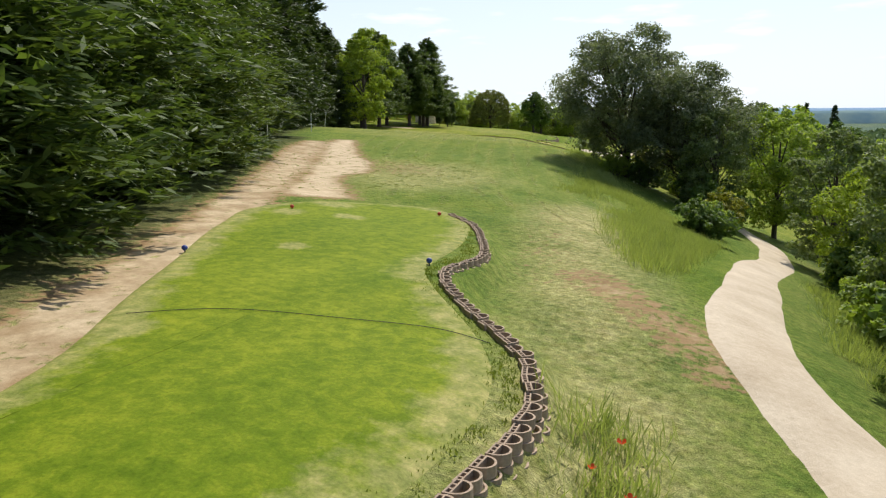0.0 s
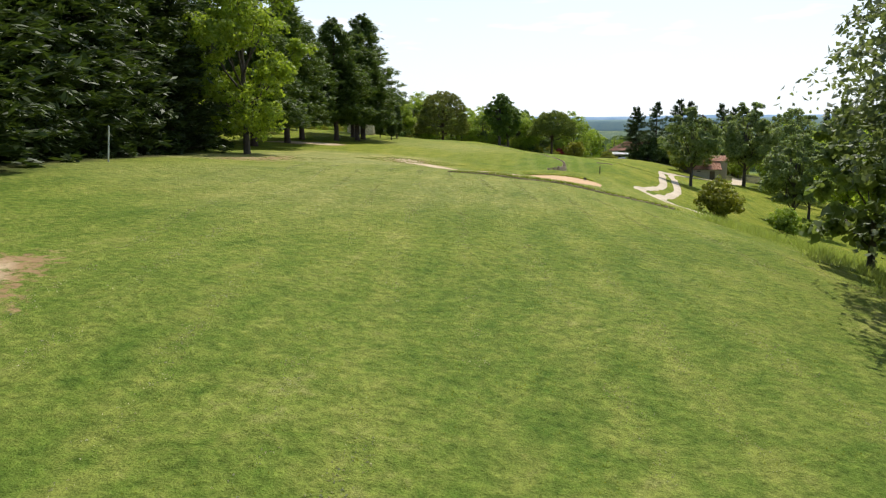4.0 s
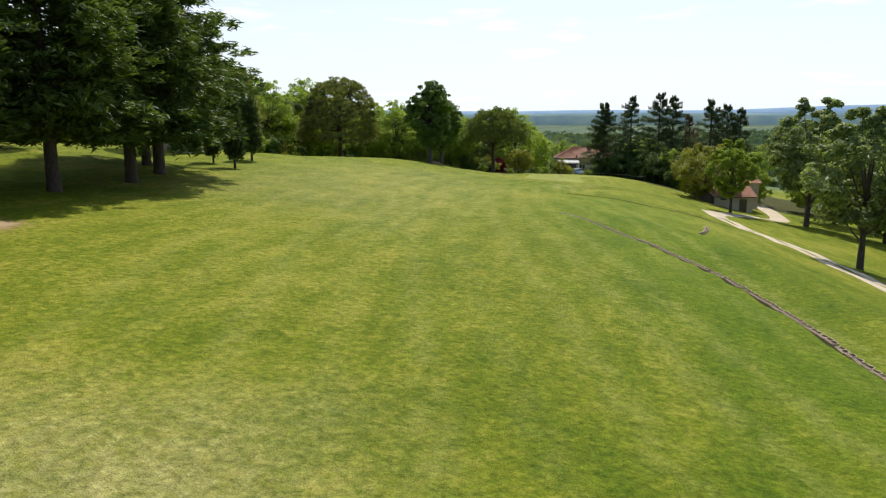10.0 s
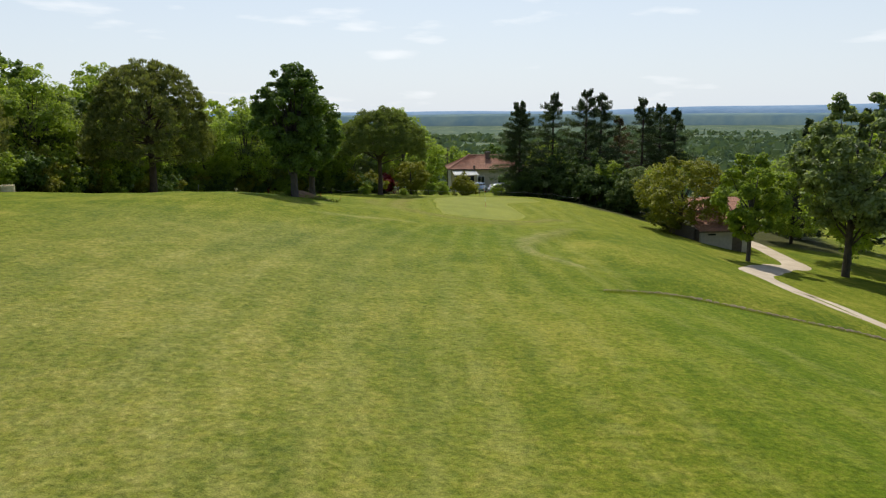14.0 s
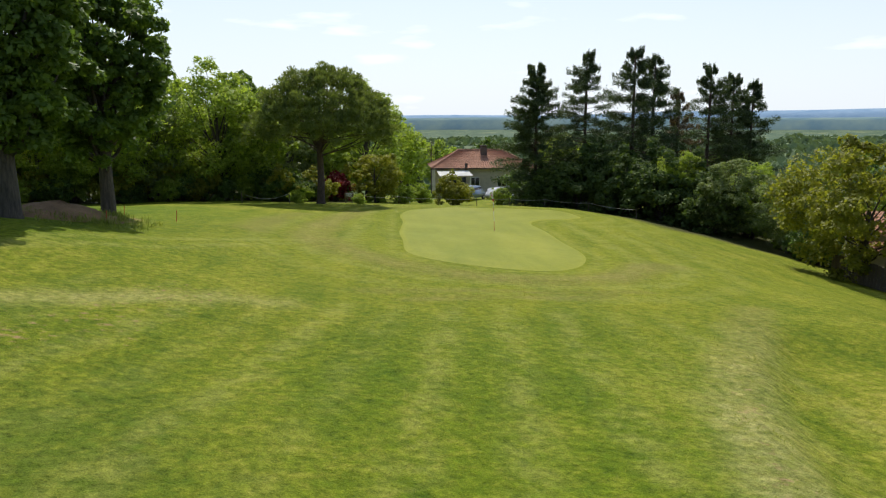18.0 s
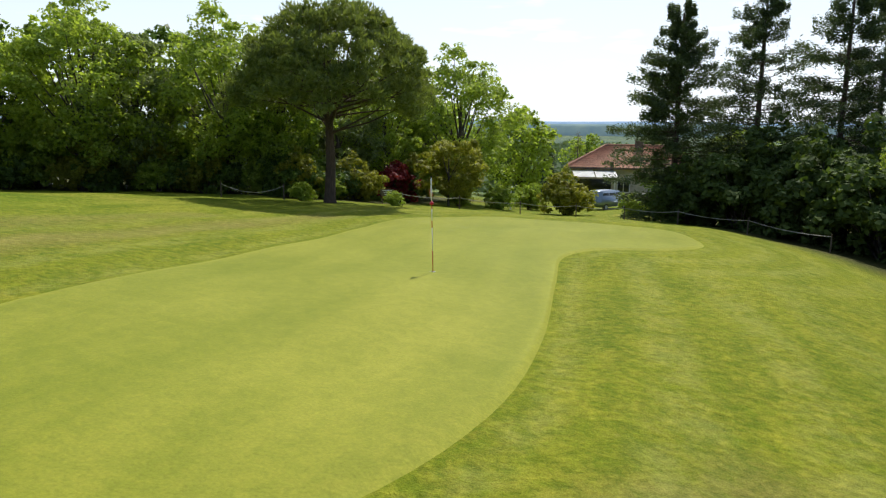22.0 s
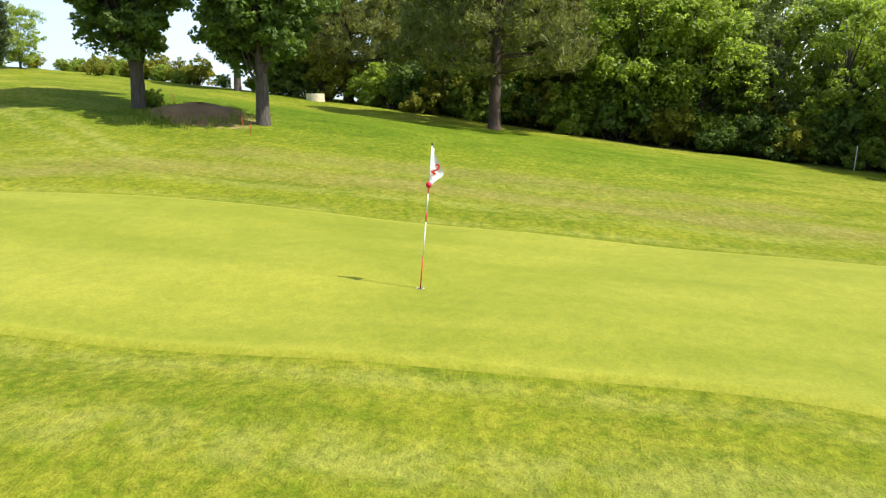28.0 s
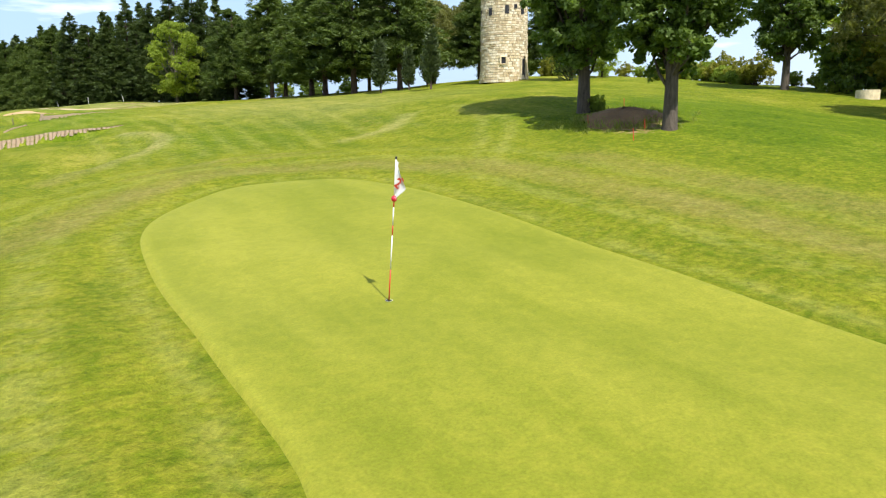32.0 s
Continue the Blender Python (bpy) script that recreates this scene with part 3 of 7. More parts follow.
def land(x, y):
    """Height of the ground at x, y (numbers or arrays)."""
    x, y = np.atleast_1d(np.asarray(x, float)), np.atleast_1d(np.asarray(y, float))
    cx, cy = np.clip(x, LAND_X[0], LAND_X[-1]), np.clip(y, LAND_Y[0], LAND_Y[-1])
    rows = spline_rows(LAND_Y, LAND_Z, cy)
    i = np.clip(np.searchsorted(LAND_X, cx, side="right") - 1, 0, len(LAND_X) - 2)
    h = LAND_X[i + 1] - LAND_X[i]
    u = (cx - LAND_X[i]) / h
    k = np.arange(len(x))
    lo, hi = np.maximum(i - 1, 0), np.minimum(i + 2, len(LAND_X) - 1)
    d0 = (rows[k, i + 1] - rows[k, lo]) / (LAND_X[i + 1] - LAND_X[lo])
    d1 = (rows[k, hi] - rows[k, i]) / (LAND_X[hi] - LAND_X[i])
    z = (rows[k, i] * (2 * u**3 - 3 * u**2 + 1) + rows[k, i + 1] * (3 * u**2 - 2 * u**3) + h * (d0 * (u**3 - 2 * u**2 + u) + d1 * (u**3 - u**2)))
    # beyond the hole the land falls to a valley and climbs again to far ridges
    off = np.hypot(np.maximum(np.abs(x - cx), 0), np.maximum(np.abs(y - cy), 0))
    r = np.hypot(x, y)
    z = z * np.exp(-off / 260) - 34 * (1 - np.exp(-off / 240)) + 34 * smooth01(900, 3600, r)
    z = z + np.where(off < 1, 0.05 * np.sin(x * 0.9 + 1.3 * np.sin(y * 0.31)) * np.sin(y * 0.7 + 0.8 * np.sin(x * 0.4)), 0)
    def near_to(x0, x1, y0, y1):
        return (x > x0) & (x < x1) & (y > y0) & (y < y1)

    # the ground drops outside the block wall of the tee
    k = near_to(14, 32, -188, -156)
    if k.any():
        px, py = x[k], y[k]
        w = poly_dist(TEE_WALL, px, py)
        out = (px - np.interp(py, [q[1] for q in TEE_WALL], [q[0] for q in TEE_WALL])) > 0
        ends = smooth01(-183.5, -178.5, py) * (1 - smooth01(-165.5, -161.5, py))
        z[k] -= np.where(out, 0.42 * smooth01(0.05, 0.55, w) * (1 - smooth01(0.8, 4.2, w)), 0) * ends
    # and on the lower side of the wall in the fairway
    k = near_to(-3, 11, -94, -61)
    if k.any():
        px, py = x[k], y[k]
        w = poly_dist(FAIR_WALL, px, py)
        out = (px - np.interp(py, [q[1] for q in FAIR_WALL], [q[0] for q in FAIR_WALL])) > 0
        z[k] -= np.where(out, 0.85 * smooth01(0.05, 0.5, w) * (1 - smooth01(1.0, 5.5, w)), 0) * smooth01(-93.5, -90.5, py) * (1 - smooth01(-78.0, -62.0, py))
    # the terrace above the hollow before the green
    k = near_to(-2, 14, -48, -36)
    if k.any():
        px, py = x[k], y[k]
        w = poly_dist(TERRACE, px, py)
        out = py > np.interp(px, [q[0] for q in TERRACE[::-1]], [q[1] for q in TERRACE[::-1]])
        z[k] -= np.where(out, 0.8 * smooth01(0.05, 0.45, w) * (1 - smooth01(1.2, 7.0, w)), 0) * smooth01(-0.8, 3.0, px) * (1 - smooth01(10.5, 13.0, px))
    # a shallow hollow behind a mown rim
    k = near_to(-4, 12, -42, -16)
    if k.any():
        px, py = x[k], y[k]
        w = poly_dist(RIM, px, py)
        out = px > np.interp(py, [q[1] for q in RIM[::-1]], [q[0] for q in RIM[::-1]])
        z[k] -= np.where(out, 0.32 * smooth01(0.1, 1.0, w) * (1 - smooth01(1.6, 5.0, w)), 0) * smooth01(-38.5, -35.0, py) * (1 - smooth01(-22.5, -19.5, py))
    # the bed of the green
    k = near_to(-7, 10, -16, 20)
    if k.any():
        d = np.where(inside(GREEN, x[k], y[k]), 0.0, poly_dist(GREEN, x[k], y[k], True))
        z[k] -= 0.085 * (1 - smooth01(0.35, 1.3, d))
    # the hollow of the bunker, with a lip on its far side
    k = near_to(-3, 12, -116, -95)
    if k.any():
        d = np.where(inside(BUNKER, x[k], y[k]), 0.0, poly_dist(BUNKER, x[k], y[k], True))
        z[k] -= 0.22 * (1 - smooth01(0.3, 0.85, d))
    return z


def at(x, y):
    return float(land(x, y)[0])


def axis_steps(core0, core1, step, far0, far1, grow=1.16):
    a = list(np.arange(core0, core1 + 1e-6, step))
    s, v = step, core1
    while v < far1:
        s *= grow
        v += s
        a.append(min(v, far1))
    s, v, left = step, core0, []
    while v > far0:
        s *= grow
        v -= s
        left.append(max(v, far0))
    return np.array(left[::-1] + a)


def build_ground():
    gx, gy = axis_steps(-30, 30, 0.36, -4400, 4400), axis_steps(-190, 30, 0.36, -4400, 4400)
    X, Y = np.meshgrid(gx, gy)
    x, y = X.ravel(), Y.ravel()
    z = land(x, y)
    nx, ny = len(gx), len(gy)
    idx = np.arange(nx * ny).reshape(ny, nx)
    quads = np.stack([idx[:-1, :-1], idx[:-1, 1:], idx[1:, 1:], idx[1:, :-1]], -1).reshape(-1, 4)
    me = bpy.data.meshes.new("ground")
    me.vertices.add(len(x))
    me.vertices.foreach_set("co", np.stack([x, y, z], -1).astype(np.float32).ravel())
    me.loops.add(quads.size)
    me.loops.foreach_set("vertex_index", quads.ravel().astype(np.int32))
    me.polygons.add(len(quads))
    me.polygons.foreach_set("loop_start", np.arange(0, quads.size, 4, dtype=np.int32))
    me.update()
    me.shade_smooth()
    hole = (np.abs(x) < 60) & (y > -210) & (y < 70)
    bare, dry, lush, gold, wood, mow, fringe = (np.zeros(len(x), np.float32) for _ in range(7))

    def put(layer, value):
        layer[hole] = np.maximum(layer[hole], value)

    def line(layer, value, w0, w1, *pts):
        put(layer, value * (1 - smooth01(w0, w1, poly_dist(rounded(list(pts), 5, False), hx, hy))))

    hx, hy = x[hole], y[hole]
    # worn soil beside the tee and along the hedge
    put(bare, 0.95 * area([(13.4, -163.2), (14.4, -161.8), (13.6, -160.6), (12.6, -159.0), (10.9, -156.4), (10.2, -154.4), (10.3, -152.6), (9.0, -149.6), (8.0, -147.6), (6.8, -146.6), (6.0, -145.2), (5.3, -143.8), (4.2, -142.2), (3.2, -140.2),
                           (1.6, -137.6), (0.6, -138.8), (1.4, -141.4), (2.6, -144.2), (5.0, -149.0), (7.0, -153.2), (9.2, -157.6), (10.4, -160.4), (12.0, -163.4)], hx, hy, 1.0))
    line(bare, 0.80, 0.9, 2.3, (20.9, -196.0), (18.6, -182.0), (16.6, -175.0), (13.6, -169.0), (11.0, -163.6), (7.6, -157.0), (1.2, -143.5))
    line(dry, 0.8, 0.4, 2.0, (21.0, -182.0), (17.0, -175.6), (13.0, -167.0))
    put(bare, 0.46 * area([(8.4, -150.8), (7.0, -146.4), (9.0, -145.0), (12.0, -146.6), (13.2, -150.6), (10.8, -153.6)], hx, hy, 2.0))
    put(bare, 0.62 * area([(-12.0, -113.0), (-10.6, -105.6), (-9.4, -107.0), (-7.2, -111.6), (-6.0, -116.0), (-9.0, -118.0)], hx, hy, 1.6))
    put(bare, 0.85 * area([(-26.0, -84.0), (-21.4, -85.0), (-18.4, -80.4), (-18.9, -78.2), (-23.5, -78.4)], hx, hy, 0.8))
    put(bare, 0.80 * area([(-8.6, -95.2), (-7.0, -93.6), (-5.2, -95.2), (-3.9, -97.8), (-3.1, -100.4), (-4.6, -101.4), (-6.4, -99.4)], hx, hy, 0.9))
    put(bare, 0.40 * area([(-9.8, -96.5), (-6.0, -92.0), (-3.4, -95.0), (-2.2, -101.5), (-5.0, -103.5), (-8.5, -100.0)], hx, hy, 2.4))
    line(bare, 0.62, 0.2, 1.2, (22.6, -167.2), (24.0, -169.6), (24.9, -171.0), (25.5, -172.2))
    line(bare, 0.30, 0.3, 1.6, (22.0, -168.0), (20.0, -158.4), (18.6, -154.0))
    put(bare, 0.55 * area([(-17.8, -13.6), (-15.2, -13.2), (-13.6, -11.2), (-13.6, -9.2), (-15.8, -9.0), (-17.6, -10.8)], hx, hy, 0.6))
    put(bare, 0.30 * area([(-12.4, -30.0), (-11.4, -24.0), (-9.4, -19.0), (-8.2, -20.4), (-9.4, -25.0)], hx, hy, 1.2))
    put(bare, 1.0 - 0.95 * smooth01(0.62, 1.02, poly_dist(SANDPATH, hx, hy)))
    # straw-dry strips
    put(dry, 1.0 * area([(23.9, -181.0), (23.0, -173.0), (21.6, -167.0), (19.0, -156.0), (20.0, -151.0), (22.4, -156.0), (24.0, -168.0), (26.2, -181.0)], hx, hy, 1.4))
    put(dry, 0.55 * area([(-15.0, -118.0), (-4.0, -114.0), (-1.5, -104.0), (-6.0, -90.0), (-15.0, -92.0)], hx, hy, 3.0))
    put(dry, 0.65 * area([(9.5, -156.0), (14.0, -158.0), (15.5, -150.0), (12.0, -145.0), (8.5, -146.0)], hx, hy, 2.5))
    line(dry, 0.42, 0.15, 0.9, *RIM)
    line(bare, 0.28, 0.1, 0.5, *RIM[2:])
    line(dry, 0.62, 0.3, 1.5, (-7.4, 12.0), (-8.4, 4.0), (-8.4, -2.0), (-8.2, -8.0), (-6.2, -12.2), (-3.4, -14.6), (-0.6, -15.4), (1.8, -13.8), (3.8, -10.9), (5.4, -9.0))
    line(dry, 0.5, 0.3, 1.2, (-10.6, 8.0), (-11.0, 0.0), (-10.4, -8.0))
    line(dry, 0.5, 0.05, 0.45, (-6.0, -18.2), (-3.0, -17.8), (0.4, -17.1), (2.0, -16.4))
    line(dry, 0.6, 0.05, 0.45, (-4.6, -19.0), (-2.0, -18.6), (0.6, -17.6))
    line(dry, 0.32, 0.1, 0.9, (-12.5, -24.5), (-10.0, -21.5), (-7.5, -20.6))
    put(dry, 0.25 * area([(-24.0, -66.0), (-9.0, -70.0), (-6.6, -46.0), (-10.0, -30.0), (-22.0, -34.0)], hx, hy, 6.0))
    put(dry, 0.28 * area([(-8.0, -128.0), (2.0, -132.0), (9.0, -124.0), (8.0, -114.0), (0.0, -108.0), (-6.0, -114.0)], hx, hy, 4.0))
    # golden and lush grass
    put(gold, 0.85 * area([(-30.0, -92.0), (-11.0, -92.0), (-6.4, -76.0), (-5.6, -58.0), (-6.6, -40.0), (-12.0, -30.0), (-30.0, -34.0)], hx, hy, 6.0))
    put(gold, 0.55 * area([(2.0, -20.0), (5.0, -40.0), (14.0, -44.0), (20.0, -16.0), (12.0, 2.0), (5.0, -4.0)], hx, hy, 4.0))
    put(gold, np.maximum(0.8 * smooth01(-112.0, -96.0, hy), 0.5 * smooth01(-142.0, -122.0, hy)))
    put(gold, 0.45 * area([(-16.0, -124.0), (-3.0, -118.0), (-4.0, -94.0), (-16.0, -92.0)], hx, hy, 5.0))
    put(lush, 0.80 * area([(1.0, -94.0), (4.0, -92.0), (6.5, -72.0), (7.5, -50.0), (3.0, -38.0), (-2.2, -44.0), (-2.2, -60.0), (-1.0, -78.0)], hx, hy, 3.2))
    put(lush, 0.15 * area([(-9.0, -130.0), (5.0, -150.0), (12.0, -148.0), (8.0, -128.0), (1.0, -114.0)], hx, hy, 6.0))
    put(lush, 0.75 * area([(-26.0, -18.0), (-11.0, -17.0), (-10.0, -4.0), (-13.0, 8.0), (-24.0, 12.0), (-32.0, 0.0)], hx, hy, 3.0))
    put(lush, 0.6 * area([(-5.0, -34.0), (0.6, -30.0), (1.2, -20.0), (-3.0, -20.5), (-7.0, -25.0)], hx, hy, 2.5))
    put(lush, 0.55 * area([(20.6, -146.0), (22.6, -138.0), (25.6, -140.0), (26.2, -156.0), (25.9, -165.6), (25.0, -168.4), (24.0, -166.6), (22.9, -159.0)], hx, hy, 0.9))
    put(lush, 0.5 * area([(14.6, -160.6), (17.6, -160.8), (18.4, -158.0), (14.6, -156.0)], hx, hy, 1.2))
    rng = np.random.default_rng(2)
    for k in range(-5, 7):      # mower and wheel lines along the fairway
        o = rng.uniform(-0.4, 0.4)
        px = [(17.0 + k * 1.25 + o, -160.0), (11.5 + k * 1.25 + o, -146.0), (6.0 + k * 1.35, -128.0), (0.5 + k * 1.5, -104.0), (-6.0 + k * 1.8 - o, -72.0), (-8.0 + k * 1.6, -44.0), (-5.0 + k * 1.2, -20.0)]
        put(mow, rng.uniform(0.25, 0.7) * (1 - smooth01(0.05, 0.42, poly_dist(rounded(px, 4, False), hx, hy))))
    for wheel in ([(-9.6, -76.0), (-10.2, -65.8), (-10.5, -61.8), (-12.0, -55.4), (-13.5, -51.2)], [(-8.4, -76.0), (-9.0, -66.0), (-9.6, -62.2), (-10.3, -57.8), (-11.7, -53.4), (-14.2, -45.5)],
                  [(-7.4, -59.0), (-7.0, -54.8), (-6.6, -48.6), (-5.5, -41.1)], [(-6.2, -66.0), (-6.3, -54.8), (-5.7, -47.0)], [(-8.2, -60.2), (-8.8, -54.0), (-9.4, -48.0)],
                  [(-14.8, -24.0), (-13.8, -19.4), (-8.9, -11.6)], [(-14.0, -22.0), (-13.3, -16.4), (-8.7, -10.2)], [(-7.4, -20.5), (-9.6, -21.5), (-13.5, -24.6)]):
        line(mow, 0.65, 0.05, 0.42, *wheel)
    ring = np.where(inside(GREEN, hx, hy), 0.0, poly_dist(GREEN, hx, hy, True))
    put(mow, 0.45 * smooth01(-0.3, 0.5, np.sin(ring * 2 * math.pi / 1.7 + 0.6)) * (ring > 0.2) * (1 - smooth01(4.0, 8.0, ring)))
    put(fringe, 0.95 * (1 - smooth01(5.0, 13.0, ring)))
    for layer in (dry, bare):
        layer[hole] *= np.where(ring < 0.6, 0.4, 1.0)
    # leaf litter under the trees, with the hedge's shade painted in as well
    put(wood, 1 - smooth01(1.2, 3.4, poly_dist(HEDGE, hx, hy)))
    # strip of shade below the overhanging hedge, put into the ground colour
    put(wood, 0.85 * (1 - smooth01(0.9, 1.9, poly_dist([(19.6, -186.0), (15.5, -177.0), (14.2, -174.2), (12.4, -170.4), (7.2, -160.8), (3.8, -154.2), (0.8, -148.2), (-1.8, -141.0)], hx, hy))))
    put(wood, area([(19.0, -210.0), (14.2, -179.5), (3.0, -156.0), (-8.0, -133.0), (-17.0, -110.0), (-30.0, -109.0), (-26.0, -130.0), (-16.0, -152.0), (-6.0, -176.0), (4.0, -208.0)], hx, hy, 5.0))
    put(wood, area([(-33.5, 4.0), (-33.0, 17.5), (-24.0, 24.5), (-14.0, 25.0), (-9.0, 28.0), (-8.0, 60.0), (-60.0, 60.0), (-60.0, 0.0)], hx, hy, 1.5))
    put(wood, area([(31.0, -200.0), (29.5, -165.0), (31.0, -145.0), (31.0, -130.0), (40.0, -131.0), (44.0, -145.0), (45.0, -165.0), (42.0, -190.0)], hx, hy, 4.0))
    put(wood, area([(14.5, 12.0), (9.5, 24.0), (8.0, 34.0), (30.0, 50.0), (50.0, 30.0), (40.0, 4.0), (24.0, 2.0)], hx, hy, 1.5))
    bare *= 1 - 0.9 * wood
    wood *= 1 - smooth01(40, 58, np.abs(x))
    # the far layer fades in the haze-greyed colour outside the hole
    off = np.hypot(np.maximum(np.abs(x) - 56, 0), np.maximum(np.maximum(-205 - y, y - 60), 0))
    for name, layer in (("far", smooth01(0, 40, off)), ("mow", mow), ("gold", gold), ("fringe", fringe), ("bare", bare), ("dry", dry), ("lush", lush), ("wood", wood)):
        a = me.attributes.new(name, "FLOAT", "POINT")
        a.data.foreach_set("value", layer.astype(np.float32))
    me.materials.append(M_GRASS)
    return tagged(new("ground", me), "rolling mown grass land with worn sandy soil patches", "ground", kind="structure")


build_ground()


def draped(name, outline, lift, mat, label, category, rings=14, centre=None, rim=-0.6, wear=1.0, worn=()):
    """A sheet that lies on the land inside an outline."""
    n = len(outline)
    cx, cy = centre or (sum(p[0] for p in outline) / n, sum(p[1] for p in outline) / n)
    vs, fs = [], []
    for k in range(1, rings + 1):
        for px, py in outline:
            t = k / rings
            vs.append((cx + (px - cx) * t, cy + (py - cy) * t))
    z = land([v[0] for v in vs], [v[1] for v in vs])
    pts = [(v[0], v[1], float(zz) + lift * (1 if i < (rings - 1) * n else rim)) for i, (v, zz) in enumerate(zip(vs, z))]
    pts.append((cx, cy, at(cx, cy) + lift))
    for k in range(rings - 1):
        for i in range(n):
            j = (i + 1) % n
            fs.append((k * n + i, (k + 1) * n + i, (k + 1) * n + j, k * n + j))
    for i in range(n):
        fs.append((len(pts) - 1, i, (i + 1) % n))
    ob = raw(name, pts, fs, mat, smooth=True)
    q = np.array(pts)
    edge = ob.data.attributes.new("edge", "FLOAT", "POINT")
    value = 1 - smooth01(0.0, wear, poly_dist(outline, q[:, 0], q[:, 1], True))
    for px, py, r in worn:
        value = np.maximum(value, 1.2 * (1 - smooth01(0.2 * r, r, np.hypot(q[:, 0] - px, q[:, 1] - py))))
    edge.data.foreach_set("value", value.astype(np.float32))
    return tagged(ob, label, category, kind="structure")


def strip(name, line, half, lift, mat, label, category, seed=1, wobble=0.25):
    """A path of uneven width that lies on the land."""
    rng = np.random.default_rng(seed)
    c = rounded(line, 10, False)
    across = np.linspace(-1, 1, 7)
    vs, fs = [], []
    wl = np.convolve(rng.normal(0, 1, len(c) + 8), np.ones(5) / 5, "same")
    for i, (px, py) in enumerate(c):
        a, b = c[max(i - 1, 0)], c[min(i + 1, len(c) - 1)]
        dx, dy = b[0] - a[0], b[1] - a[1]
        l = math.hypot(dx, dy) + 1e-9
        w = half * (1 + wobble * wl[i])
        for s in across:
            qx, qy = px - dy / l * s * w, py + dx / l * s * w
            vs.append((qx, qy, at(qx, qy) + (lift if abs(s) < 0.99 else -0.03)))
    m = len(across)
    for i in range(len(c) - 1):
        for k in range(m - 1):
            fs.append((i * m + k, i * m + k + 1, (i + 1) * m + k + 1, (i + 1) * m + k))
    return tagged(raw(name, vs, fs, mat, smooth=True), label, category, kind="structure")


draped("putting_green", GREEN, 0.06, M_GREEN, "closely mown pale green putting surface", "golf green", 34, (0.3, 9.5), -0.25, 0.6)
draped("tee", TEE, 0.03, M_TEE, "bright green mown teeing ground", "golf tee", 30, (19.6, -172.0), -0.2, 1.3, [(16.1, -165.7, 0.9), (14.5, -166.2, 0.9), (14.6, -163.9, 1.2), (17.4, -170.5, 0.6), (18.6, -176.0, 0.7)])
draped("bunker", BUNKER, 0.035, M_SAND, "orange sand bunker with a grassy lip", "sand bunker", 18, (5.9, -105.0), 0.4)
strip("gravel_track", LANE[:9], 0.85, 0.05, M_TRACK, "pale sandy track beside the tee", "track", 5, 0.12)
strip("gravel_track", LANE[14:], 1.25, 0.05, M_TRACK, "pale sandy track that turns to the shed", "track", 6, 0.12)
for side in (-0.72, 0.72):
    pts = LANE[8:15]
    shifted = []
    for i, (px, py) in enumerate(pts):
        a, b = pts[max(i - 1, 0)], pts[min(i + 1, len(pts) - 1)]
        l = math.hypot(b[0] - a[0], b[1] - a[1])
        shifted.append((px - (b[1] - a[1]) / l * side, py + (b[0] - a[0]) / l * side))
    strip("gravel_track", shifted, 0.5, 0.04, M_TRACK, "pale wheel rut of a gravel track", "track", 7, 0.25)


# ---- trees ----
def trunk_of(vs, fs, h, r, lean=(0, 0), sides=9, flare=1.35):
    pts = [(lean[0] * t * t, lean[1] * t * t, h * t - 0.15) for t in (0, 0.04, 0.2, 0.5, 0.8, 1)]
    tube(vs, fs, pts, [r * flare, r * 1.05, r * 0.9, r * 0.72, r * 0.5, r * 0.28], sides)
    return pts


def woody(root, vs, fs, nv, nf, mat, stem="trunk"):
    """The stem as one part, all the thin limbs as another."""
    raw(stem, vs[:nv], fs[:nf], mat, root, smooth=True)
    if len(fs) > nf:
        tagged(raw("branchwork", vs[nv:], [tuple(i - nv for i in f) for f in fs[nf:]], mat, root, smooth=True), kind="stuff")


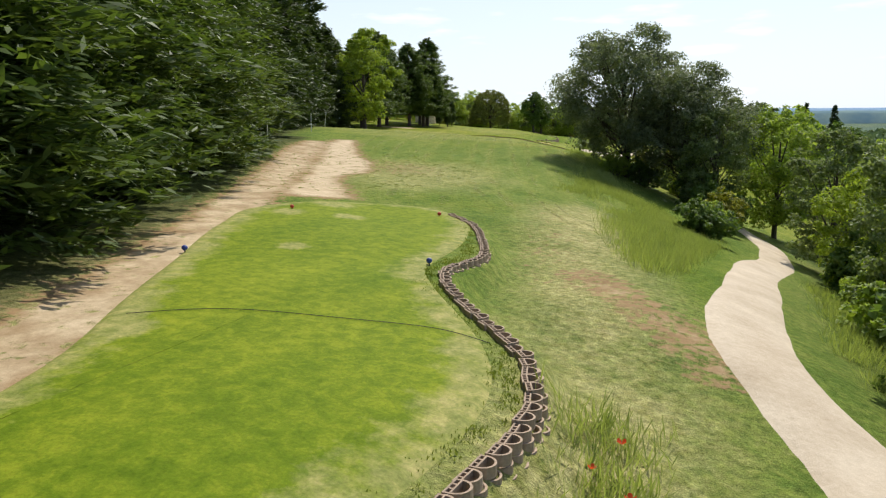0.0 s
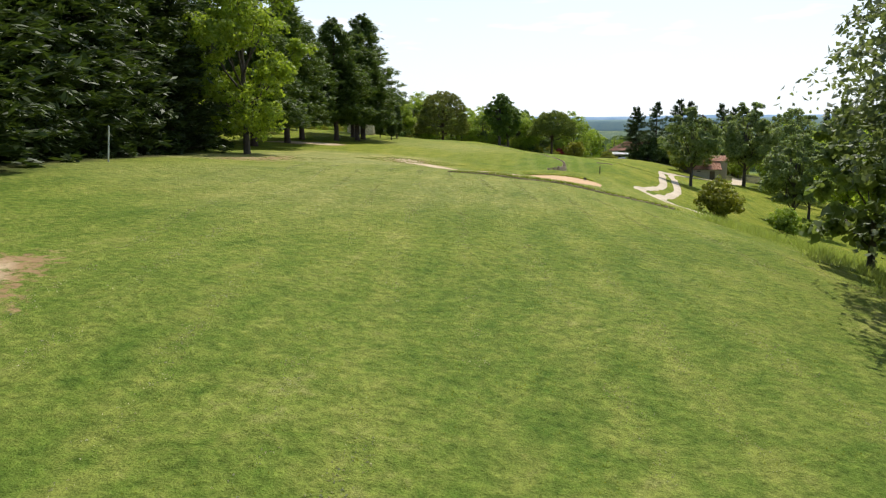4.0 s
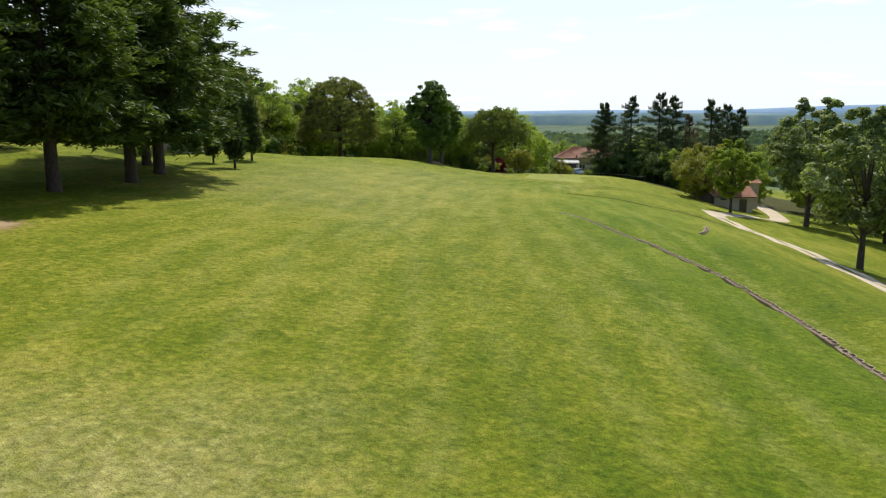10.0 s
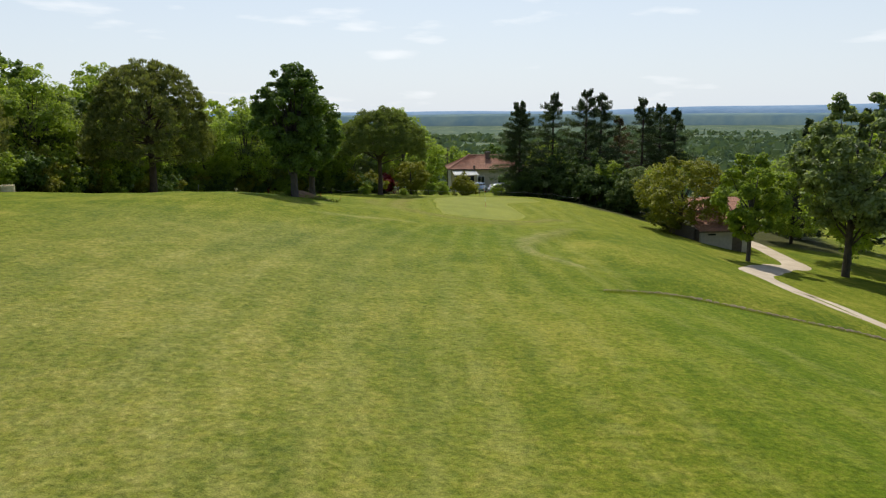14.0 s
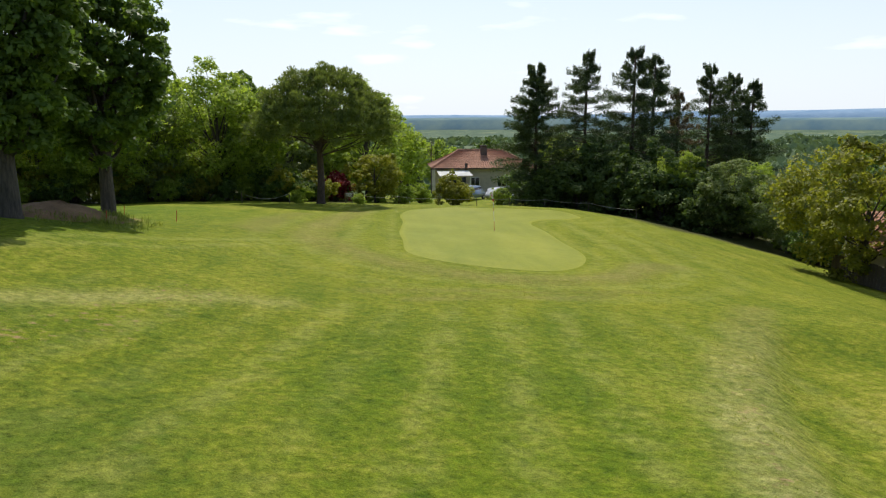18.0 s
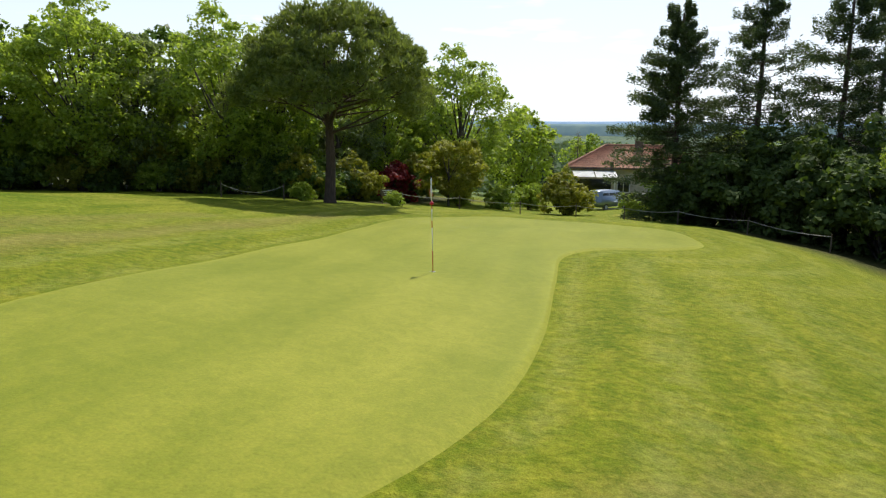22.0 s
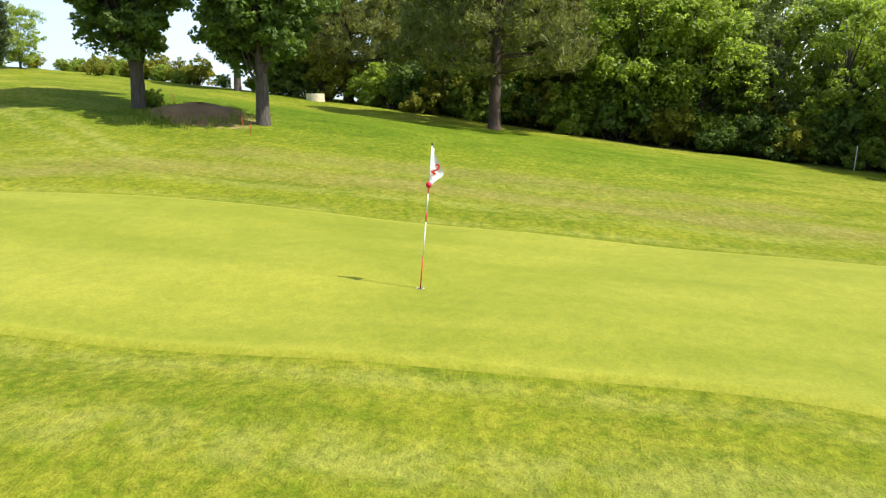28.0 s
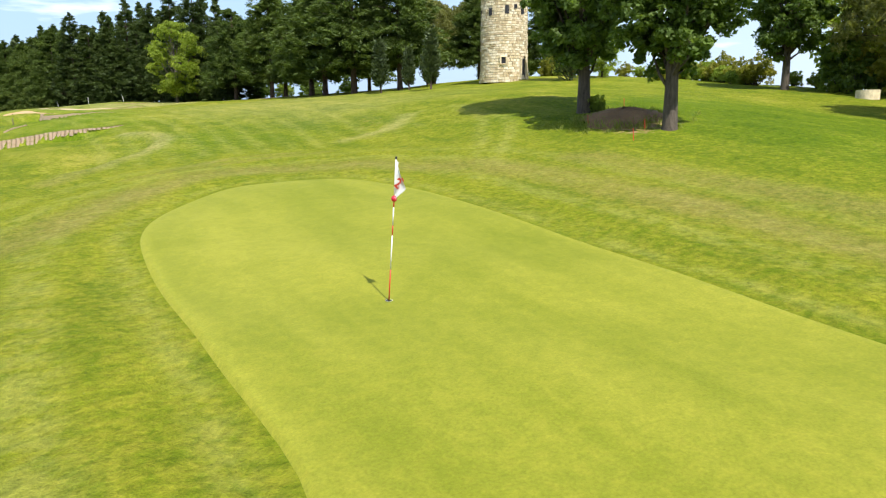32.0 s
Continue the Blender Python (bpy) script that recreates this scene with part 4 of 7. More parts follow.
def broad_tree(name, h, w, clear, n, leaf, mat, seed, blobs=16, r=0.2, label="", category="tree", lean=(0, 0), bark_mat=None):
    """A broadleaf tree: trunk, limbs that fork into boughs, and leaf sprays at their ends with gaps between."""
    rng = np.random.default_rng(seed)
    root = empty(name)
    vs, fs = [], []
    trunk_of(vs, fs, h * 0.72, r, lean)
    nv, nf = len(vs), len(fs)
    cz, rz, rw = (h + clear) / 2, (h - clear) / 2, w / 2
    golden = math.pi * (3 - math.sqrt(5))
    sub, rad_sub = [], []
    for k in range(blobs):
        f = (k + 0.5) / blobs
        zz = 1 - 2 * f
        a = k * golden + rng.uniform(-0.4, 0.4)
        rad = math.sqrt(1 - zz * zz)
        q = rng.uniform(0.45, 0.84)
        c = np.array([math.cos(a) * rad * rw * q + lean[0] * f, math.sin(a) * rad * rw * q + lean[1] * f, cz + zz * rz * 0.72 + rng.uniform(-0.05, 0.05) * h])
        br = rw * rng.uniform(0.26, 0.46) * (1.0 if zz < 0.6 else 0.85)
        start = (lean[0] * 0.3, lean[1] * 0.3, max(clear * 0.7, c[2] * rng.uniform(0.42, 0.62)))
        mid = tuple((np.array(start) * 0.45 + c * 0.55) + np.array([0, 0, -0.03 * h]))
        tube(vs, fs, [start, mid, tuple(c)], [r * 0.36, r * 0.22, r * 0.07], 5)
        m = int(9 * (br / 1.4) ** 1.2) + 7
        d = unit(rng.normal(0, 1, (m, 3)) + 0.55 * unit(c[None] - np.array([[lean[0] * 0.5, lean[1] * 0.5, cz]])) + np.array([0, 0, 0.2]))
        t = c + d * br * rng.uniform(0.45, 1.12, (m, 1)) * np.array([1, 1, 0.82])
        for e in t[::4]:
            tube(vs, fs, [tuple(c), tuple(e)], [r * 0.06, r * 0.02], 4)
        sub.append(t), rad_sub.append(br * rng.uniform(0.22, 0.50, m))
    sub, rad_sub = np.concatenate(sub), np.concatenate(rad_sub)
    p, u, v = clumps(rng, sub, rad_sub, n / len(sub), leaf)
    woody(root, vs, fs, nv, nf, bark_mat or M_BARK)
    leaves("crown", p, u, v, mat, root)
    return tagged(root, label, category)


def cone_tree(name, h, w, clear, n, leaf, mat, seed, droop=0.25, power=0.8, ragged=0.3, r=0.2, label="", category="conifer", tiers=26, slim=0.32):
    """A dense conifer: tiers of sprays on a tapering outline."""
    rng = np.random.default_rng(seed)
    root = empty(name)
    vs, fs = [], []
    trunk_of(vs, fs, h * 0.97, r)
    nv, nf = len(vs), len(fs)
    cs, us, vv = [], [], []
    per = n // tiers
    for k in range(tiers):
        f = (k + rng.uniform(0, 1)) / tiers
        z = clear + (h - clear) * f
        reach = w / 2 * (1 - f) ** power * (0.75 + 0.25 * min(1, f * 6)) + 0.12
        arms = max(5, int(11 * (1 - f) + 4))
        for a in rng.uniform(0, 2 * math.pi, arms):
            f = min(0.995, max(0.0, (k + rng.uniform(-0.5, 1.5)) / tiers))
            z = clear + (h - clear) * f
            reach = w / 2 * (1 - f) ** power * (0.75 + 0.25 * min(1, f * 6)) + 0.12
            L = reach * rng.uniform(1 - ragged, 1 + ragged * 0.6)
            m = max(3, int(per / arms * (0.5 + 1.0 * (1 - f))))
            tufts = max(3, m // 26)
            which = rng.integers(0, tufts, m)
            t = (rng.uniform(0.2, 1, (tufts, 1)) ** 0.6)[which]
            d = np.array([math.cos(a), math.sin(a), 0.0])
            side = np.array([-math.sin(a), math.cos(a), 0.0])
            p = d * L * t + side * rng.normal(0, 0.17, (tufts, 1))[which] * (0.3 + t) * max(reach, 0.5)
            p[:, 2] = z + (0.22 * L * t[:, 0] - droop * L * t[:, 0] ** 2) + rng.normal(0, 0.22, tufts)[which]
            p = p + rng.normal(0, 1, (m, 3)) * np.array([0.19, 0.19, 0.10]) * min(1.0, reach)
            along_ = unit(np.tile(d + np.array([0, 0, 0.25 - droop]), (m, 1)) + rng.normal(0, 0.38, (m, 3)))
            flat = unit(np.cross(along_, np.array([0, 0, 1.0]) + 0.5 * d + rng.normal(0, 0.55, (m, 3))))
            size = leaf * rng.uniform(0.6, 1.35, (m, 1))
            u, v = along_ * size, flat * size * slim
            cs.append(p), us.append(u), vv.append(v)
            if k % 3 == 0 and arms > 6 and rng.random() < 0.5:
                tube(vs, fs, [(0, 0, z), tuple(d * L * 0.75 + np.array([0, 0, z + 0.1 * L]))], [r * 0.22, r * 0.05], 4)
    woody(root, vs, fs, nv, nf, M_PBARK)
    leaves("crown", np.concatenate(cs), np.concatenate(us), np.concatenate(vv), mat, root)
    return tagged(root, label, category)


def tall_pine(name, h, w, clear, n, leaf, mat, seed, label="", whorls=22, r=0.22):
    """A tall open conifer: whorls of level branches with hanging needle sprays and sky between them."""
    rng = np.random.default_rng(seed)
    root = empty(name)
    vs, fs = [], []
    trunk_of(vs, fs, h * 0.99, r)
    nv, nf = len(vs), len(fs)
    cs, us, vv = [], [], []
    total = []
    for k in range(whorls):
        f = (k + 0.3 + rng.uniform(0, 0.4)) / whorls
        reach = w / 2 * (1 - 0.86 * f ** 1.25) * (0.62 + 0.38 * min(1, f * 4))
        for a in rng.uniform(0, 2 * math.pi, rng.integers(6, 9)):
            g = min(0.99, max(0.0, f + rng.uniform(-0.9, 0.9) / whorls))
            total.append((clear + (h - clear) * g, a, reach * rng.uniform(0.35, 1.15), g))
    per = n // len(total)
    for z, a, L, f in total:
        d = np.array([math.cos(a), math.sin(a), 0.0])
        side = np.array([-math.sin(a), math.cos(a), 0.0])
        up = rng.uniform(-0.20, 0.16) + 0.25 * f
        tip = d * L + np.array([0, 0, z + up * L])
        tube(vs, fs, [(0, 0, z), tuple(tip)], [r * 0.24 * (1.1 - f), r * 0.05], 4)
        t = rng.uniform(0.30, 1.06, (per, 1)) ** 0.8
        p = d * L * t + side * rng.normal(0, 0.15, (per, 1)) * L * (1.25 - 0.8 * t)
        p[:, 2] = z + up * L * t[:, 0] + rng.normal(0.0, 0.15, per)
        u, v = spray(rng, p, np.tile(d * 0.8 + np.array([0, 0, 0.25]), (per, 1)), leaf, 0.30, 0.55)
        cs.append(p), us.append(u), vv.append(v)
    woody(root, vs, fs, nv, nf, M_PBARK)
    leaves("crown", np.concatenate(cs), np.concatenate(us), np.concatenate(vv), mat, root)
    return tagged(root, label, "pine tree")


def umbrella_pine(name, h, w, clear, n, leaf, seed, label="", flat=0.55, r=0.32, mat=None, split=0.45, skirt=0.02, shift=0.0):
    """A stone pine: bare trunk, forking limbs and a domed crown of many needle cushions, open below."""
    rng = np.random.default_rng(seed)
    root = empty(name)
    vs, fs = [], []
    fork = h * split
    tube(vs, fs, [(0, 0, -0.2), (0.02, 0, 0.4), (0.08, 0.03, fork * 0.5), (0.02, 0.05, fork), (0.10, -0.05, h * 0.66), (0.0, 0.05, h * 0.88)], [r * 1.35, r, r * 0.85, r * 0.70, r * 0.40, r * 0.12], 10)
    nv, nf = len(vs), len(fs)
    K, H = 150, h - clear
    golden = math.pi * (3 - math.sqrt(5))
    lobes = rng.uniform(0, 6.28, 4)
    sub, rad = [], []
    for k in range(K):
        f = (k + 0.5) / K
        th = math.acos(1 - f * (1 + skirt))          # from the crown's top to just below its rim
        a = k * golden + rng.uniform(-0.12, 0.12)
        R = w / 2 * (0.90 + 0.07 * math.sin(3 * a + lobes[0]) + 0.05 * math.sin(5 * a + lobes[1])) * rng.uniform(0.86, 1.04)
        c = np.array([math.cos(a) * math.sin(th) * R + shift, math.sin(a) * math.sin(th) * R, clear + H * (0.12 + 0.82 * max(math.cos(th), -0.14)) * rng.uniform(0.93, 1.03)])
        if k % 3 == 0:
            base = min(fork * rng.uniform(0.85, 1.5), c[2] - 0.6)
            mid = np.array([c[0] * 0.5, c[1] * 0.5, base + (c[2] - base) * rng.uniform(0.35, 0.6)])
            tube(vs, fs, [(0.04, 0.0, base), tuple(mid), tuple(c)], [r * 0.20, r * 0.12, r * 0.03], 5)
        for _ in range(4):
            sub.append(c + unit(rng.normal(0, 1, (1, 3)))[0] * w * 0.045), rad.append(w * rng.uniform(0.026, 0.052))
    for k in range(60):         # thin sprays inside the dome
        a, q = k * golden, math.sqrt(rng.uniform(0.05, 1)) * w * 0.40
        sub.append(np.array([math.cos(a) * q + shift, math.sin(a) * q, clear + H * rng.uniform(0.05, 0.55)])), rad.append(w * 0.05)
    sub, rad = np.array(sub), np.array(rad)
    per = max(6, n // len(sub))
    c, rr = np.repeat(sub, per, axis=0), np.repeat(rad, per)[:, None]
    d = unit(rng.normal(0, 1, (len(c), 3)) + np.array([0, 0, 0.4]))
    p = c + d * rr * rng.uniform(0.2, 1.0, (len(c), 1)) ** 0.5 * np.array([1.1, 1.1, 0.75])
    u, v = spray(rng, p, d * 0.8 + np.array([0, 0, 0.5]), leaf, 0.26, 0.4)
    woody(root, vs, fs, nv, nf, M_PBARK)
    leaves("crown", p, u, v, mat or M_PINE, root)
    return tagged(root, label, "pine tree")


def shrub(name, h, w, n, leaf, mat, seed, label="", category="shrub"):
    """A bush of several stems with leaf sprays down to the ground."""
    rng = np.random.default_rng(seed)
    root = empty(name)
    vs, fs = [], []
    sub, rad = [], []
    K = 13
    for k in range(K):
        a, q = k * 2.4, math.sqrt((k + 0.5) / K) * 0.66
        c = np.array([math.cos(a) * q * w / 2, math.sin(a) * q * w / 2, h * rng.uniform(0.30, 0.74) * (1.15 - q * 0.5)])
        tube(vs, fs, [(c[0] * 0.12, c[1] * 0.12, -0.1), tuple(c * np.array([0.6, 0.6, 0.55])), tuple(c)], [0.05, 0.035, 0.012], 5)
        d = unit(rng.normal(0, 1, (12, 3)) + 0.4 * np.array([[c[0] / w, c[1] / w, 0.3]]))
        t = c + d * np.array([w * 0.22, w * 0.22, h * 0.30]) * rng.uniform(0.5, 1.15, (12, 1))
        t[:, 2] = np.maximum(t[:, 2], 0.18)
        sub.append(t), rad.append(w * rng.uniform(0.05, 0.10, 12))
    p, u, v = clumps(rng, np.concatenate(sub), np.concatenate(rad), n / (12 * K), leaf, squash=0.85)
    p[:, 2] = np.maximum(p[:, 2], 0.04)
    tagged(raw("stemwork", vs, fs, M_BARK, root, smooth=True), kind="stuff")
    leaves("foliage", p, u, v, mat, root)
    return tagged(root, label, category)


def spot(x, y, turn=0.0, s=1.0, sz=None, sink=0.05):
    return pose(x, y, at(x, y) - sink, 0, 0, turn) @ Matrix.Diagonal((s, s, sz or s, 1))


def plant(proto, used, x, y, turn=0.0, s=1.0, sz=None, label="", group=""):
    """Stands the model at a place: itself first, then copies of it."""
    ob = copy_thing(proto, spot(x, y, turn, s, sz)) if proto.name in used else proto
    if ob is proto:
        proto.matrix_basis = spot(x, y, turn, s, sz)
        used.add(proto.name)
    return tagged(ob, label, group=group)


USED = set()


# ---- trees of the hole ----
hedge_a = cone_tree("conifer", 14.8, 8.2, 0.2, 20000, 0.24, M_HEDGE, 11, slim=0.26, droop=0.3, power=0.62, label="tall dense dark green conifer in a hedge row", r=0.22)
hedge_b = cone_tree("conifer", 15.6, 8.2, 0.2, 20000, 0.24, M_HEDGE, 12, slim=0.26, droop=0.2, power=0.7, ragged=0.4, label="tall dense dark green conifer in a hedge row", r=0.22)
hedge_n = cone_tree("conifer", 15.2, 9.0, 0.3, 60000, 0.17, M_CONIFER, 14, droop=0.28, power=0.64, ragged=0.45, slim=0.26, label="tall dense dark green conifer in a hedge row", r=0.22)
hedge_c = cone_tree("conifer", 15.0, 6.4, 0.6, 2600, 0.52, M_HEDGE, 13, droop=0.25, power=0.65, label="tall dark green conifer deep in a hedge row", r=0.22)
rng = np.random.default_rng(5)
line = rounded([(22.0, -208.0), (13.4, -180.0), (8.0, -167.8), (2.0, -156.6), (-4.2, -145.2), (-9.2, -133.4), (-14.2, -121.2), (-18.0, -111.0)], 30, False)
last, k = None, 0
for p in line:
    if last is None or math.hypot(p[0] - last[0], p[1] - last[1]) > 3.1:
        last = p
        for back in (0.0, 4.2):
            q = (p[0] - back * 0.9 + rng.uniform(-0.5, 0.5), p[1] - back * 0.4 + rng.uniform(-0.5, 0.5))
            plant(hedge_c if back else hedge_n if -188 < p[1] < -150 else (hedge_a, hedge_b)[k // 2 % 2], USED, q[0], q[1], rng.uniform(0, 360), rng.uniform(0.88, 1.12), rng.uniform(0.85, 1.08), group="conifer hedge")
            k += 1
cedar = cone_tree("cedar", 12.8, 9.8, 2.3, 48000, 0.22, M_CONIFER, 21, slim=0.24, droop=0.32, power=0.5, ragged=0.42, label="broad dark conifer with a bare lower trunk", r=0.3, tiers=20)
cedar_b = cone_tree("cedar", 13.4, 9.2, 2.3, 46000, 0.22, M_CONIFER, 22, slim=0.24, droop=0.28, power=0.55, ragged=0.45, label="broad dark conifer with a bare lower trunk", r=0.28, tiers=20)
for k, (x, y, s) in enumerate([(-20.3, -94.2, 0.95), (-22.6, -84.2, 1.0), (-25.2, -76.0, 1.0), (-23.4, -71.0, 0.98), (-23.1, -65.6, 1.02), (-24.4, -60.6, 1.12),
                               (-26.5, -91.0, 1.0), (-38.0, -88.0, 1.0), (-24.0, -101.0, 0.95), (-27.6, -56.4, 1.0)]):
    plant((cedar, cedar_b)[k % 2], USED, x, y, k * 77, s, group="dark conifers by the fairway")
lime = broad_tree("poplar_tree", 12.4, 7.8, 0.4, 24000, 0.115, M_LIME, 31, 20, 0.22, label="young yellow-green broadleaf tree beside dark conifers")
plant(lime, USED, -14.2, -105.4)
for x, y, s in ((-17.6, -108.4, 0.92), (-20.6, -104.8, 0.95), (-22.0, -99.6, 0.9)):
    plant(hedge_a, USED, x, y, x * 30, s, group="conifer hedge")
cypress = cone_tree("cypress", 4.6, 1.15, 0.7, 5000, 0.16, M_DARKCON, 41, droop=-0.5, power=0.35, ragged=0.15, r=0.09, label="slim dark cypress with a short bare stem", category="cypress", tiers=18)
for x, y, s in ((-23.6, -52.2, 1.0), (-25.2, -45.4, 1.05), (-25.8, -50.8, 0.8)):
    plant(cypress, USED, x, y, x * 40, s, group="cypresses")
big_pine = umbrella_pine("stone_pine", 12.2, 11.6, 2.6, 52000, 0.16, 51, "broad olive-green umbrella pine at the wood's edge", r=0.36, split=0.4, mat=M_OLIVE)
plant(big_pine, USED, -30.5, -2.0)
stone_pine = umbrella_pine("stone_pine", 10.6, 11.2, 4.6, 64000, 0.135, 52, "umbrella pine with a domed crown behind the green", r=0.32, split=0.4, skirt=0.0, shift=0.5)
plant(stone_pine, USED, -10.85, 21.7)
oak_l = broad_tree("oak_tree", 9.9, 5.0, 1.5, 46000, 0.10, M_DARKOAK, 61, 46, 0.28, label="dense upright dark green tree on the slope")
plant(oak_l, USED, -15.9, -14.5)
oak_r = broad_tree("oak_tree", 9.5, 4.9, 1.5, 42000, 0.10, M_DARKOAK, 62, 42, 0.26, label="dense upright dark green tree on the slope")
plant(oak_r, USED, -15.3, -9.1)

# pines behind the green
pine_a = tall_pine("tall_pine", 13.0, 10.2, 0.4, 66000, 0.105, M_DARKCON, 71, "tall dark conifer with level branches", 30)
pine_b = tall_pine("tall_pine", 14.8, 10.2, 3.0, 33000, 0.105, M_DARKCON, 72, "tall open conifer with a bare lower trunk", 21)
for k, (x, y, s) in enumerate([(8.1, 30.2, 0.98), (12.6, 30.0, 0.95), (17.6, 31.6, 1.07), (20.2, 33.4, 1.06), (27.6, 37.4, 1.11), (30.6, 38.5, 1.08), (33.2, 39.4, 1.07)]):
    plant(pine_a if k == 0 else pine_b, USED, x, y, k * 63, s, group="tall pines behind the green")
dead_pine = tall_pine("tall_pine", 12.4, 6.8, 2.6, 9000, 0.15, M_BROWN, 73, "half-bare brown conifer among green pines", 11)
plant(dead_pine, USED, 23.4, 35.0)
spruce = cone_tree("spruce", 16.5, 6.0, 0.8, 7000, 0.34, M_DARKCON, 74, droop=0.35, power=0.95, ragged=0.35, label="tall pointed dark green spruce", category="spruce", r=0.25)
for x, y, s in ((44.7, 11.7, 1.0), (40.5, 16.0, 0.9), (50.0, 5.0, 1.0)):
    plant(spruce, USED, x, y, x * 9, s)

# broadleaf woods
wood_a = broad_tree("oak_tree", 13.4, 10.0, 0.6, 24000, 0.125, M_OAK, 81, 30, 0.26, label="leafy green oak at the wood's edge")
wood_b = broad_tree("oak_tree", 12.0, 8.6, 0.3, 21000, 0.125, M_OAK, 82, 26, 0.22, label="leafy green oak at the wood's edge")
wood_c = broad_tree("ash_tree", 12.8, 8.0, 0.3, 20000, 0.12, M_SILVER, 83, 26, 0.22, label="grey-green broadleaf tree at the wood's edge")
wood_d = broad_tree("maple_tree", 9.0, 7.2, 0.2, 26000, 0.09, M_LIME, 84, 22, 0.18, label="bright green young tree at the wood's edge")
back_a = broad_tree("oak_tree", 14.0, 10.0, 1.0, 4200, 0.30, M_OAK, 85, 24, 0.26, label="tall green oak deep in the wood")
back_b = broad_tree("ash_tree", 14.0, 9.0, 1.0, 4200, 0.30, M_DARKOAK, 86, 24, 0.26, label="tall dark green tree deep in the wood")
WOODS = (wood_a, wood_b, wood_c, wood_b, wood_d, wood_a, wood_c)
rng = np.random.default_rng(8)
k = 0
for line, gap, models in (([(-38.0, 6.0), (-37.0, 16.0), (-28.0, 25.0), (-18.0, 28.5), (-14.5, 36.0), (-12.0, 44.0)], 4.2, WOODS),
                          ([(-44.0, -6.0), (-45.0, 10.0), (-42.0, 22.0), (-31.0, 32.0), (-20.0, 37.0), (-16.0, 48.0)], 4.8, (back_a, back_b)),
                          ([(-54.0, -22.0), (-53.0, -12.0), (-50.0, 0.0)], 5.0, (back_a, back_b))):
    pts, last = rounded(line, 30, False), None
    for p in pts:
        if last is None or math.hypot(p[0] - last[0], p[1] - last[1]) > gap:
            last = p
            plant(models[k % len(models)], USED, p[0] + rng.uniform(-1, 1), p[1] + rng.uniform(-1, 1), rng.uniform(0, 360), rng.uniform(0.86, 1.04) * (1.0 if models is WOODS else 0.98), group="wood beside the green")
            k += 1
for x, y, s, pr in ((-8.0, 45.0, 1.0, wood_a), (-12.0, 50.0, 0.95, wood_b), (-4.0, 58.0, 0.8, back_a), (2.0, 84.0, 0.7, back_a), (12.0, 90.0, 0.75, back_b), (22.0, 80.0, 0.8, back_a), (-8.0, 78.0, 0.8, back_b), (18.0, 66.0, 0.7, back_a),
                    (28.0, 60.0, 0.7, back_b), (36.0, 52.0, 0.7, back_a), (-14.0, 70.0, 0.9, back_a), (6.0, 98.0, 0.7, back_a), (30.0, 92.0, 0.8, back_b), (44.0, 66.0, 0.8, back_a), (46.0, 40.0, 0.8, back_b)):
    plant(pr, USED, x, y, x * 17, s, group="trees round the house")
dead = tall_pine("bare_tree", 8.5, 3.2, 1.5, 260, 0.1, M_BROWN, 75, "thin leafless tree beyond the house", 12, 0.1)
plant(dead, USED, 1.0, 78.0)
blue_spruce = cone_tree("spruce", 8.2, 3.6, 0.5, 4000, 0.2, M_DARKCON, 76, droop=0.3, power=0.9, ragged=0.4, label="small dark spruce beyond the house", category="spruce", r=0.14)
plant(blue_spruce, USED, -2.6, 74.0)
# pines and thickets behind the tower and along the wood
for k, (x, y, s) in enumerate([(-38.0, -58.0, 0.8), (-42.0, -64.0, 0.85), (-47.0, -58.0, 0.8), (-36.0, -66.0, 0.82), (-50.0, -70.0, 0.9), (-41.0, -74.0, 0.9)]):
    plant(big_pine if k % 2 else cedar, USED, x, y, k * 81, s, group="pines behind the tower")
for k, (x, y, s) in enumerate([(-42.0, -14.0, 0.95)]):
    plant(big_pine, USED, x, y, 40 + k * 81, s, group="pines at the wood's edge")
for k, (x, y, s) in enumerate([(-43.0, -8.0, 0.85), (-40.5, -2.5, 0.85), (-47.0, -22.0, 0.8), (-36.4, -36.6, 0.42), (-40.0, 2.5, 0.9), (-39.5, 8.5, 0.95)]):
    plant((wood_c, wood_a, back_a, wood_b, wood_c, wood_a)[k], USED, x, y, k * 50, s, group="wood beside the green")
plant(oak_r, USED, -37.8, -20.8, 70, 1.0, group="pines at the wood's edge")
tall_cypress = cone_tree("cypress", 9.0, 2.6, 0.3, 8000, 0.18, M_DARKCON, 42, droop=-0.5, power=0.35, ragged=0.15, r=0.14, label="tall dense dark cypress on the ridge", category="cypress", tiers=26)
plant(tall_cypress, USED, -32.6, -35.9)

# the tree group beside the tee
tee_tree = broad_tree("oak_tree", 9.2, 9.2, 2.0, 60000, 0.07, M_TEELEAF, 91, 36, 0.26, label="spreading grey-green tree beside the tee", lean=(-0.6, 0.3))
plant(tee_tree, USED, 19.5, -132.0, 0, 1.07)
for x, y, s, pr in ((23.4, -132.6, 0.90, tee_tree), (25.2, -136.2, 0.62, wood_c), (31.2, -151.0, 0.66, wood_d), (31.0, -159.5, 0.62, wood_c), (32.0, -166.5, 0.6, wood_b), (36.0, -172.0, 0.7, back_b), (30.6, -144.5, 0.66, wood_c), (35.0, -162.0, 0.72, wood_d),
                    (34.5, -141.0, 0.75, wood_c), (38.0, -150.0, 0.8, back_a), (29.0, -132.0, 0.8, wood_b), (38.0, -182.0, 0.8, back_a), (33.5, -178.0, 0.5, wood_b)):
    plant(pr, USED, x, y, x * 31, s, group="trees beside the tee")
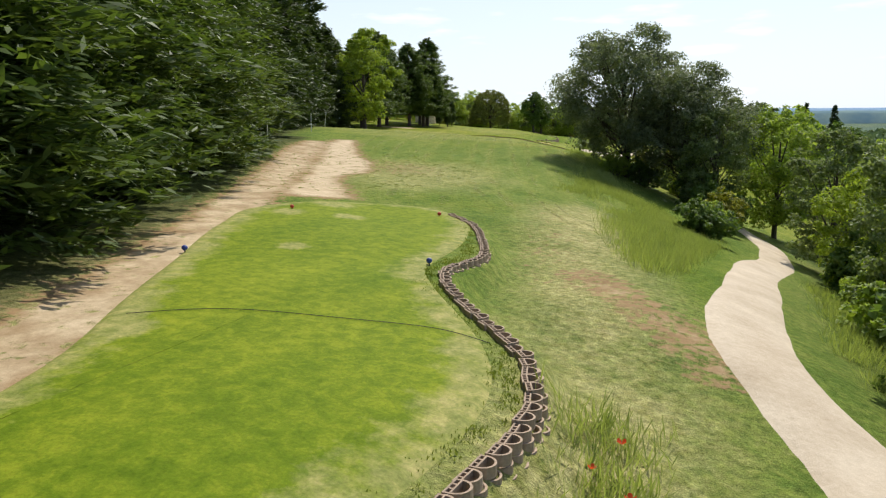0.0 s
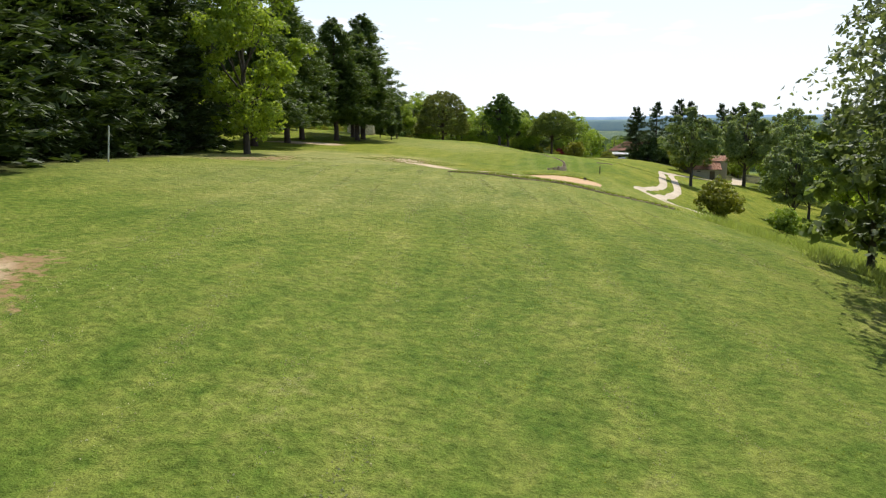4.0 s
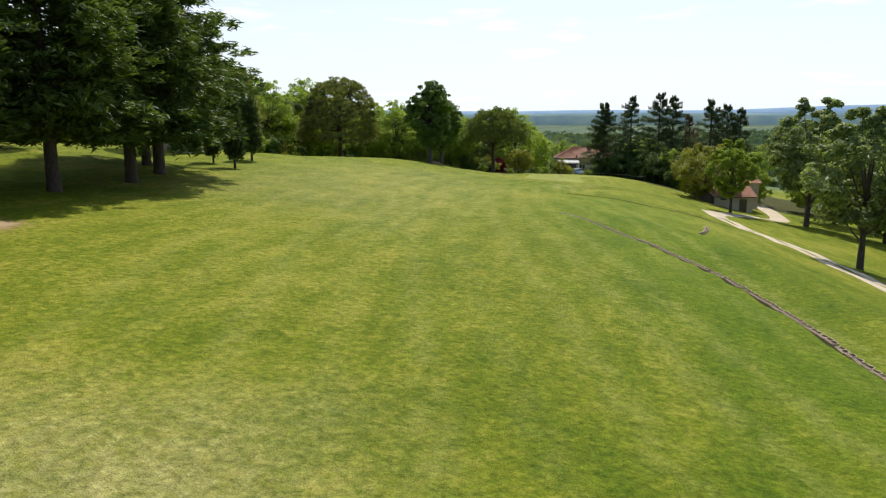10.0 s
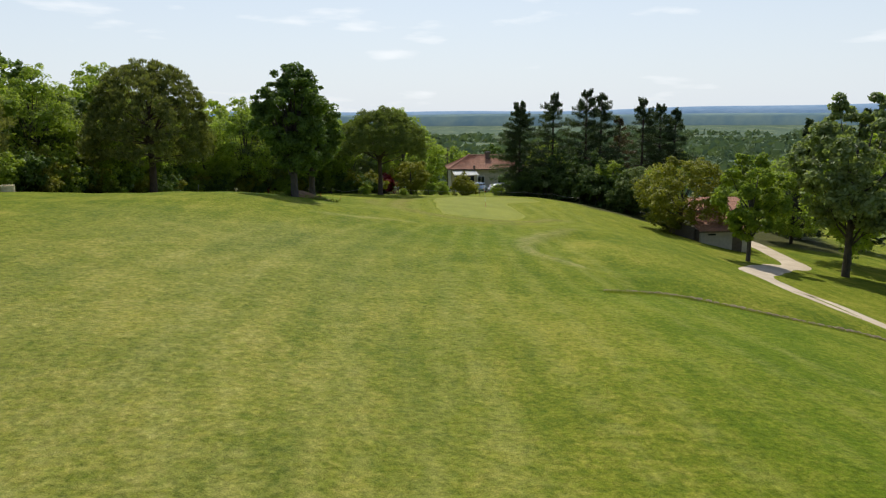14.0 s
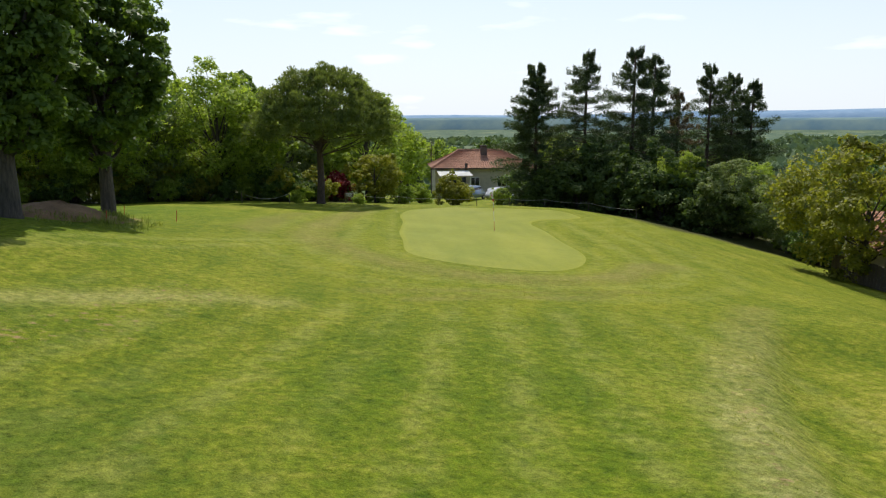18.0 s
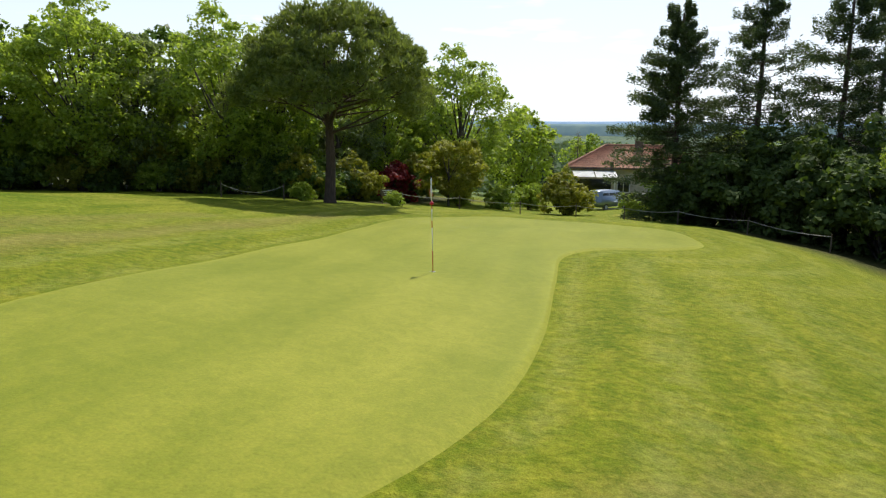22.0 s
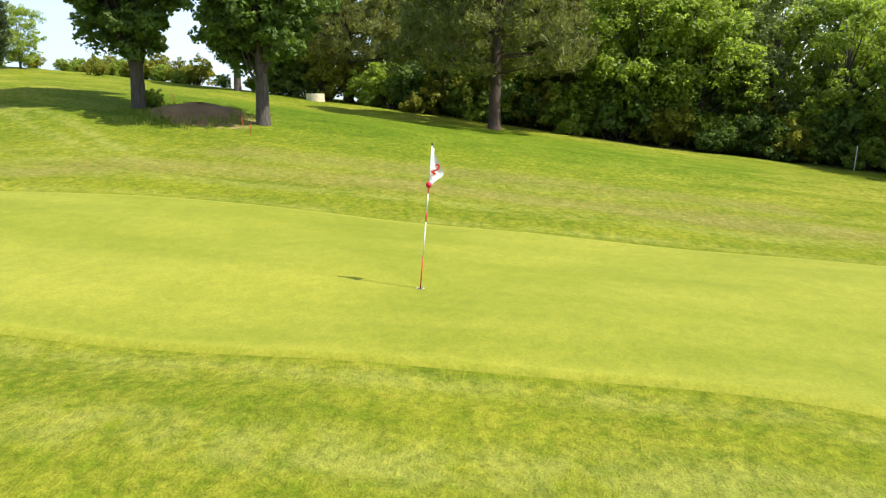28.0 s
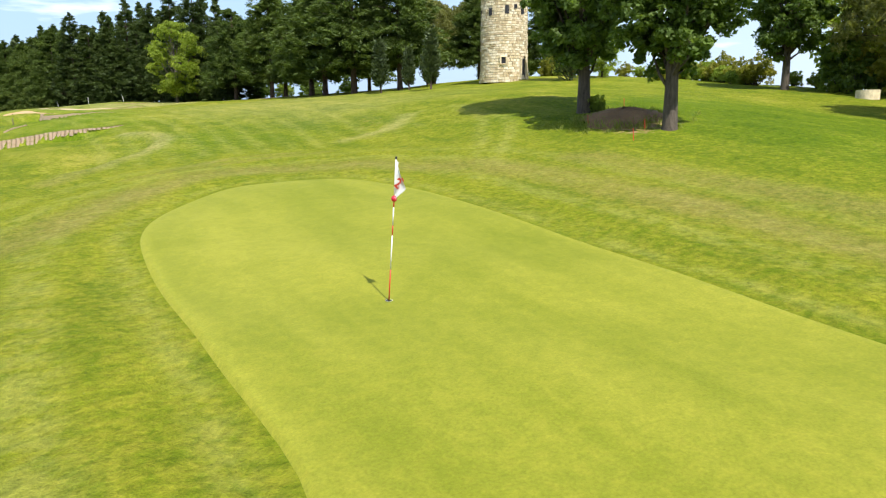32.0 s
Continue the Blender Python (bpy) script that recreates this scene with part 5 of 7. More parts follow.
small = broad_tree("olive_tree", 4.4, 4.0, 0.7, 5000, 0.15, M_SILVER, 92, 12, 0.1, label="small grey-green tree on the bank")
plant(small, USED, 16.4, -127.0)

# trees down the slope
round_tree = broad_tree("lime_tree", 8.6, 5.4, 1.5, 20000, 0.115, M_LIME, 93, 18, 0.17, label="fresh green rounded tree beside the track")
plant(round_tree, USED, 18.4, -15.7)
slope_tree = broad_tree("oak_tree", 10.0, 6.8, 1.8, 20000, 0.13, M_SILVER, 94, 20, 0.2, label="grey-green tree on the slope below the track")
for x, y, s, pr in ((16.1, -54.4, 1.0, slope_tree), (25.5, -66.8, 1.0, slope_tree), (27.0, -14.5, 1.5, slope_tree), (33.0, -20.0, 1.3, wood_c), (31.0, -32.0, 0.95, slope_tree),
                    (36.0, -44.0, 1.0, back_a), (30.0, -52.0, 0.85, slope_tree), (40.0, -28.0, 1.1, back_a), (34.0, -4.0, 1.0, back_a), (36.0, -62.0, 0.9, back_a), (44.0, -50.0, 1.0, back_b),
                    (41.0, -8.0, 1.0, back_a), (35.0, 8.0, 0.9, wood_b), (38.0, -78.0, 0.9, back_b), (45.0, -90.0, 0.9, back_a), (48.0, -70.0, 1.0, back_a), (29.0, 12.0, 0.62, wood_d), (42.0, 24.0, 0.8, back_a)):
    plant(pr, USED, x, y, x * 53, s, group="trees on the lower slope")
yellow = broad_tree("acacia_tree", 6.6, 7.6, 0.6, 24000, 0.09, M_YELLOW, 95, 18, 0.16, label="wide yellow-green tree beside the shed")
plant(yellow, USED, 18.6, -1.6, 0, 1.15)
for x, y, s, sz, pr in ((18.0, 20.4, 0.66, 0.68, wood_d), (19.6, 14.6, 0.64, 0.54, wood_c), (21.6, 10.6, 0.6, 0.5, wood_c), (22.6, 17.2, 0.66, 0.56, wood_b)):
    plant(pr, USED, x, y, x * 37, s, sz, group="trees beside the hedge of the green")
bush_y = shrub("shrub", 3.0, 3.8, 8000, 0.095, M_YELLOW, 101, "rounded yellow-green shrub on the grass")
bush_g = shrub("shrub", 2.6, 3.4, 8000, 0.09, M_OAK, 102, "dense green shrub with small leaves")
bush_h = shrub("shrub", 3.2, 4.0, 9000, 0.10, M_SHADEHEDGE, 106, "dense shrub in a hedge, leaves darkened for its shade")
bush_d = shrub("shrub", 3.2, 4.0, 6500, 0.115, M_DARKOAK, 103, "dense dark green shrub in a hedge")
for x, y, s, pr in ((16.6, -86.2, 1.0, bush_y), (18.4, -70.5, 0.85, bush_y), (22.5, -80.0, 0.9, bush_g), (20.0, -61.0, 0.6, bush_g),
                    (1.4, 40.5, 1.15, bush_y), (-12.9, 22.6, 0.5, bush_g), (-8.0, 24.5, 0.4, bush_g), (-15.6, 27.0, 1.0, bush_d), (-4.0, 41.0, 0.9, bush_g), (-2.0, 46.0, 1.0, bush_g), (-6.8, 38.5, 0.7, bush_g),
                    (8.6, 27.8, 1.1, bush_h), (11.6, 26.6, 1.4, bush_h), (14.3, 23.6, 1.5, bush_h), (16.6, 19.9, 1.45, bush_h), (18.6, 15.8, 1.2, bush_h), (10.5, 31.5, 1.3, bush_h), (13.4, 27.6, 1.7, bush_h), (16.8, 24.2, 1.7, bush_h), (19.4, 20.6, 1.6, bush_h),
                    (22.5, 18.0, 1.3, bush_g), (23.5, 12.5, 1.35, bush_g), (26.0, 26.0, 1.4, bush_d), (15.5, 29.5, 1.6, bush_h), (22.0, 28.5, 1.3, bush_g), (21.5, 7.0, 0.9, bush_d), (23.0, 3.5, 1.0, bush_g),
                    (29.0, 19.0, 1.4, bush_y), (6.4, 40.0, 0.8, bush_g), (9.5, 44.0, 1.2, bush_d),
                    (29.5, -170.0, 0.9, bush_d), (29.6, -164.0, 0.9, bush_g), (30.2, -158.0, 0.9, bush_g), (31.5, -174.5, 1.0, bush_d), (31.0, -152.0, 0.9, bush_d), (32.5, -145.0, 1.0, bush_g), (29.8, -178.5, 0.8, bush_g),
                    (25.6, -139.0, 0.9, bush_d), (25.0, -150.6, 0.62, bush_d), (25.1, -147.0, 0.7, bush_g), (24.4, -135.6, 0.8, bush_d), (23.0, -129.4, 0.8, bush_g), (22.6, -126.0, 0.7, bush_d), (21.4, -123.4, 0.6, bush_g), (20.8, -133.6, 0.6, bush_d), (25.5, -143.0, 0.7, bush_y), (19.0, -134.0, 0.7, bush_g)):
    plant(pr, USED, x, y, x * 71, s)
rng = np.random.default_rng(28)
for k, p in enumerate(rounded([(-34.5, 10.0), (-34.0, 17.0), (-26.0, 23.5), (-19.0, 26.0), (-14.0, 26.5), (-12.0, 31.0), (-10.5, 38.0)], 4, False)):
    plant((bush_d, bush_g, bush_d, bush_y)[k % 4], USED, p[0] + rng.uniform(-0.8, 0.8), p[1] + rng.uniform(-0.6, 0.8), rng.uniform(0, 360), rng.uniform(0.6, 1.05), group="undergrowth at the wood's edge")
for k, (x, y) in enumerate([(-46.0, -26.0), (-47.0, -20.0), (-46.5, -14.0), (-45.5, -31.0), (-43.0, -22.0), (-48.0, -36.0), (-40.0, -36.0), (-42.0, -40.0), (-44.0, -45.0), (-37.0, -31.0), (-39.0, -26.0), (-36.5, -8.0), (-35.0, 2.0), (-41.0, -50.0)]):
    plant((bush_g, bush_y)[k % 2], USED, x, y, k * 66, 0.5 if k < 6 else 0.42, group="low bushes on the ridge")
rng = np.random.default_rng(30)
for k, p in enumerate(rounded([(-48.0, -41.0), (-45.0, -35.0), (-42.0, -29.5), (-40.5, -25.5)], 4, False) + rounded([(-44.0, -54.0), (-42.0, -49.5), (-40.5, -46.5)], 3, False)):
    plant((bush_y, bush_g)[k % 2], USED, p[0] + rng.uniform(-0.6, 0.6), p[1], rng.uniform(0, 360), rng.uniform(0.5, 0.72), group="low bushes on the ridge")
plant(bush_g, USED, -16.3, -14.2, 10, 0.33)
for k, (x, y) in enumerate([(-27.5, -108.0), (-30.0, -103.0), (-33.0, -99.0), (-37.5, -95.0)]):
    plant((bush_d, bush_g)[k % 2], USED, x, y, k * 47, 1.1, group="undergrowth below the conifers")
rng = np.random.default_rng(29)
for k, p in enumerate(rounded([(-40.5, -19.0), (-40.0, -10.0), (-38.5, -3.0), (-37.5, 4.0), (-37.0, 11.0), (-36.0, 17.0), (-30.0, 23.5), (-22.0, 27.0)], 4, False)):
    plant((bush_g, bush_d, bush_y, bush_g)[k % 4], USED, p[0] + rng.uniform(-0.8, 0.8), p[1] + rng.uniform(-0.8, 0.8), rng.uniform(0, 360), rng.uniform(1.0, 1.5), group="undergrowth at the wood's edge")
for k, p in enumerate(rounded([(-46.0, -10.0), (-45.0, 4.0), (-43.0, 16.0), (-36.0, 27.0)], 5, False)):
    plant((bush_d, bush_g)[k % 2], USED, p[0] + rng.uniform(-0.8, 0.8), p[1] + rng.uniform(-0.8, 0.8), rng.uniform(0, 360), rng.uniform(1.4, 1.8), group="undergrowth at the wood's edge")
red = shrub("japanese_maple", 3.0, 4.0, 9000, 0.09, M_RED, 104, "deep red ornamental maple in the garden", "maple")
plant(red, USED, -10.7, 34.2)
gold = broad_tree("ornamental_tree", 5.0, 6.6, 0.7, 18000, 0.085, M_YELLOW, 105, 14, 0.1, label="golden-green spreading garden tree")
plant(gold, USED, -6.9, 35.0)


# ---- far woods and hills ----
def far_woods():
    rng = np.random.default_rng(77)
    cs, us, vs = [], [], []
    for _ in range(1900):
        a, d = rng.uniform(-1.6, 1.9), 170 + 700 * rng.uniform(0, 1) ** 1.6
        x, y = math.sin(a) * d, math.cos(a) * d - 20
        if abs(x) < 52 and -200 < y < 78:
            continue
        R = rng.uniform(5, 11)
        m = 64
        n = unit(rng.normal(0, 1, (m, 3)))
        n[:, 2] = np.abs(n[:, 2])
        p = np.array([x, y, at(x, y)]) + n * R * np.array([1, 1, 1.05]) * rng.uniform(0.7, 1.0, (m, 1))
        u, v = spray(rng, p, n, 1.7, 0.7, 0.7)
        cs.append(p), us.append(u), vs.append(v)
    for _ in range(1500):       # the wooded plain out to the ridges
        a, d = rng.uniform(-1.1, 1.3), 700 + 900 * rng.uniform(0, 1)
        x, y = math.sin(a) * d, math.cos(a) * d
        if math.sin(x * 0.006 + 1.0) * math.sin(y * 0.011) < -0.35:
            continue
        R = rng.uniform(14, 34)
        m = 22
        n = unit(rng.normal(0, 1, (m, 3)))
        n[:, 2] = np.abs(n[:, 2]) * 0.6
        p = np.array([x, y, at(x, y)]) + n * R * np.array([1, 1, 0.55]) * rng.uniform(0.7, 1.0, (m, 1))
        u, v = spray(rng, p, n, 6.5, 0.8, 0.7)
        cs.append(p), us.append(u), vs.append(v)
    ob = leaves("far_woods", np.concatenate(cs), np.concatenate(us), np.concatenate(vs), M_HAZYWOOD, None)
    tagged(ob, "distant green woods in the valley, paled by painted haze", "woods", kind="stuff")


far_woods()


def hills(name, radius, height, mat, seed, label):
    rng = np.random.default_rng(seed)
    ph = rng.uniform(0, 6.28, 6)
    vs, fs, n = [], [], 160
    for i in range(n + 1):
        a = -2.2 + 4.4 * i / n
        hgt = height * (0.72 + 0.16 * math.sin(3 * a + ph[0]) + 0.09 * math.sin(8 * a + ph[1]) + 0.05 * math.sin(21 * a + ph[2]))
        x, y = math.sin(a) * radius, math.cos(a) * radius
        vs += [(x, y, -60), (x * 1.02, y * 1.02, hgt * 0.6), (x * 1.05, y * 1.05, hgt)]
    for i in range(n):
        for k in (0, 1):
            b = i * 3 + k
            fs.append((b, b + 3, b + 4, b + 1))
    return tagged(raw(name, vs, fs, mat, smooth=True), label, "hills", kind="structure")


def haze_mat(name, lo, hi):
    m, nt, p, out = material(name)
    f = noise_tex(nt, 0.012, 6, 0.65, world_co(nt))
    # aerial haze is painted in: blue tones instead of the woods' own green
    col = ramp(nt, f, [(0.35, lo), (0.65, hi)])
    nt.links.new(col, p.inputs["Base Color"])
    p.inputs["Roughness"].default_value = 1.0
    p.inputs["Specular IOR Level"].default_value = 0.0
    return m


# the farther ridge gets the bluer, paler painted haze
hills("backdrop", 2300, 26, haze_mat("far_hills_haze", (0.16, 0.25, 0.28), (0.26, 0.34, 0.30)), 3, "wooded ridge far across the valley, haze painted blue")
hills("backdrop", 3700, 72, haze_mat("farthest_hills_haze", (0.24, 0.36, 0.50), (0.32, 0.44, 0.56)), 4, "ridge on the horizon, haze painted pale blue")


# ---- materials of the small things ----
M_BLOCK = plain("weathered_concrete", (0.40, 0.295, 0.205), 0.92, 0, 14, 0.35, 0.5, 0.01)
M_STONE = None
M_WHITE = plain("white_paint", (0.78, 0.78, 0.76), 0.5, 0, 12, 0.06, 0.05)
M_REDP = plain("red_paint", (0.55, 0.045, 0.02), 0.45, 0, 12, 0.12, 0.05)
M_BALL = plain("red_plastic", (0.62, 0.02, 0.05), 0.3, 0, 8, 0.1, 0.02)
M_BLACK = plain("black_metal", (0.025, 0.025, 0.027), 0.5, 0.3, 10, 0.3, 0.1)
M_FLAG = plain("flag_cloth", (0.80, 0.79, 0.77), 0.8, 0, 30, 0.05, 0.1)
M_WOODP = plain("weathered_wood", (0.13, 0.10, 0.07), 0.85, 0, 9, 0.4, 0.4)
M_ROPE = plain("pale_rope", (0.42, 0.40, 0.34), 0.9, 0, 40, 0.2, 0.3)
M_BLUE = plain("blue_paint", (0.03, 0.06, 0.30), 0.4, 0, 9, 0.15, 0.05)
M_PLASTER = plain("rendered_wall", (0.52, 0.46, 0.37), 0.9, 0, 3, 0.2, 0.3)
M_TILE = plain("clay_tiles", (0.40, 0.20, 0.12), 0.85, 0, 5, 0.45, 0.3)
M_CHIM = plain("chimney_brick", (0.13, 0.09, 0.075), 0.9, 0, 7, 0.4, 0.4)
M_CAR = plain("silver_blue_paint", (0.30, 0.36, 0.42), 0.25, 0.5, 4, 0.05, 0.0)
M_CARW = plain("white_car_paint", (0.62, 0.63, 0.64), 0.25, 0.2, 4, 0.04, 0.0)
M_TYRE = plain("tyre_rubber", (0.02, 0.02, 0.02), 0.9, 0, 10, 0.3, 0.2)
M_GLASS, _nt, _p, _o = material("dark_window_glass")
_p.inputs["Base Color"].default_value = (0.015, 0.02, 0.022, 1)
_p.inputs["Roughness"].default_value = 0.06
M_BLADE = leafy("grass_blades", (0.110, 0.165, 0.016), (0.360, 0.375, 0.080), 0.45, 0.7)
M_WEED = leafy("weed_leaves", (0.110, 0.165, 0.018), (0.300, 0.330, 0.070), 0.35, 0.7)
M_CLIP = leafy("dry_clippings", (0.28, 0.27, 0.16), (0.60, 0.58, 0.40), 0.3, 0.8)
M_POPPY = leafy("poppy_petals", (0.62, 0.06, 0.02), (0.75, 0.12, 0.03), 0.4)


def stone_mat():
    m, nt, p, _ = material("limestone_rubble")
    g = nt.nodes.new("ShaderNodeNewGeometry")
    co = g.outputs["Position"]
    col = ramp(nt, g.outputs["Random Per Island"], [(0.0, (0.48, 0.38, 0.23)), (0.5, (0.70, 0.59, 0.39)), (1.0, (0.86, 0.79, 0.62))])
    col = mixc(nt, 1.0, col, ramp(nt, noise_tex(nt, 5, 5, 0.65, co), [(0.3, (0.7, 0.68, 0.64)), (0.7, (1.15, 1.15, 1.15))]), "MULTIPLY")
    nt.links.new(col, p.inputs["Base Color"])
    p.inputs["Roughness"].default_value = 0.95
    bump(nt, p, noise_tex(nt, 14, 5, 0.7, co), 0.6, 0.04)
    return m


M_STONE = stone_mat()
M_MORTAR = plain("lime_mortar", (0.55, 0.47, 0.33), 0.95, 0, 6, 0.25, 0.4)


# ---- the tower ----
def tower(x, y, radius=2.05, height=9.4):
    z0 = at(x, y) - 0.2
    root = empty("stone_tower", pose(x, y, z0))
    bm = bmesh.new()
    prof, seg = [(radius + 0.10, 0), (radius, 1.2), (radius - 0.10, height)], 48
    rows = [[bm.verts.new((r * 0.965 * math.cos(2 * math.pi * k / seg), r * 0.965 * math.sin(2 * math.pi * k / seg), z)) for k in range(seg)] for r, z in prof]
    for a, b in zip(rows, rows[1:]):
        for k in range(seg):
            bm.faces.new((a[k], a[(k + 1) % seg], b[(k + 1) % seg], b[k]))
    bm.faces.new(rows[-1])
    part("core_wall", bm, M_MORTAR, root, "lime mortar wall core")
    face = math.atan2(9.4 - y, 4.3 - x)         # towards the green
    openings = [(0.93, 0.15, 0.56, 1.75), (-0.02, 1.55, 0.36, 0.52), (-0.62, 5.5, 0.3, 0.6), (0.12, 5.6, 0.32, 0.66), (0.50, 6.0, 0.26, 0.36), (0.88, 5.6, 0.3, 0.55), (-1.4, 5.5, 0.3, 0.6), (-2.4, 2.6, 0.4, 0.6)]
    rng = np.random.default_rng(9)
    vs, fs = [], []
    z = 0.0
    while z < height:
        hh = rng.uniform(0.14, 0.26)
        r = radius + 0.10 * max(0, 1 - z / 1.2) - 0.10 * z / height
        a = rng.uniform(0, 0.3)
        end = a + 2 * math.pi
        while a < end - 0.03:
            w = min(rng.uniform(0.2, 0.48) / r, end - a)
            mid = a + w / 2
            blocked = any(abs((mid - face - oa + math.pi) % (2 * math.pi) - math.pi) * r < ow / 2 + w * r * 0.3 and oz < z + hh and z < oz + oh for oa, oz, ow, oh in openings)
            if not blocked:
                g = 0.012
                a0, a1, za, zb = a + g / r, a + w - g / r, z + g, z + hh - g
                o, i = r + rng.uniform(-0.015, 0.045), r * 0.95
                b = len(vs)
                for rr, inset in ((i, 0), (o, 0.014)):
                    for aa, zz in ((a0 + inset / r, za + inset), (a1 - inset / r, za + inset), (a1 - inset / r, zb - inset), (a0 + inset / r, zb - inset)):
                        vs.append((rr * math.cos(aa), rr * math.sin(aa), zz))
                fs += [(b + 4, b + 5, b + 6, b + 7), (b, b + 1, b + 5, b + 4), (b + 1, b + 2, b + 6, b + 5), (b + 2, b + 3, b + 7, b + 6), (b + 3, b, b + 4, b + 7)]
            a += w
        z += hh
    tagged(raw("stonework", vs, fs, M_STONE, root, "pale rubble stones in rough courses"), kind="stuff")
    for k, (oa, oz, ow, oh) in enumerate(openings):
        m = Matrix.Rotation(face + oa, 4, "Z")
        bm = bmesh.new()
        d = radius - 0.06
        box(bm, d, 0, oz + oh / 2, 0.06, ow, oh, m)
        if k == 0:
            bmesh.ops.create_cone(bm, cap_ends=True, segments=14, radius1=ow / 2, radius2=ow / 2, depth=0.06, matrix=m @ Matrix.Translation((d, 0, oz + oh)) @ Matrix.Rotation(math.pi / 2, 4, "Y"))
        ob = part("doorway" if k == 0 else "window_slot", bm, M_BLACK, root, "dark arched doorway" if k == 0 else "")
        if k < 2:
            bm = bmesh.new()
            for s in (-1, 1):
                box(bm, radius + 0.02, s * (ow / 2 + 0.07), oz + oh / 2, 0.14, 0.14, oh, m, 0.015)
            if k == 0:
                for q in range(7):
                    t = math.pi * (q + 0.5) / 7
                    box(bm, 0, 0, 0, 0.14, 0.16, 0.15, m @ Matrix.Translation((radius + 0.02, math.cos(t) * (ow / 2 + 0.07), oz + oh + math.sin(t) * (ow / 2 + 0.07))) @ Matrix.Rotation(t - math.pi / 2, 4, "X"), 0.012)
            else:
                box(bm, radius + 0.02, 0, oz + oh + 0.07, 0.14, ow + 0.28, 0.14, m, 0.015)
                box(bm, radius + 0.03, 0, oz - 0.05, 0.16, ow + 0.28, 0.1, m, 0.015)
            part("surround", bm, M_STONE, ob, "dressed stone surround")
    return tagged(root, "round pale rubble-stone tower with an arched doorway", "tower")


tower(-31.6, -43.8)


# ---- the flag ----
def flagstick(x, y, z, top):
    root = empty("flagstick", pose(x, y, z))
    m = look((0, 0, 0), top).to_3x3().to_4x4() @ Matrix.Rotation(math.pi, 4, "X")
    ln = Vector(top).length
    for a, b, mat, nm in ((-0.05, 0.48, M_REDP, "red"), (0.48, 1.0, M_WHITE, "white"), (1.0, 1.15, M_REDP, "red"), (1.15, 1.42, M_WHITE, "white"), (1.42, 1.5, M_REDP, "red"), (1.5, ln, M_WHITE, "white")):
        bm = bmesh.new()
        cone(bm, 0.0095, 0.0095, b - a, m @ Matrix.Translation((0, 0, a)), 10)
        part("pole_section", bm, mat, root, nm + " painted pole section", True)
    bm = bmesh.new()
    bmesh.ops.create_uvsphere(bm, u_segments=16, v_segments=10, radius=0.046, matrix=m @ Matrix.Translation((0, 0, 1.545)))
    part("ball", bm, M_BALL, root, "glossy red plastic ball", True)
    bm = bmesh.new()
    cone(bm, 0.016, 0.012, 0.035, m @ Matrix.Translation((0, 0, ln - 0.01)), 10)
    part("cap", bm, M_BLACK, root)
    bm = bmesh.new()
    r0, r1 = 0.054, 0.062
    for k in range(20):
        t0, t1 = 2 * math.pi * k / 20, 2 * math.pi * (k + 1) / 20
        bm.faces.new([bm.verts.new((r * math.cos(t), r * math.sin(t), 0.006)) for r, t in ((r0, t0), (r1, t0), (r1, t1), (r0, t1))])
    part("cup_rim", bm, M_WHITE, root)
    bm = bmesh.new()
    bmesh.ops.create_circle(bm, cap_ends=True, segments=20, radius=0.054, matrix=Matrix.Translation((0, 0, 0.004)))
    part("cup", bm, M_BLACK, root)
    # limp cloth: its hanging corner swings away to the north-west
    n, rows, vs = 12, 16, []
    away = Vector((-0.42, 0.90, 0)).normalized()
    cross = Vector((away.y, -away.x, 0))
    for j in range(rows + 1):
        v = j / rows                                  # 0 at the top, 1 at the low edge
        for i in range(n + 1):
            u = i / n
            zz = ln - 0.03 - 0.53 * v - 0.03 * u
            wide = 0.21 * u * max(0.16, v / 0.72 if v < 0.72 else (1 - v) / 0.28)
            p = m @ Vector((0, 0, zz)) + away * (wide + 0.01) + cross * (0.016 * math.sin(u * 6 + v * 3) * u + 0.008 * math.sin(v * 7) * u)
            vs.append(tuple(p))
    fs = [(j * (n + 1) + i, j * (n + 1) + i + 1, (j + 1) * (n + 1) + i + 1, (j + 1) * (n + 1) + i) for j in range(rows) for i in range(n)]
    cloth = raw("flag", vs, fs, M_FLAG, root, "limp white cloth flag with a red number", True)
    for side in (1, -1):
        cu = bpy.data.curves.new("number", "FONT")
        cu.body, cu.size, cu.align_x, cu.align_y, cu.extrude, cu.offset = "2", 0.22, "CENTER", "CENTER", 0.001, 0.006
        cu.materials.append(M_REDP)
        ob = new("number", cu)
        ob.parent = cloth
        # one face reads right, the other shows the print from behind
        d = away * side if side > 0 else away
        c = m @ Vector((0, 0, ln - 0.36)) + away * 0.075 + cross * 0.026 * side
        right, up = away, Vector((0.02, 0.0, 1)).normalized()
        nrm = right.cross(up)
        basis = Matrix((right, up, nrm)).transposed().to_4x4()
        ob.matrix_local = Matrix.Translation(c) @ basis @ Matrix.Rotation(radians(-38), 4, "Z") @ Matrix.Diagonal((0.8, 1, 1, 1))
    return tagged(root, "red and white striped flagstick with white flag", "flagstick")


flagstick(0, 0, at(0, 0) + 0.06, (-0.10, 0.16, 2.12))


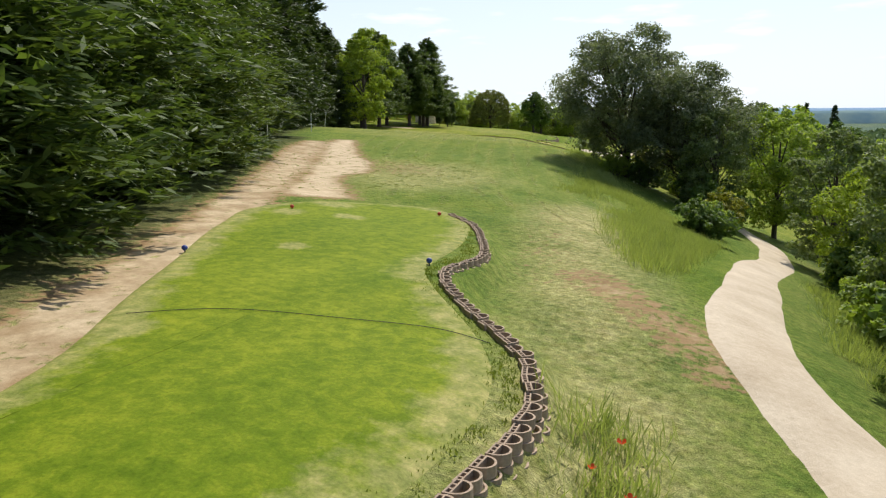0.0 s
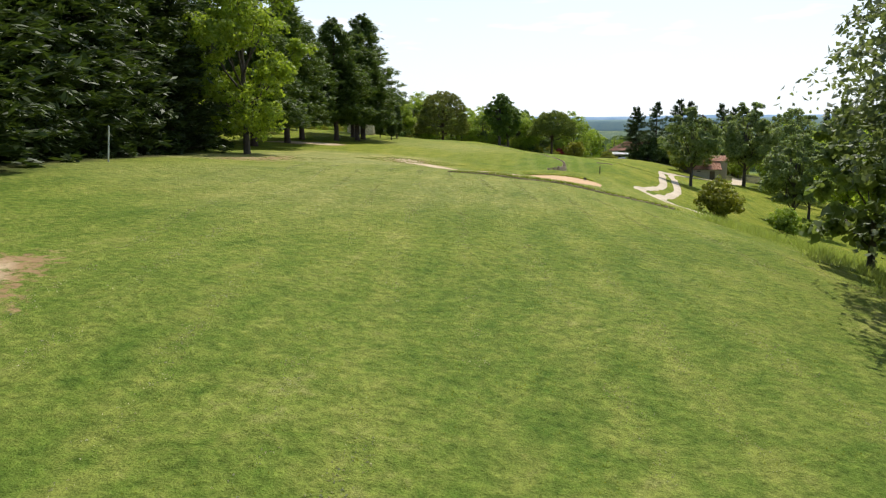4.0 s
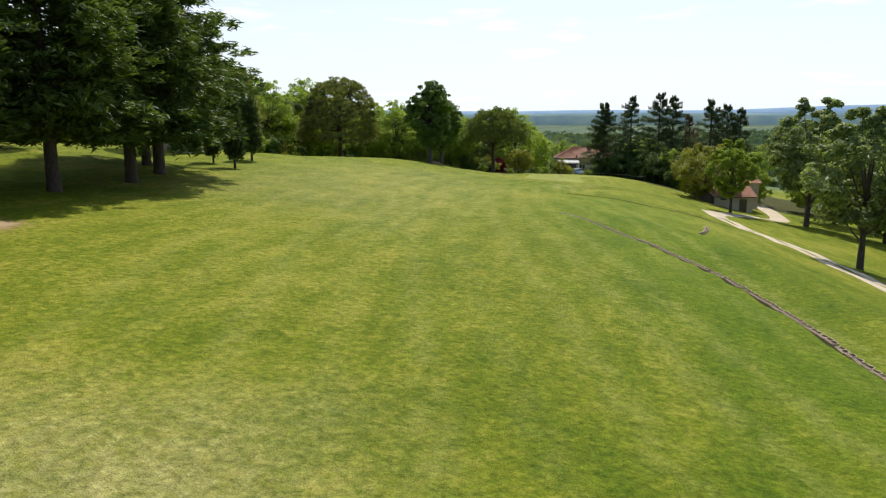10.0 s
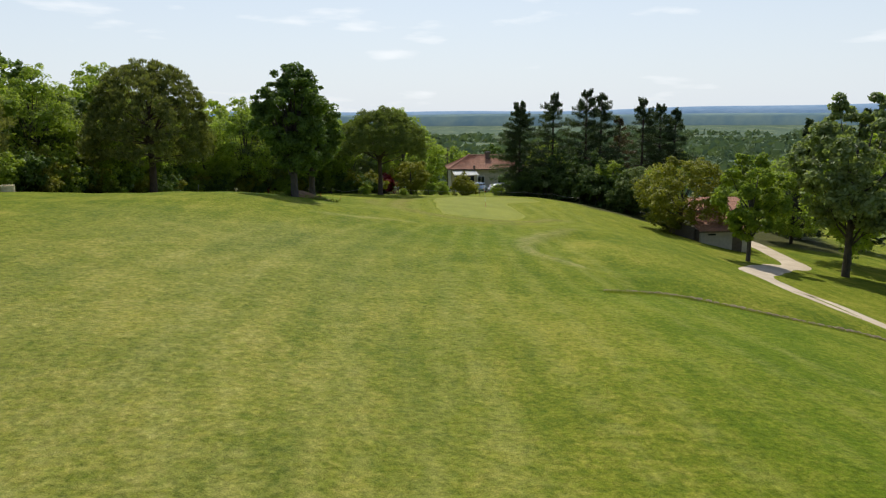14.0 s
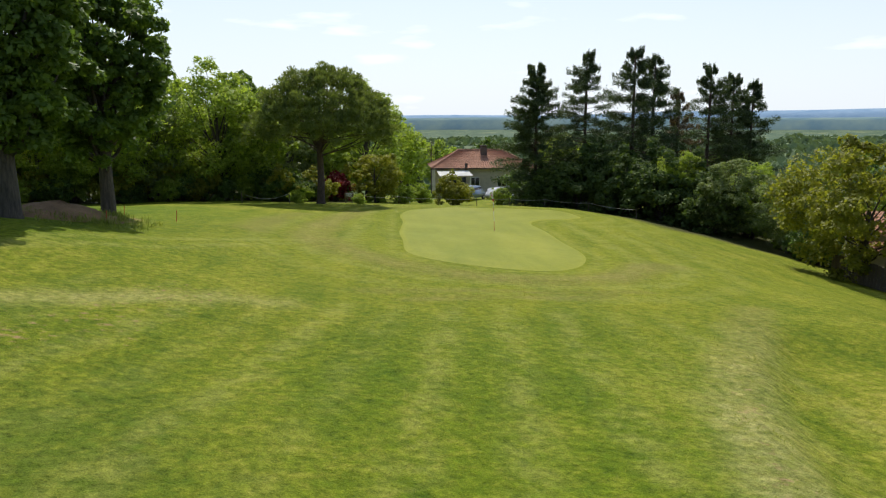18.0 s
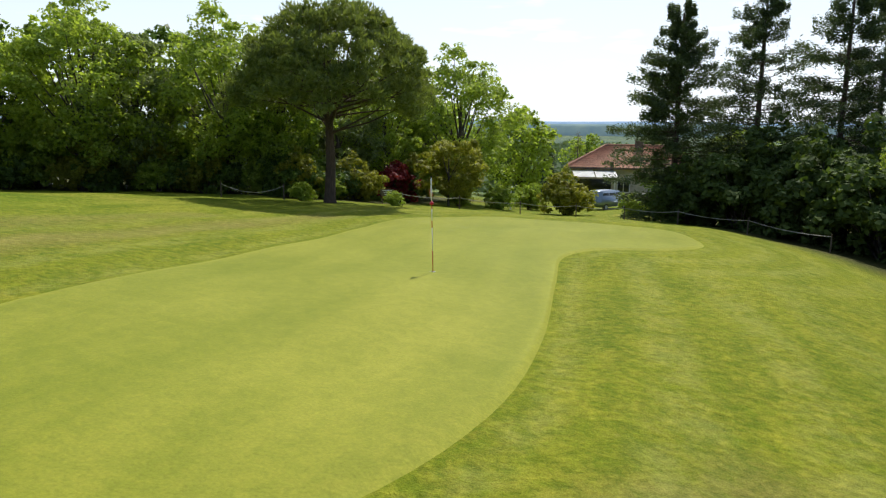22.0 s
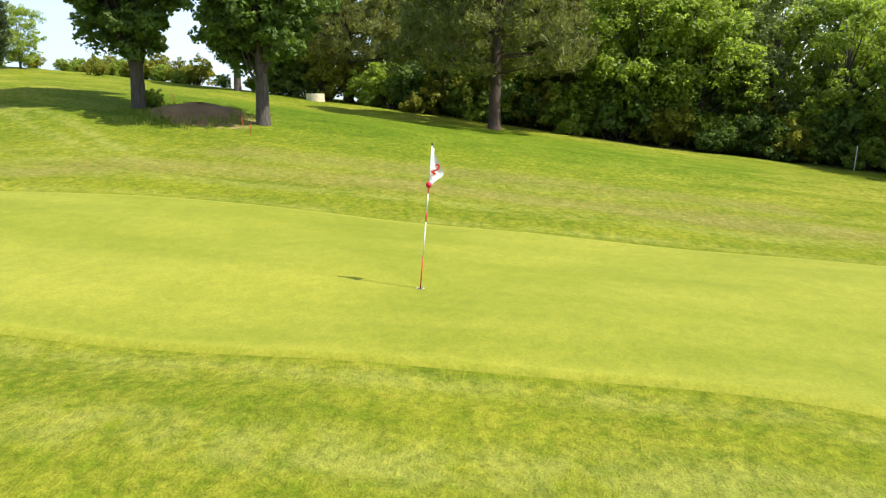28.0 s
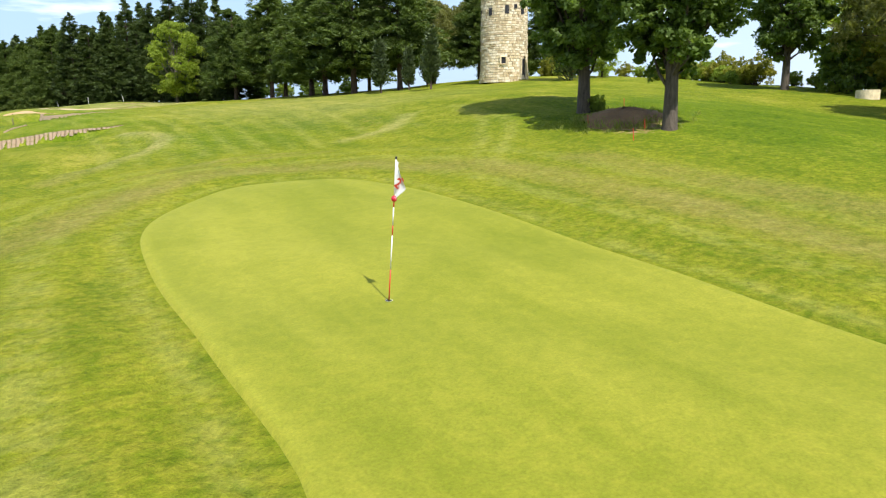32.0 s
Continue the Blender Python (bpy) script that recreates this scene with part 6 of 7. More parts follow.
# ---- block walls ----
def block_model():
    """A half-round planter block: a straight hollow back and a rounded trough."""
    bm = bmesh.new()
    h, t = 0.2, 0.035
    box(bm, 0, 0.0, h / 2, 0.46, t, h, None, 0.006)
    box(bm, 0, 0.10, h / 2, 0.46, t, h, None, 0.006)
    for k in range(4):
        box(bm, -0.2 + 0.1333 * k, 0.05, h / 2, t, 0.066, h - 0.01)
    seg = 9
    for k in range(seg):
        a0, a1 = math.pi * k / seg, math.pi * (k + 1) / seg
        q = []
        for r in (0.225, 0.185):
            for a in (a0, a1):
                q.append((r * math.cos(a), -0.017 - r * 1.05 * math.sin(a)))
        v = [[bm.verts.new((px, py, zz)) for px, py in q] for zz in (0, h)]
        lo, hi = v
        bm.faces.new((lo[0], lo[1], hi[1], hi[0]))
        bm.faces.new((lo[3], lo[2], hi[2], hi[3]))
        bm.faces.new((hi[0], hi[1], hi[3], hi[2]))
    bmesh.ops.recalc_face_normals(bm, faces=bm.faces)
    me = bpy.data.meshes.new("block")
    bm.to_mesh(me)
    bm.free()
    me.materials.append(M_BLOCK)
    return me


BLOCK = block_model()


def block_wall(line, courses, label, every=0.47, top=0.12, taper=None, flip=False, seed=0, scale=1.0):
    """A dry wall of planter blocks along a line; the troughs face outwards."""
    rng = np.random.default_rng(seed)
    root = empty("retaining_wall", pose(line[0][0], line[0][1], at(*line[0])))
    inv = root.matrix_basis.inverted()
    fine = rounded(line, 40, False)
    run, need = 0.0, 0.0
    for (ax, ay), (bx, by) in zip(fine, fine[1:]):
        step = math.hypot(bx - ax, by - ay)
        run += step
        if run < need:
            continue
        need += every * scale
        ang = math.degrees(math.atan2(by - ay, bx - ax)) + (180 if flip else 0)
        s = run
        z0 = at(ax - 0.2 * (by - ay) / (step + 1e-9) * (-1 if flip else 1), ay + 0.2 * (bx - ax) / (step + 1e-9) * (-1 if flip else 1))
        n = courses if taper is None else max(1, int(round(taper(s))))
        for c in range(n):
            nx, ny = (by - ay) / (step + 1e-9), -(bx - ax) / (step + 1e-9)
            o = 0.07 * scale * c * (-1 if flip else 1)
            ob = new("block", BLOCK)
            ob.parent = root
            ob.matrix_local = inv @ pose(ax + nx * o + rng.uniform(-0.02, 0.02), ay + ny * o + rng.uniform(-0.02, 0.02), z0 + top - 0.2 * scale * (1 + c) + rng.uniform(-0.015, 0.015), rng.uniform(-2, 2), rng.uniform(-2, 2), ang + rng.uniform(-4, 4)) @ Matrix.Scale(scale, 4)
    return tagged(root, label, "retaining wall")


block_wall([(x - 0.12, y) for x, y in TEE_WALL], 3, "curving wall of brown concrete planter blocks along the tee", top=0.05, seed=1, scale=0.54)
block_wall(FAIR_WALL[1:], 4, "low wall of brown planter blocks that steps down the fairway", top=-0.005, seed=2, scale=0.55, taper=lambda s: 6 - 0.2 * s)
block_wall([(3.65, -92.3), (3.72, -91.75)], 2, "exposed end of a brown planter block wall", top=0.11, seed=5, scale=0.55)
block_wall([(3.82, -90.6), (3.86, -90.05)], 2, "exposed end of a brown planter block wall", top=0.12, seed=6, scale=0.55)
block_wall([(3.95, -88.6), (3.93, -88.05)], 2, "exposed end of a brown planter block wall", top=0.12, seed=7, scale=0.55)
block_wall([(1.2, -111.5), (2.6, -112.5), (4.2, -113.5), (6.0, -114.7), (8.0, -115.4), (9.8, -115.8), (12.0, -115.9)], 1, "overgrown low wall of brown planter blocks", top=0.06, seed=3, scale=0.55)
block_wall(TERRACE[1:], 6, "low terrace wall of sandy planter blocks before the green", top=0.02, seed=8, scale=0.6, taper=lambda s: min(6.0, 10.5 - s))
block_wall([(5.3, -61.6), (5.9, -59.8), (6.4, -57.8), (6.7, -56.2)], 3, "short stepped stack of dark planter blocks", top=0.03, seed=4, scale=0.6)


# ---- markers, stakes, fences ----
def tee_marker(x, y, mat, colour):
    root = empty("tee_marker", pose(x, y, at(x, y)))
    bm = bmesh.new()
    bmesh.ops.create_uvsphere(bm, u_segments=14, v_segments=9, radius=0.058, matrix=Matrix.Translation((0, 0, 0.10)) @ Matrix.Diagonal((1, 1, 0.9, 1)))
    part("ball", bm, mat, root, "", True)
    bm = bmesh.new()
    cone(bm, 0.012, 0.012, 0.09, Matrix.Translation((0, 0, -0.02)), 8)
    part("spike", bm, M_BLACK, root)
    tagged(root, colour + " plastic ball tee marker on the turf", "tee marker", group="tee markers")


tee_marker(20.3, -170.4, M_BLUE, "blue")
tee_marker(15.9, -171.9, M_BLUE, "blue")
tee_marker(14.3, -165.7, M_REDP, "red")
tee_marker(17.75, -163.3, M_REDP, "red")


def stake(x, y, h, mat, label, lean=(0, 0), r=0.022, category="stake", group=""):
    root = empty("marker_stake", pose(x, y, at(x, y), lean[0], lean[1], 0))
    bm = bmesh.new()
    cone(bm, r, r * 0.9, h - 0.04, Matrix.Translation((0, 0, -0.1)), 8)
    part("shaft", bm, mat, root)
    bm = bmesh.new()
    cone(bm, r * 1.15, r * 0.6, 0.06, Matrix.Translation((0, 0, h - 0.15)), 8)
    part("tip", bm, mat, root)
    return tagged(root, label, category, group=group)


for x, y, ln in ((0.7, -147.0, (8, 8)), (-3.8, -134.7, (0, 2)), (-8.6, -124.4, (4, 10)), (-32.2, 17.6, (0, 6))):
    stake(x, y, 1.45, M_WHITE, "white wooden boundary stake before the trees", ln, 0.03, group="white boundary stakes")
for x, y in ((-17.9, -14.2), (-14.6, -9.6), (-13.1, -8.6), (-14.2, -12.2)):
    stake(x, y, 0.5, M_REDP, "short red stake beside bare earth", (0, 4), 0.012, group="red stakes")
stake(6.7, -79.4, 0.8, M_WOODP, "dark wooden distance post in the grass", (0, 0), 0.05)


def rope_fence(pts, h, sag, label):
    root = empty("rope_fence", pose(pts[0][0], pts[0][1], at(*pts[0])))
    inv = root.matrix_basis.inverted()
    tops = []
    for x, y in pts:
        z = at(x, y)
        bm = bmesh.new()
        cone(bm, 0.035, 0.03, h + 0.15, inv @ Matrix.Translation((x, y, z - 0.1)), 8)
        part("post", bm, M_WOODP, root)
        tops.append(Vector((x, y, z + h - 0.08)))
    for a, b in zip(tops, tops[1:]):
        vs, fs = [], []
        line = [inv @ (a.lerp(b, t) - Vector((0, 0, sag * 4 * t * (1 - t)))) for t in np.linspace(0, 1, 11)]
        tube(vs, fs, line, [0.016] * 11, 5)
        raw("rope", vs, fs, M_ROPE, root, smooth=True)
    return tagged(root, label, "rope fence")


rope_fence([(-16.8, 20.6), (-13.2, 20.9)], 0.85, 0.42, "sagging pale rope between low wooden posts")
rope_fence([(-7.6, 25.0), (-4.6, 27.2), (-1.0, 28.4), (2.4, 28.2), (5.2, 27.2), (8.0, 25.4), (11.0, 22.2), (13.6, 18.0)], 0.8, 0.12, "low rope fence on wooden posts behind the green")


def lamp_post(x, y):
    root = empty("garden_lamp", pose(x, y, at(x, y)))
    bm = bmesh.new()
    cone(bm, 0.05, 0.04, 1.7, Matrix.Translation((0, 0, -0.1)), 10)
    part("post", bm, M_WHITE, root)
    bm = bmesh.new()
    cone(bm, 0.09, 0.12, 0.22, Matrix.Translation((0, 0, 1.6)), 10)
    part("lantern", bm, M_GLASS, root)
    bm = bmesh.new()
    cone(bm, 0.15, 0.03, 0.1, Matrix.Translation((0, 0, 1.82)), 10)
    part("cap", bm, M_WHITE, root)
    tagged(root, "white garden lamp post with a lantern", "lamp post")


lamp_post(-3.3, 43.0)


def sign(x, y):
    root = empty("sign", pose(x, y, at(x, y), 0, 0, 20))
    bm = bmesh.new()
    for s in (-0.28, 0.28):
        box(bm, s, 0, 0.35, 0.06, 0.06, 0.9)
    part("post", bm, M_WOODP, root)
    bm = bmesh.new()
    box(bm, 0, -0.05, 0.72, 0.8, 0.04, 0.42, None, 0.01)
    board = part("board", bm, M_WOODP, root, "brown wooden sign board")
    for k in range(3):
        bm = bmesh.new()
        box(bm, 0.02 * k, -0.076, 0.84 - 0.11 * k, 0.56 - 0.1 * k, 0.008, 0.035)
        part("text_bar", bm, M_WHITE, board)
    tagged(root, "small brown wooden sign beside the pine", "sign")


sign(-8.9, 26.2)


def well(x, y):
    root = empty("stone_trough", pose(x, y, at(x, y)))
    bm = bmesh.new()
    seg = 20
    prof = [(0.62, 0.0), (0.62, 0.55), (0.46, 0.55), (0.46, 0.15)]
    rows = [[bm.verts.new((r * math.cos(2 * math.pi * k / seg), r * math.sin(2 * math.pi * k / seg), z - 0.05)) for k in range(seg)] for r, z in prof]
    for a, b in zip(rows, rows[1:]):
        for k in range(seg):
            bm.faces.new((a[k], a[(k + 1) % seg], b[(k + 1) % seg], b[k]))
    bm.faces.new(rows[-1])
    part("ring", bm, M_STONE, root)
    tagged(root, "low round pale stone well ring", "well")


well(-36.6, -14.7)


# the raw earth hollow between the two slope trees
def earth_mound(x, y):
    rng = np.random.default_rng(4)
    vs, fs, seg, rings = [], [], 22, 6
    for k in range(rings + 1):
        for i in range(seg):
            a = 2 * math.pi * i / seg
            r = k / rings * (1 + 0.16 * math.sin(3 * a) + 0.08 * math.sin(7 * a + 1))
            px, py = x + 2.0 * r * math.cos(a) * 0.9, y + 1.9 * r * math.sin(a)
            z = at(px, py) + 0.42 * max(0, 1 - r) ** 0.7 + rng.uniform(-0.05, 0.05) * (k < rings) - (0.06 if k == rings else 0)
            vs.append((px, py, z))
    for k in range(rings):
        for i in range(seg):
            j = (i + 1) % seg
            fs.append((k * seg + i, (k + 1) * seg + i, (k + 1) * seg + j, k * seg + j))
    tagged(raw("earth_mound", vs, fs, M_EARTH, smooth=True), "low mound of bare brown earth between trees", "earth mound")


earth_mound(-15.7, -11.9)


def blade_field(name, centres, per, spread, tall, wide, mat, seed, label, category="grass"):
    """Grass blades in tufts round the given centres."""
    rng = np.random.default_rng(seed)
    c = np.repeat(np.asarray(centres, float), per, axis=0)
    n = len(c)
    c = c + rng.normal(0, spread, (n, 2))
    h = tall * rng.uniform(0.45, 1.25, (n, 1))
    lean = rng.normal(0, 0.42, (n, 2))
    d = unit(np.concatenate([lean, np.ones((n, 1))], 1))
    base = np.concatenate([c, land(c[:, 0], c[:, 1])[:, None]], 1)
    u = d * h / 2
    a = rng.uniform(0, 2 * math.pi, n)
    v = np.stack([np.cos(a), np.sin(a), 0 * a], 1) * wide * rng.uniform(0.6, 1.4, (n, 1))
    tagged(leaves(name, base + u - np.array([0, 0, 0.01]), u, v, mat, None, bend=0.3), label, category, kind="stuff")


def along(line, count, half, seed):
    rng = np.random.default_rng(seed)
    f = rounded(line, 20, False)
    i = rng.integers(0, len(f) - 1, count)
    t = rng.uniform(0, 1, count)
    p = np.array([[f[k][0] + (f[k + 1][0] - f[k][0]) * s, f[k][1] + (f[k + 1][1] - f[k][1]) * s] for k, s in zip(i, t)])
    return p + rng.normal(0, half, (count, 2))


rng = np.random.default_rng(15)
route = along([(16.0, -160.0), (12.0, -146.0), (6.0, -128.0), (1.0, -110.0), (-3.0, -92.0), (-7.0, -72.0), (-7.0, -50.0), (-4.0, -26.0), (0.0, -17.0)], 5200, 4.2, 16)
route = route[~(inside(BUNKER, route[:, 0], route[:, 1]) | inside(GREEN, route[:, 0], route[:, 1]) | inside(TEE, route[:, 0], route[:, 1]) | (poly_dist(SANDPATH, route[:, 0], route[:, 1]) < 0.8))]
blade_field("grass_tufts", route, 9, 0.10, 0.034, 0.007, M_BLADE, 17, "short tufts of grass on the fairway")
bank = np.concatenate([along([(22.6, -151.0), (23.6, -156.0), (24.4, -161.0), (24.9, -165.0)], 1200, 0.8, 18), along([(19.2, -148.0), (18.8, -140.0), (17.4, -132.0), (16.0, -124.0), (13.8, -117.5)], 620, 0.75, 19),
                       along([(24.3, -181.0), (24.6, -177.5), (24.3, -174.8)], 90, 0.26, 21),
                       along([(28.6, -172.0), (28.6, -164.0), (28.8, -156.0)], 260, 0.7, 22)])
bank = np.concatenate([bank, along([(18.4, -138.5), (20.0, -142.0), (21.6, -145.0), (23.2, -148.4), (24.4, -153.0)], 900, 0.55, 26), along([(24.9, -154.0), (25.3, -160.0), (25.4, -166.0)], 500, 0.5, 27)])
bank = bank[poly_dist(rounded(LANE, 6, False), bank[:, 0], bank[:, 1]) > 1.7]
blade_field("tall_grass", bank, 22, 0.17, 0.36, 0.008, M_TALL, 23, "tall seeding grass on the rough bank")
rng = np.random.default_rng(31)
rows = []
for k in range(-5, 8):
    o = rng.uniform(-0.4, 0.4)
    row = along([(17.0 + k * 1.25 + o, -160.0), (11.5 + k * 1.25 + o, -146.0), (6.0 + k * 1.35, -128.0), (1.5 + k * 1.45, -113.0)], 620, 0.07, 40 + k)
    rows.append(row[np.sin(row[:, 1] * 0.9 + k * 2.1) + np.sin(row[:, 1] * 0.37 + k) + rng.normal(0, 0.5, len(row)) > 0.1])
rows = np.concatenate(rows)
rows = rows[~(inside(TEE, rows[:, 0], rows[:, 1]) | (poly_dist([(12.0, -163.0), (6.0, -153.0), (3.0, -144.5)], rows[:, 0], rows[:, 1]) < 3.6))]
blade_field("grass_clippings", rows, 7, 0.06, 0.026, 0.012, M_CLIP, 41, "dry grey clippings left in mower rows")
lipline = rounded([(-0.3, -98.1), (0.3, -97.85), (1.4, -98.1), (2.9, -98.95), (4.6, -100.15), (6.2, -101.05), (7.5, -102.0)], 8, False)
rng = np.random.default_rng(33)
vs, fs = [], []
for x, y in lipline:
    z, j = at(x + 0.1, y - 0.35), rng.uniform(-0.05, 0.05)
    vs += [(x - 0.05, y - 0.34 + j, z - 0.04), (x, y - 0.22 + j, z + 0.03), (x + 0.02, y - 0.12 + j, z + 0.075 + j * 0.3), (x + 0.1, y + 0.25, at(x + 0.1, y + 0.25) - 0.03)]
for i in range(len(lipline) - 1):
    for k in range(3):
        fs.append((i * 4 + k, i * 4 + 4 + k, i * 4 + 5 + k, i * 4 + 1 + k))
tagged(raw("bunker_face", vs, fs, M_EARTH, smooth=True), "raw brown earth face of the bunker", "earth bank", kind="structure")
terrace_grass = along(TERRACE, 420, 0.14, 28)
blade_field("terrace_grass", terrace_grass + np.array([0, -0.25]), 12, 0.08, 0.09, 0.008, M_BLADE, 46, "ragged grass along the terrace edge")
lip = along([(-0.3, -98.0), (1.4, -98.2), (2.9, -99.0), (4.6, -100.2), (6.2, -101.1), (7.5, -102.1)], 900, 0.10, 24)
wall_grass = along([(1.4, -111.2), (4.0, -113.0), (8.0, -115.0), (12.0, -115.6)], 420, 0.16, 20)
blade_field("wall_edge_grass", wall_grass, 12, 0.08, 0.14, 0.009, M_BLADE, 45, "rough dark grass along the sunken wall")
blade_field("bunker_edge_grass", lip, 12, 0.06, 0.13, 0.010, M_BLADE, 25, "ragged grass overhanging the bunker edge")


fringe_line = [(x - 0.42, y) for x, y in TEE_WALL]
blade_field("wall_weeds", along(fringe_line, 220, 0.12, 64), 14, 0.06, 0.06, 0.008, M_WEED, 65, "yellow-green weeds along the tee wall")
# green tufts left standing on the bare patches
rng = np.random.default_rng(61)
worn = []
for x0, x1, y0, y1, n in ((-8.6, -2.6, -101.6, -93.6, 520), (4.0, 14.0, -162.0, -143.0, 420), (-11.0, -6.5, -117.0, -106.0, 160)):
    worn.append(np.stack([rng.uniform(x0, x1, n), rng.uniform(y0, y1, n)], 1))
worn = np.concatenate(worn)
worn = worn[poly_dist(SANDPATH, worn[:, 0], worn[:, 1]) > 0.7]
blade_field("weed_tufts", worn, 18, 0.055, 0.045, 0.008, M_WEED, 62, "small green tufts standing on bare soil")
mound = np.array([-15.7, -11.9]) + rng.normal(0, 1.0, (260, 2))
blade_field("mound_grass", mound, 16, 0.10, 0.26, 0.012, M_WEED, 63, "rough grass over the earth mound")


def poppy(x, y, s):
    root = empty("poppy", pose(x, y, at(x, y), 0, 0, x * 700) @ Matrix.Diagonal((s, s, s, 1)))
    bm = bmesh.new()
    cone(bm, 0.006, 0.004, 0.5, None, 6)
    part("stem", bm, M_TALL, root)
    for k in range(4):
        bm = bmesh.new()
        m = Matrix.Rotation(k * math.pi / 2, 4, "Z")
        rows = [(0.005, 0.0, 0.48), (0.03, 0.035, 0.50), (0.042, 0.065, 0.53), (0.02, 0.085, 0.555)]
        vv = [[bm.verts.new(m @ Vector((sx * w, d, z))) for sx in (-1, 0, 1)] for w, d, z in rows]
        for a, b in zip(vv, vv[1:]):
            for i in (0, 1):
                bm.faces.new((a[i], a[i + 1], b[i + 1], b[i]))
        part("petal", bm, M_POPPY, root)
    tagged(root, "orange-red poppy among grass below the wall", "poppy", group="poppies")


for k, (x, y) in enumerate([(24.55, -177.6), (24.4, -177.1), (24.7, -176.6), (24.3, -176.2), (24.75, -177.9), (24.5, -175.6), (24.1, -177.9)]):
    poppy(x, y, 0.5 + 0.06 * (k % 3))


# an eroded step in the bunker sand, built as a crooked dark tube
vs, fs = [], []
branch = rounded([(1.95, -100.75), (2.55, -101.3), (3.1, -101.75), (3.7, -102.15), (4.6, -102.6), (5.2, -102.5)], 5, False)
rng = np.random.default_rng(71)
tube(vs, fs, [(x, y + rng.uniform(-0.04, 0.04), at(x, y) + 0.045 + rng.uniform(0, 0.02)) for x, y in branch], list(np.linspace(0.022, 0.008, len(branch))), 6)
tagged(raw("fallen_branch", vs, fs, M_BARK, smooth=True), "crooked dark tube standing for an eroded step in the bunker sand", "branch")


def bunker_rake(x, y, turn):
    """A rake that lies on the sand."""
    root = empty("bunker_rake", pose(x, y, at(x, y) + 0.055, 0, 0, turn))
    bm = bmesh.new()
    cone(bm, 0.014, 0.014, 1.5, Matrix.Rotation(math.pi / 2, 4, "Y"), 8)
    part("handle", bm, M_WOODP, root, "grey wooden handle")
    bm = bmesh.new()
    box(bm, 0, 0, 0.03, 0.04, 0.62, 0.04, None, 0.008)
    head = part("head", bm, M_BLACK, root)
    for k in range(13):
        bm = bmesh.new()
        cone(bm, 0.008, 0.004, 0.09, Matrix.Translation((0, -0.29 + 0.048 * k, 0.05)), 6)
        part("tine", bm, M_BLACK, head)
    tagged(root, "wooden bunker rake lying tines up on sand", "rake")


bunker_rake(7.3, -102.9, 200)


# a thin shadow line across the tee, built as a dark tube
vs, fs = [], []
hose = rounded([(18.2, -175.7), (19.2, -175.0), (20.7, -174.5), (21.9, -174.15), (22.7, -174.3)], 8, False)
tube(vs, fs, [(x, y, at(x, y) + 0.045) for x, y in hose], [0.005] * len(hose), 6)
tagged(raw("hose", vs, fs, M_BLACK, smooth=True), "thin dark tube standing for a shadow line across the tee", "hose")


# ---- house, shed and cars ----
def tiled_slope(name, a, b, c, d, parent, rows, cols, label=""):
    """Clay tiles on the slope a-b (eave) to d-c (ridge): rounded channels running down it."""
    a, b, c, d = (Vector(p) for p in (a, b, c, d))
    nrm = (b - a).cross(d - a).normalized()
    if nrm.z < 0:
        nrm = -nrm
    vs, fs = [], []
    across = cols * 4
    for r in range(rows + 1):
        for lip in (0, 1):
            t = min(1.0, r / rows + (0.0 if lip == 0 else 0.001))
            lift = 0.05 if lip == 0 else 0.0
            for k in range(across + 1):
                u = k / across
                p = a.lerp(b, u).lerp(d.lerp(c, u), t)
                vs.append(tuple(p + nrm * (0.035 + 0.05 * math.sin(2 * math.pi * u * cols) + (0.03 if lip else 0))))
    n = across + 1
    for r in range(2 * rows + 1):
        for k in range(across):
            fs.append((r * n + k, r * n + k + 1, (r + 1) * n + k + 1, (r + 1) * n + k))
    return raw(name, vs, fs, M_TILE, parent, label, smooth=False)


def window(parent, x, y, z, w, h, side=-1):
    bm = bmesh.new()
    box(bm, x, y + side * 0.01, z, w, 0.06, h)
    g = part("pane", bm, M_GLASS, parent)
    bm = bmesh.new()
    for s in (-1, 1):
        box(bm, x + s * w / 2, y + side * 0.04, z, 0.07, 0.07, h + 0.07)
        box(bm, x, y + side * 0.04, z + s * h / 2, w, 0.07, 0.07)
    box(bm, x, y + side * 0.04, z, 0.05, 0.06, h)
    part("window_frame", bm, M_WHITE, parent)
    bm = bmesh.new()
    box(bm, x, y + side * 0.09, z - h / 2 - 0.06, w + 0.2, 0.18, 0.06)
    part("window_sill", bm, M_PLASTER, parent)


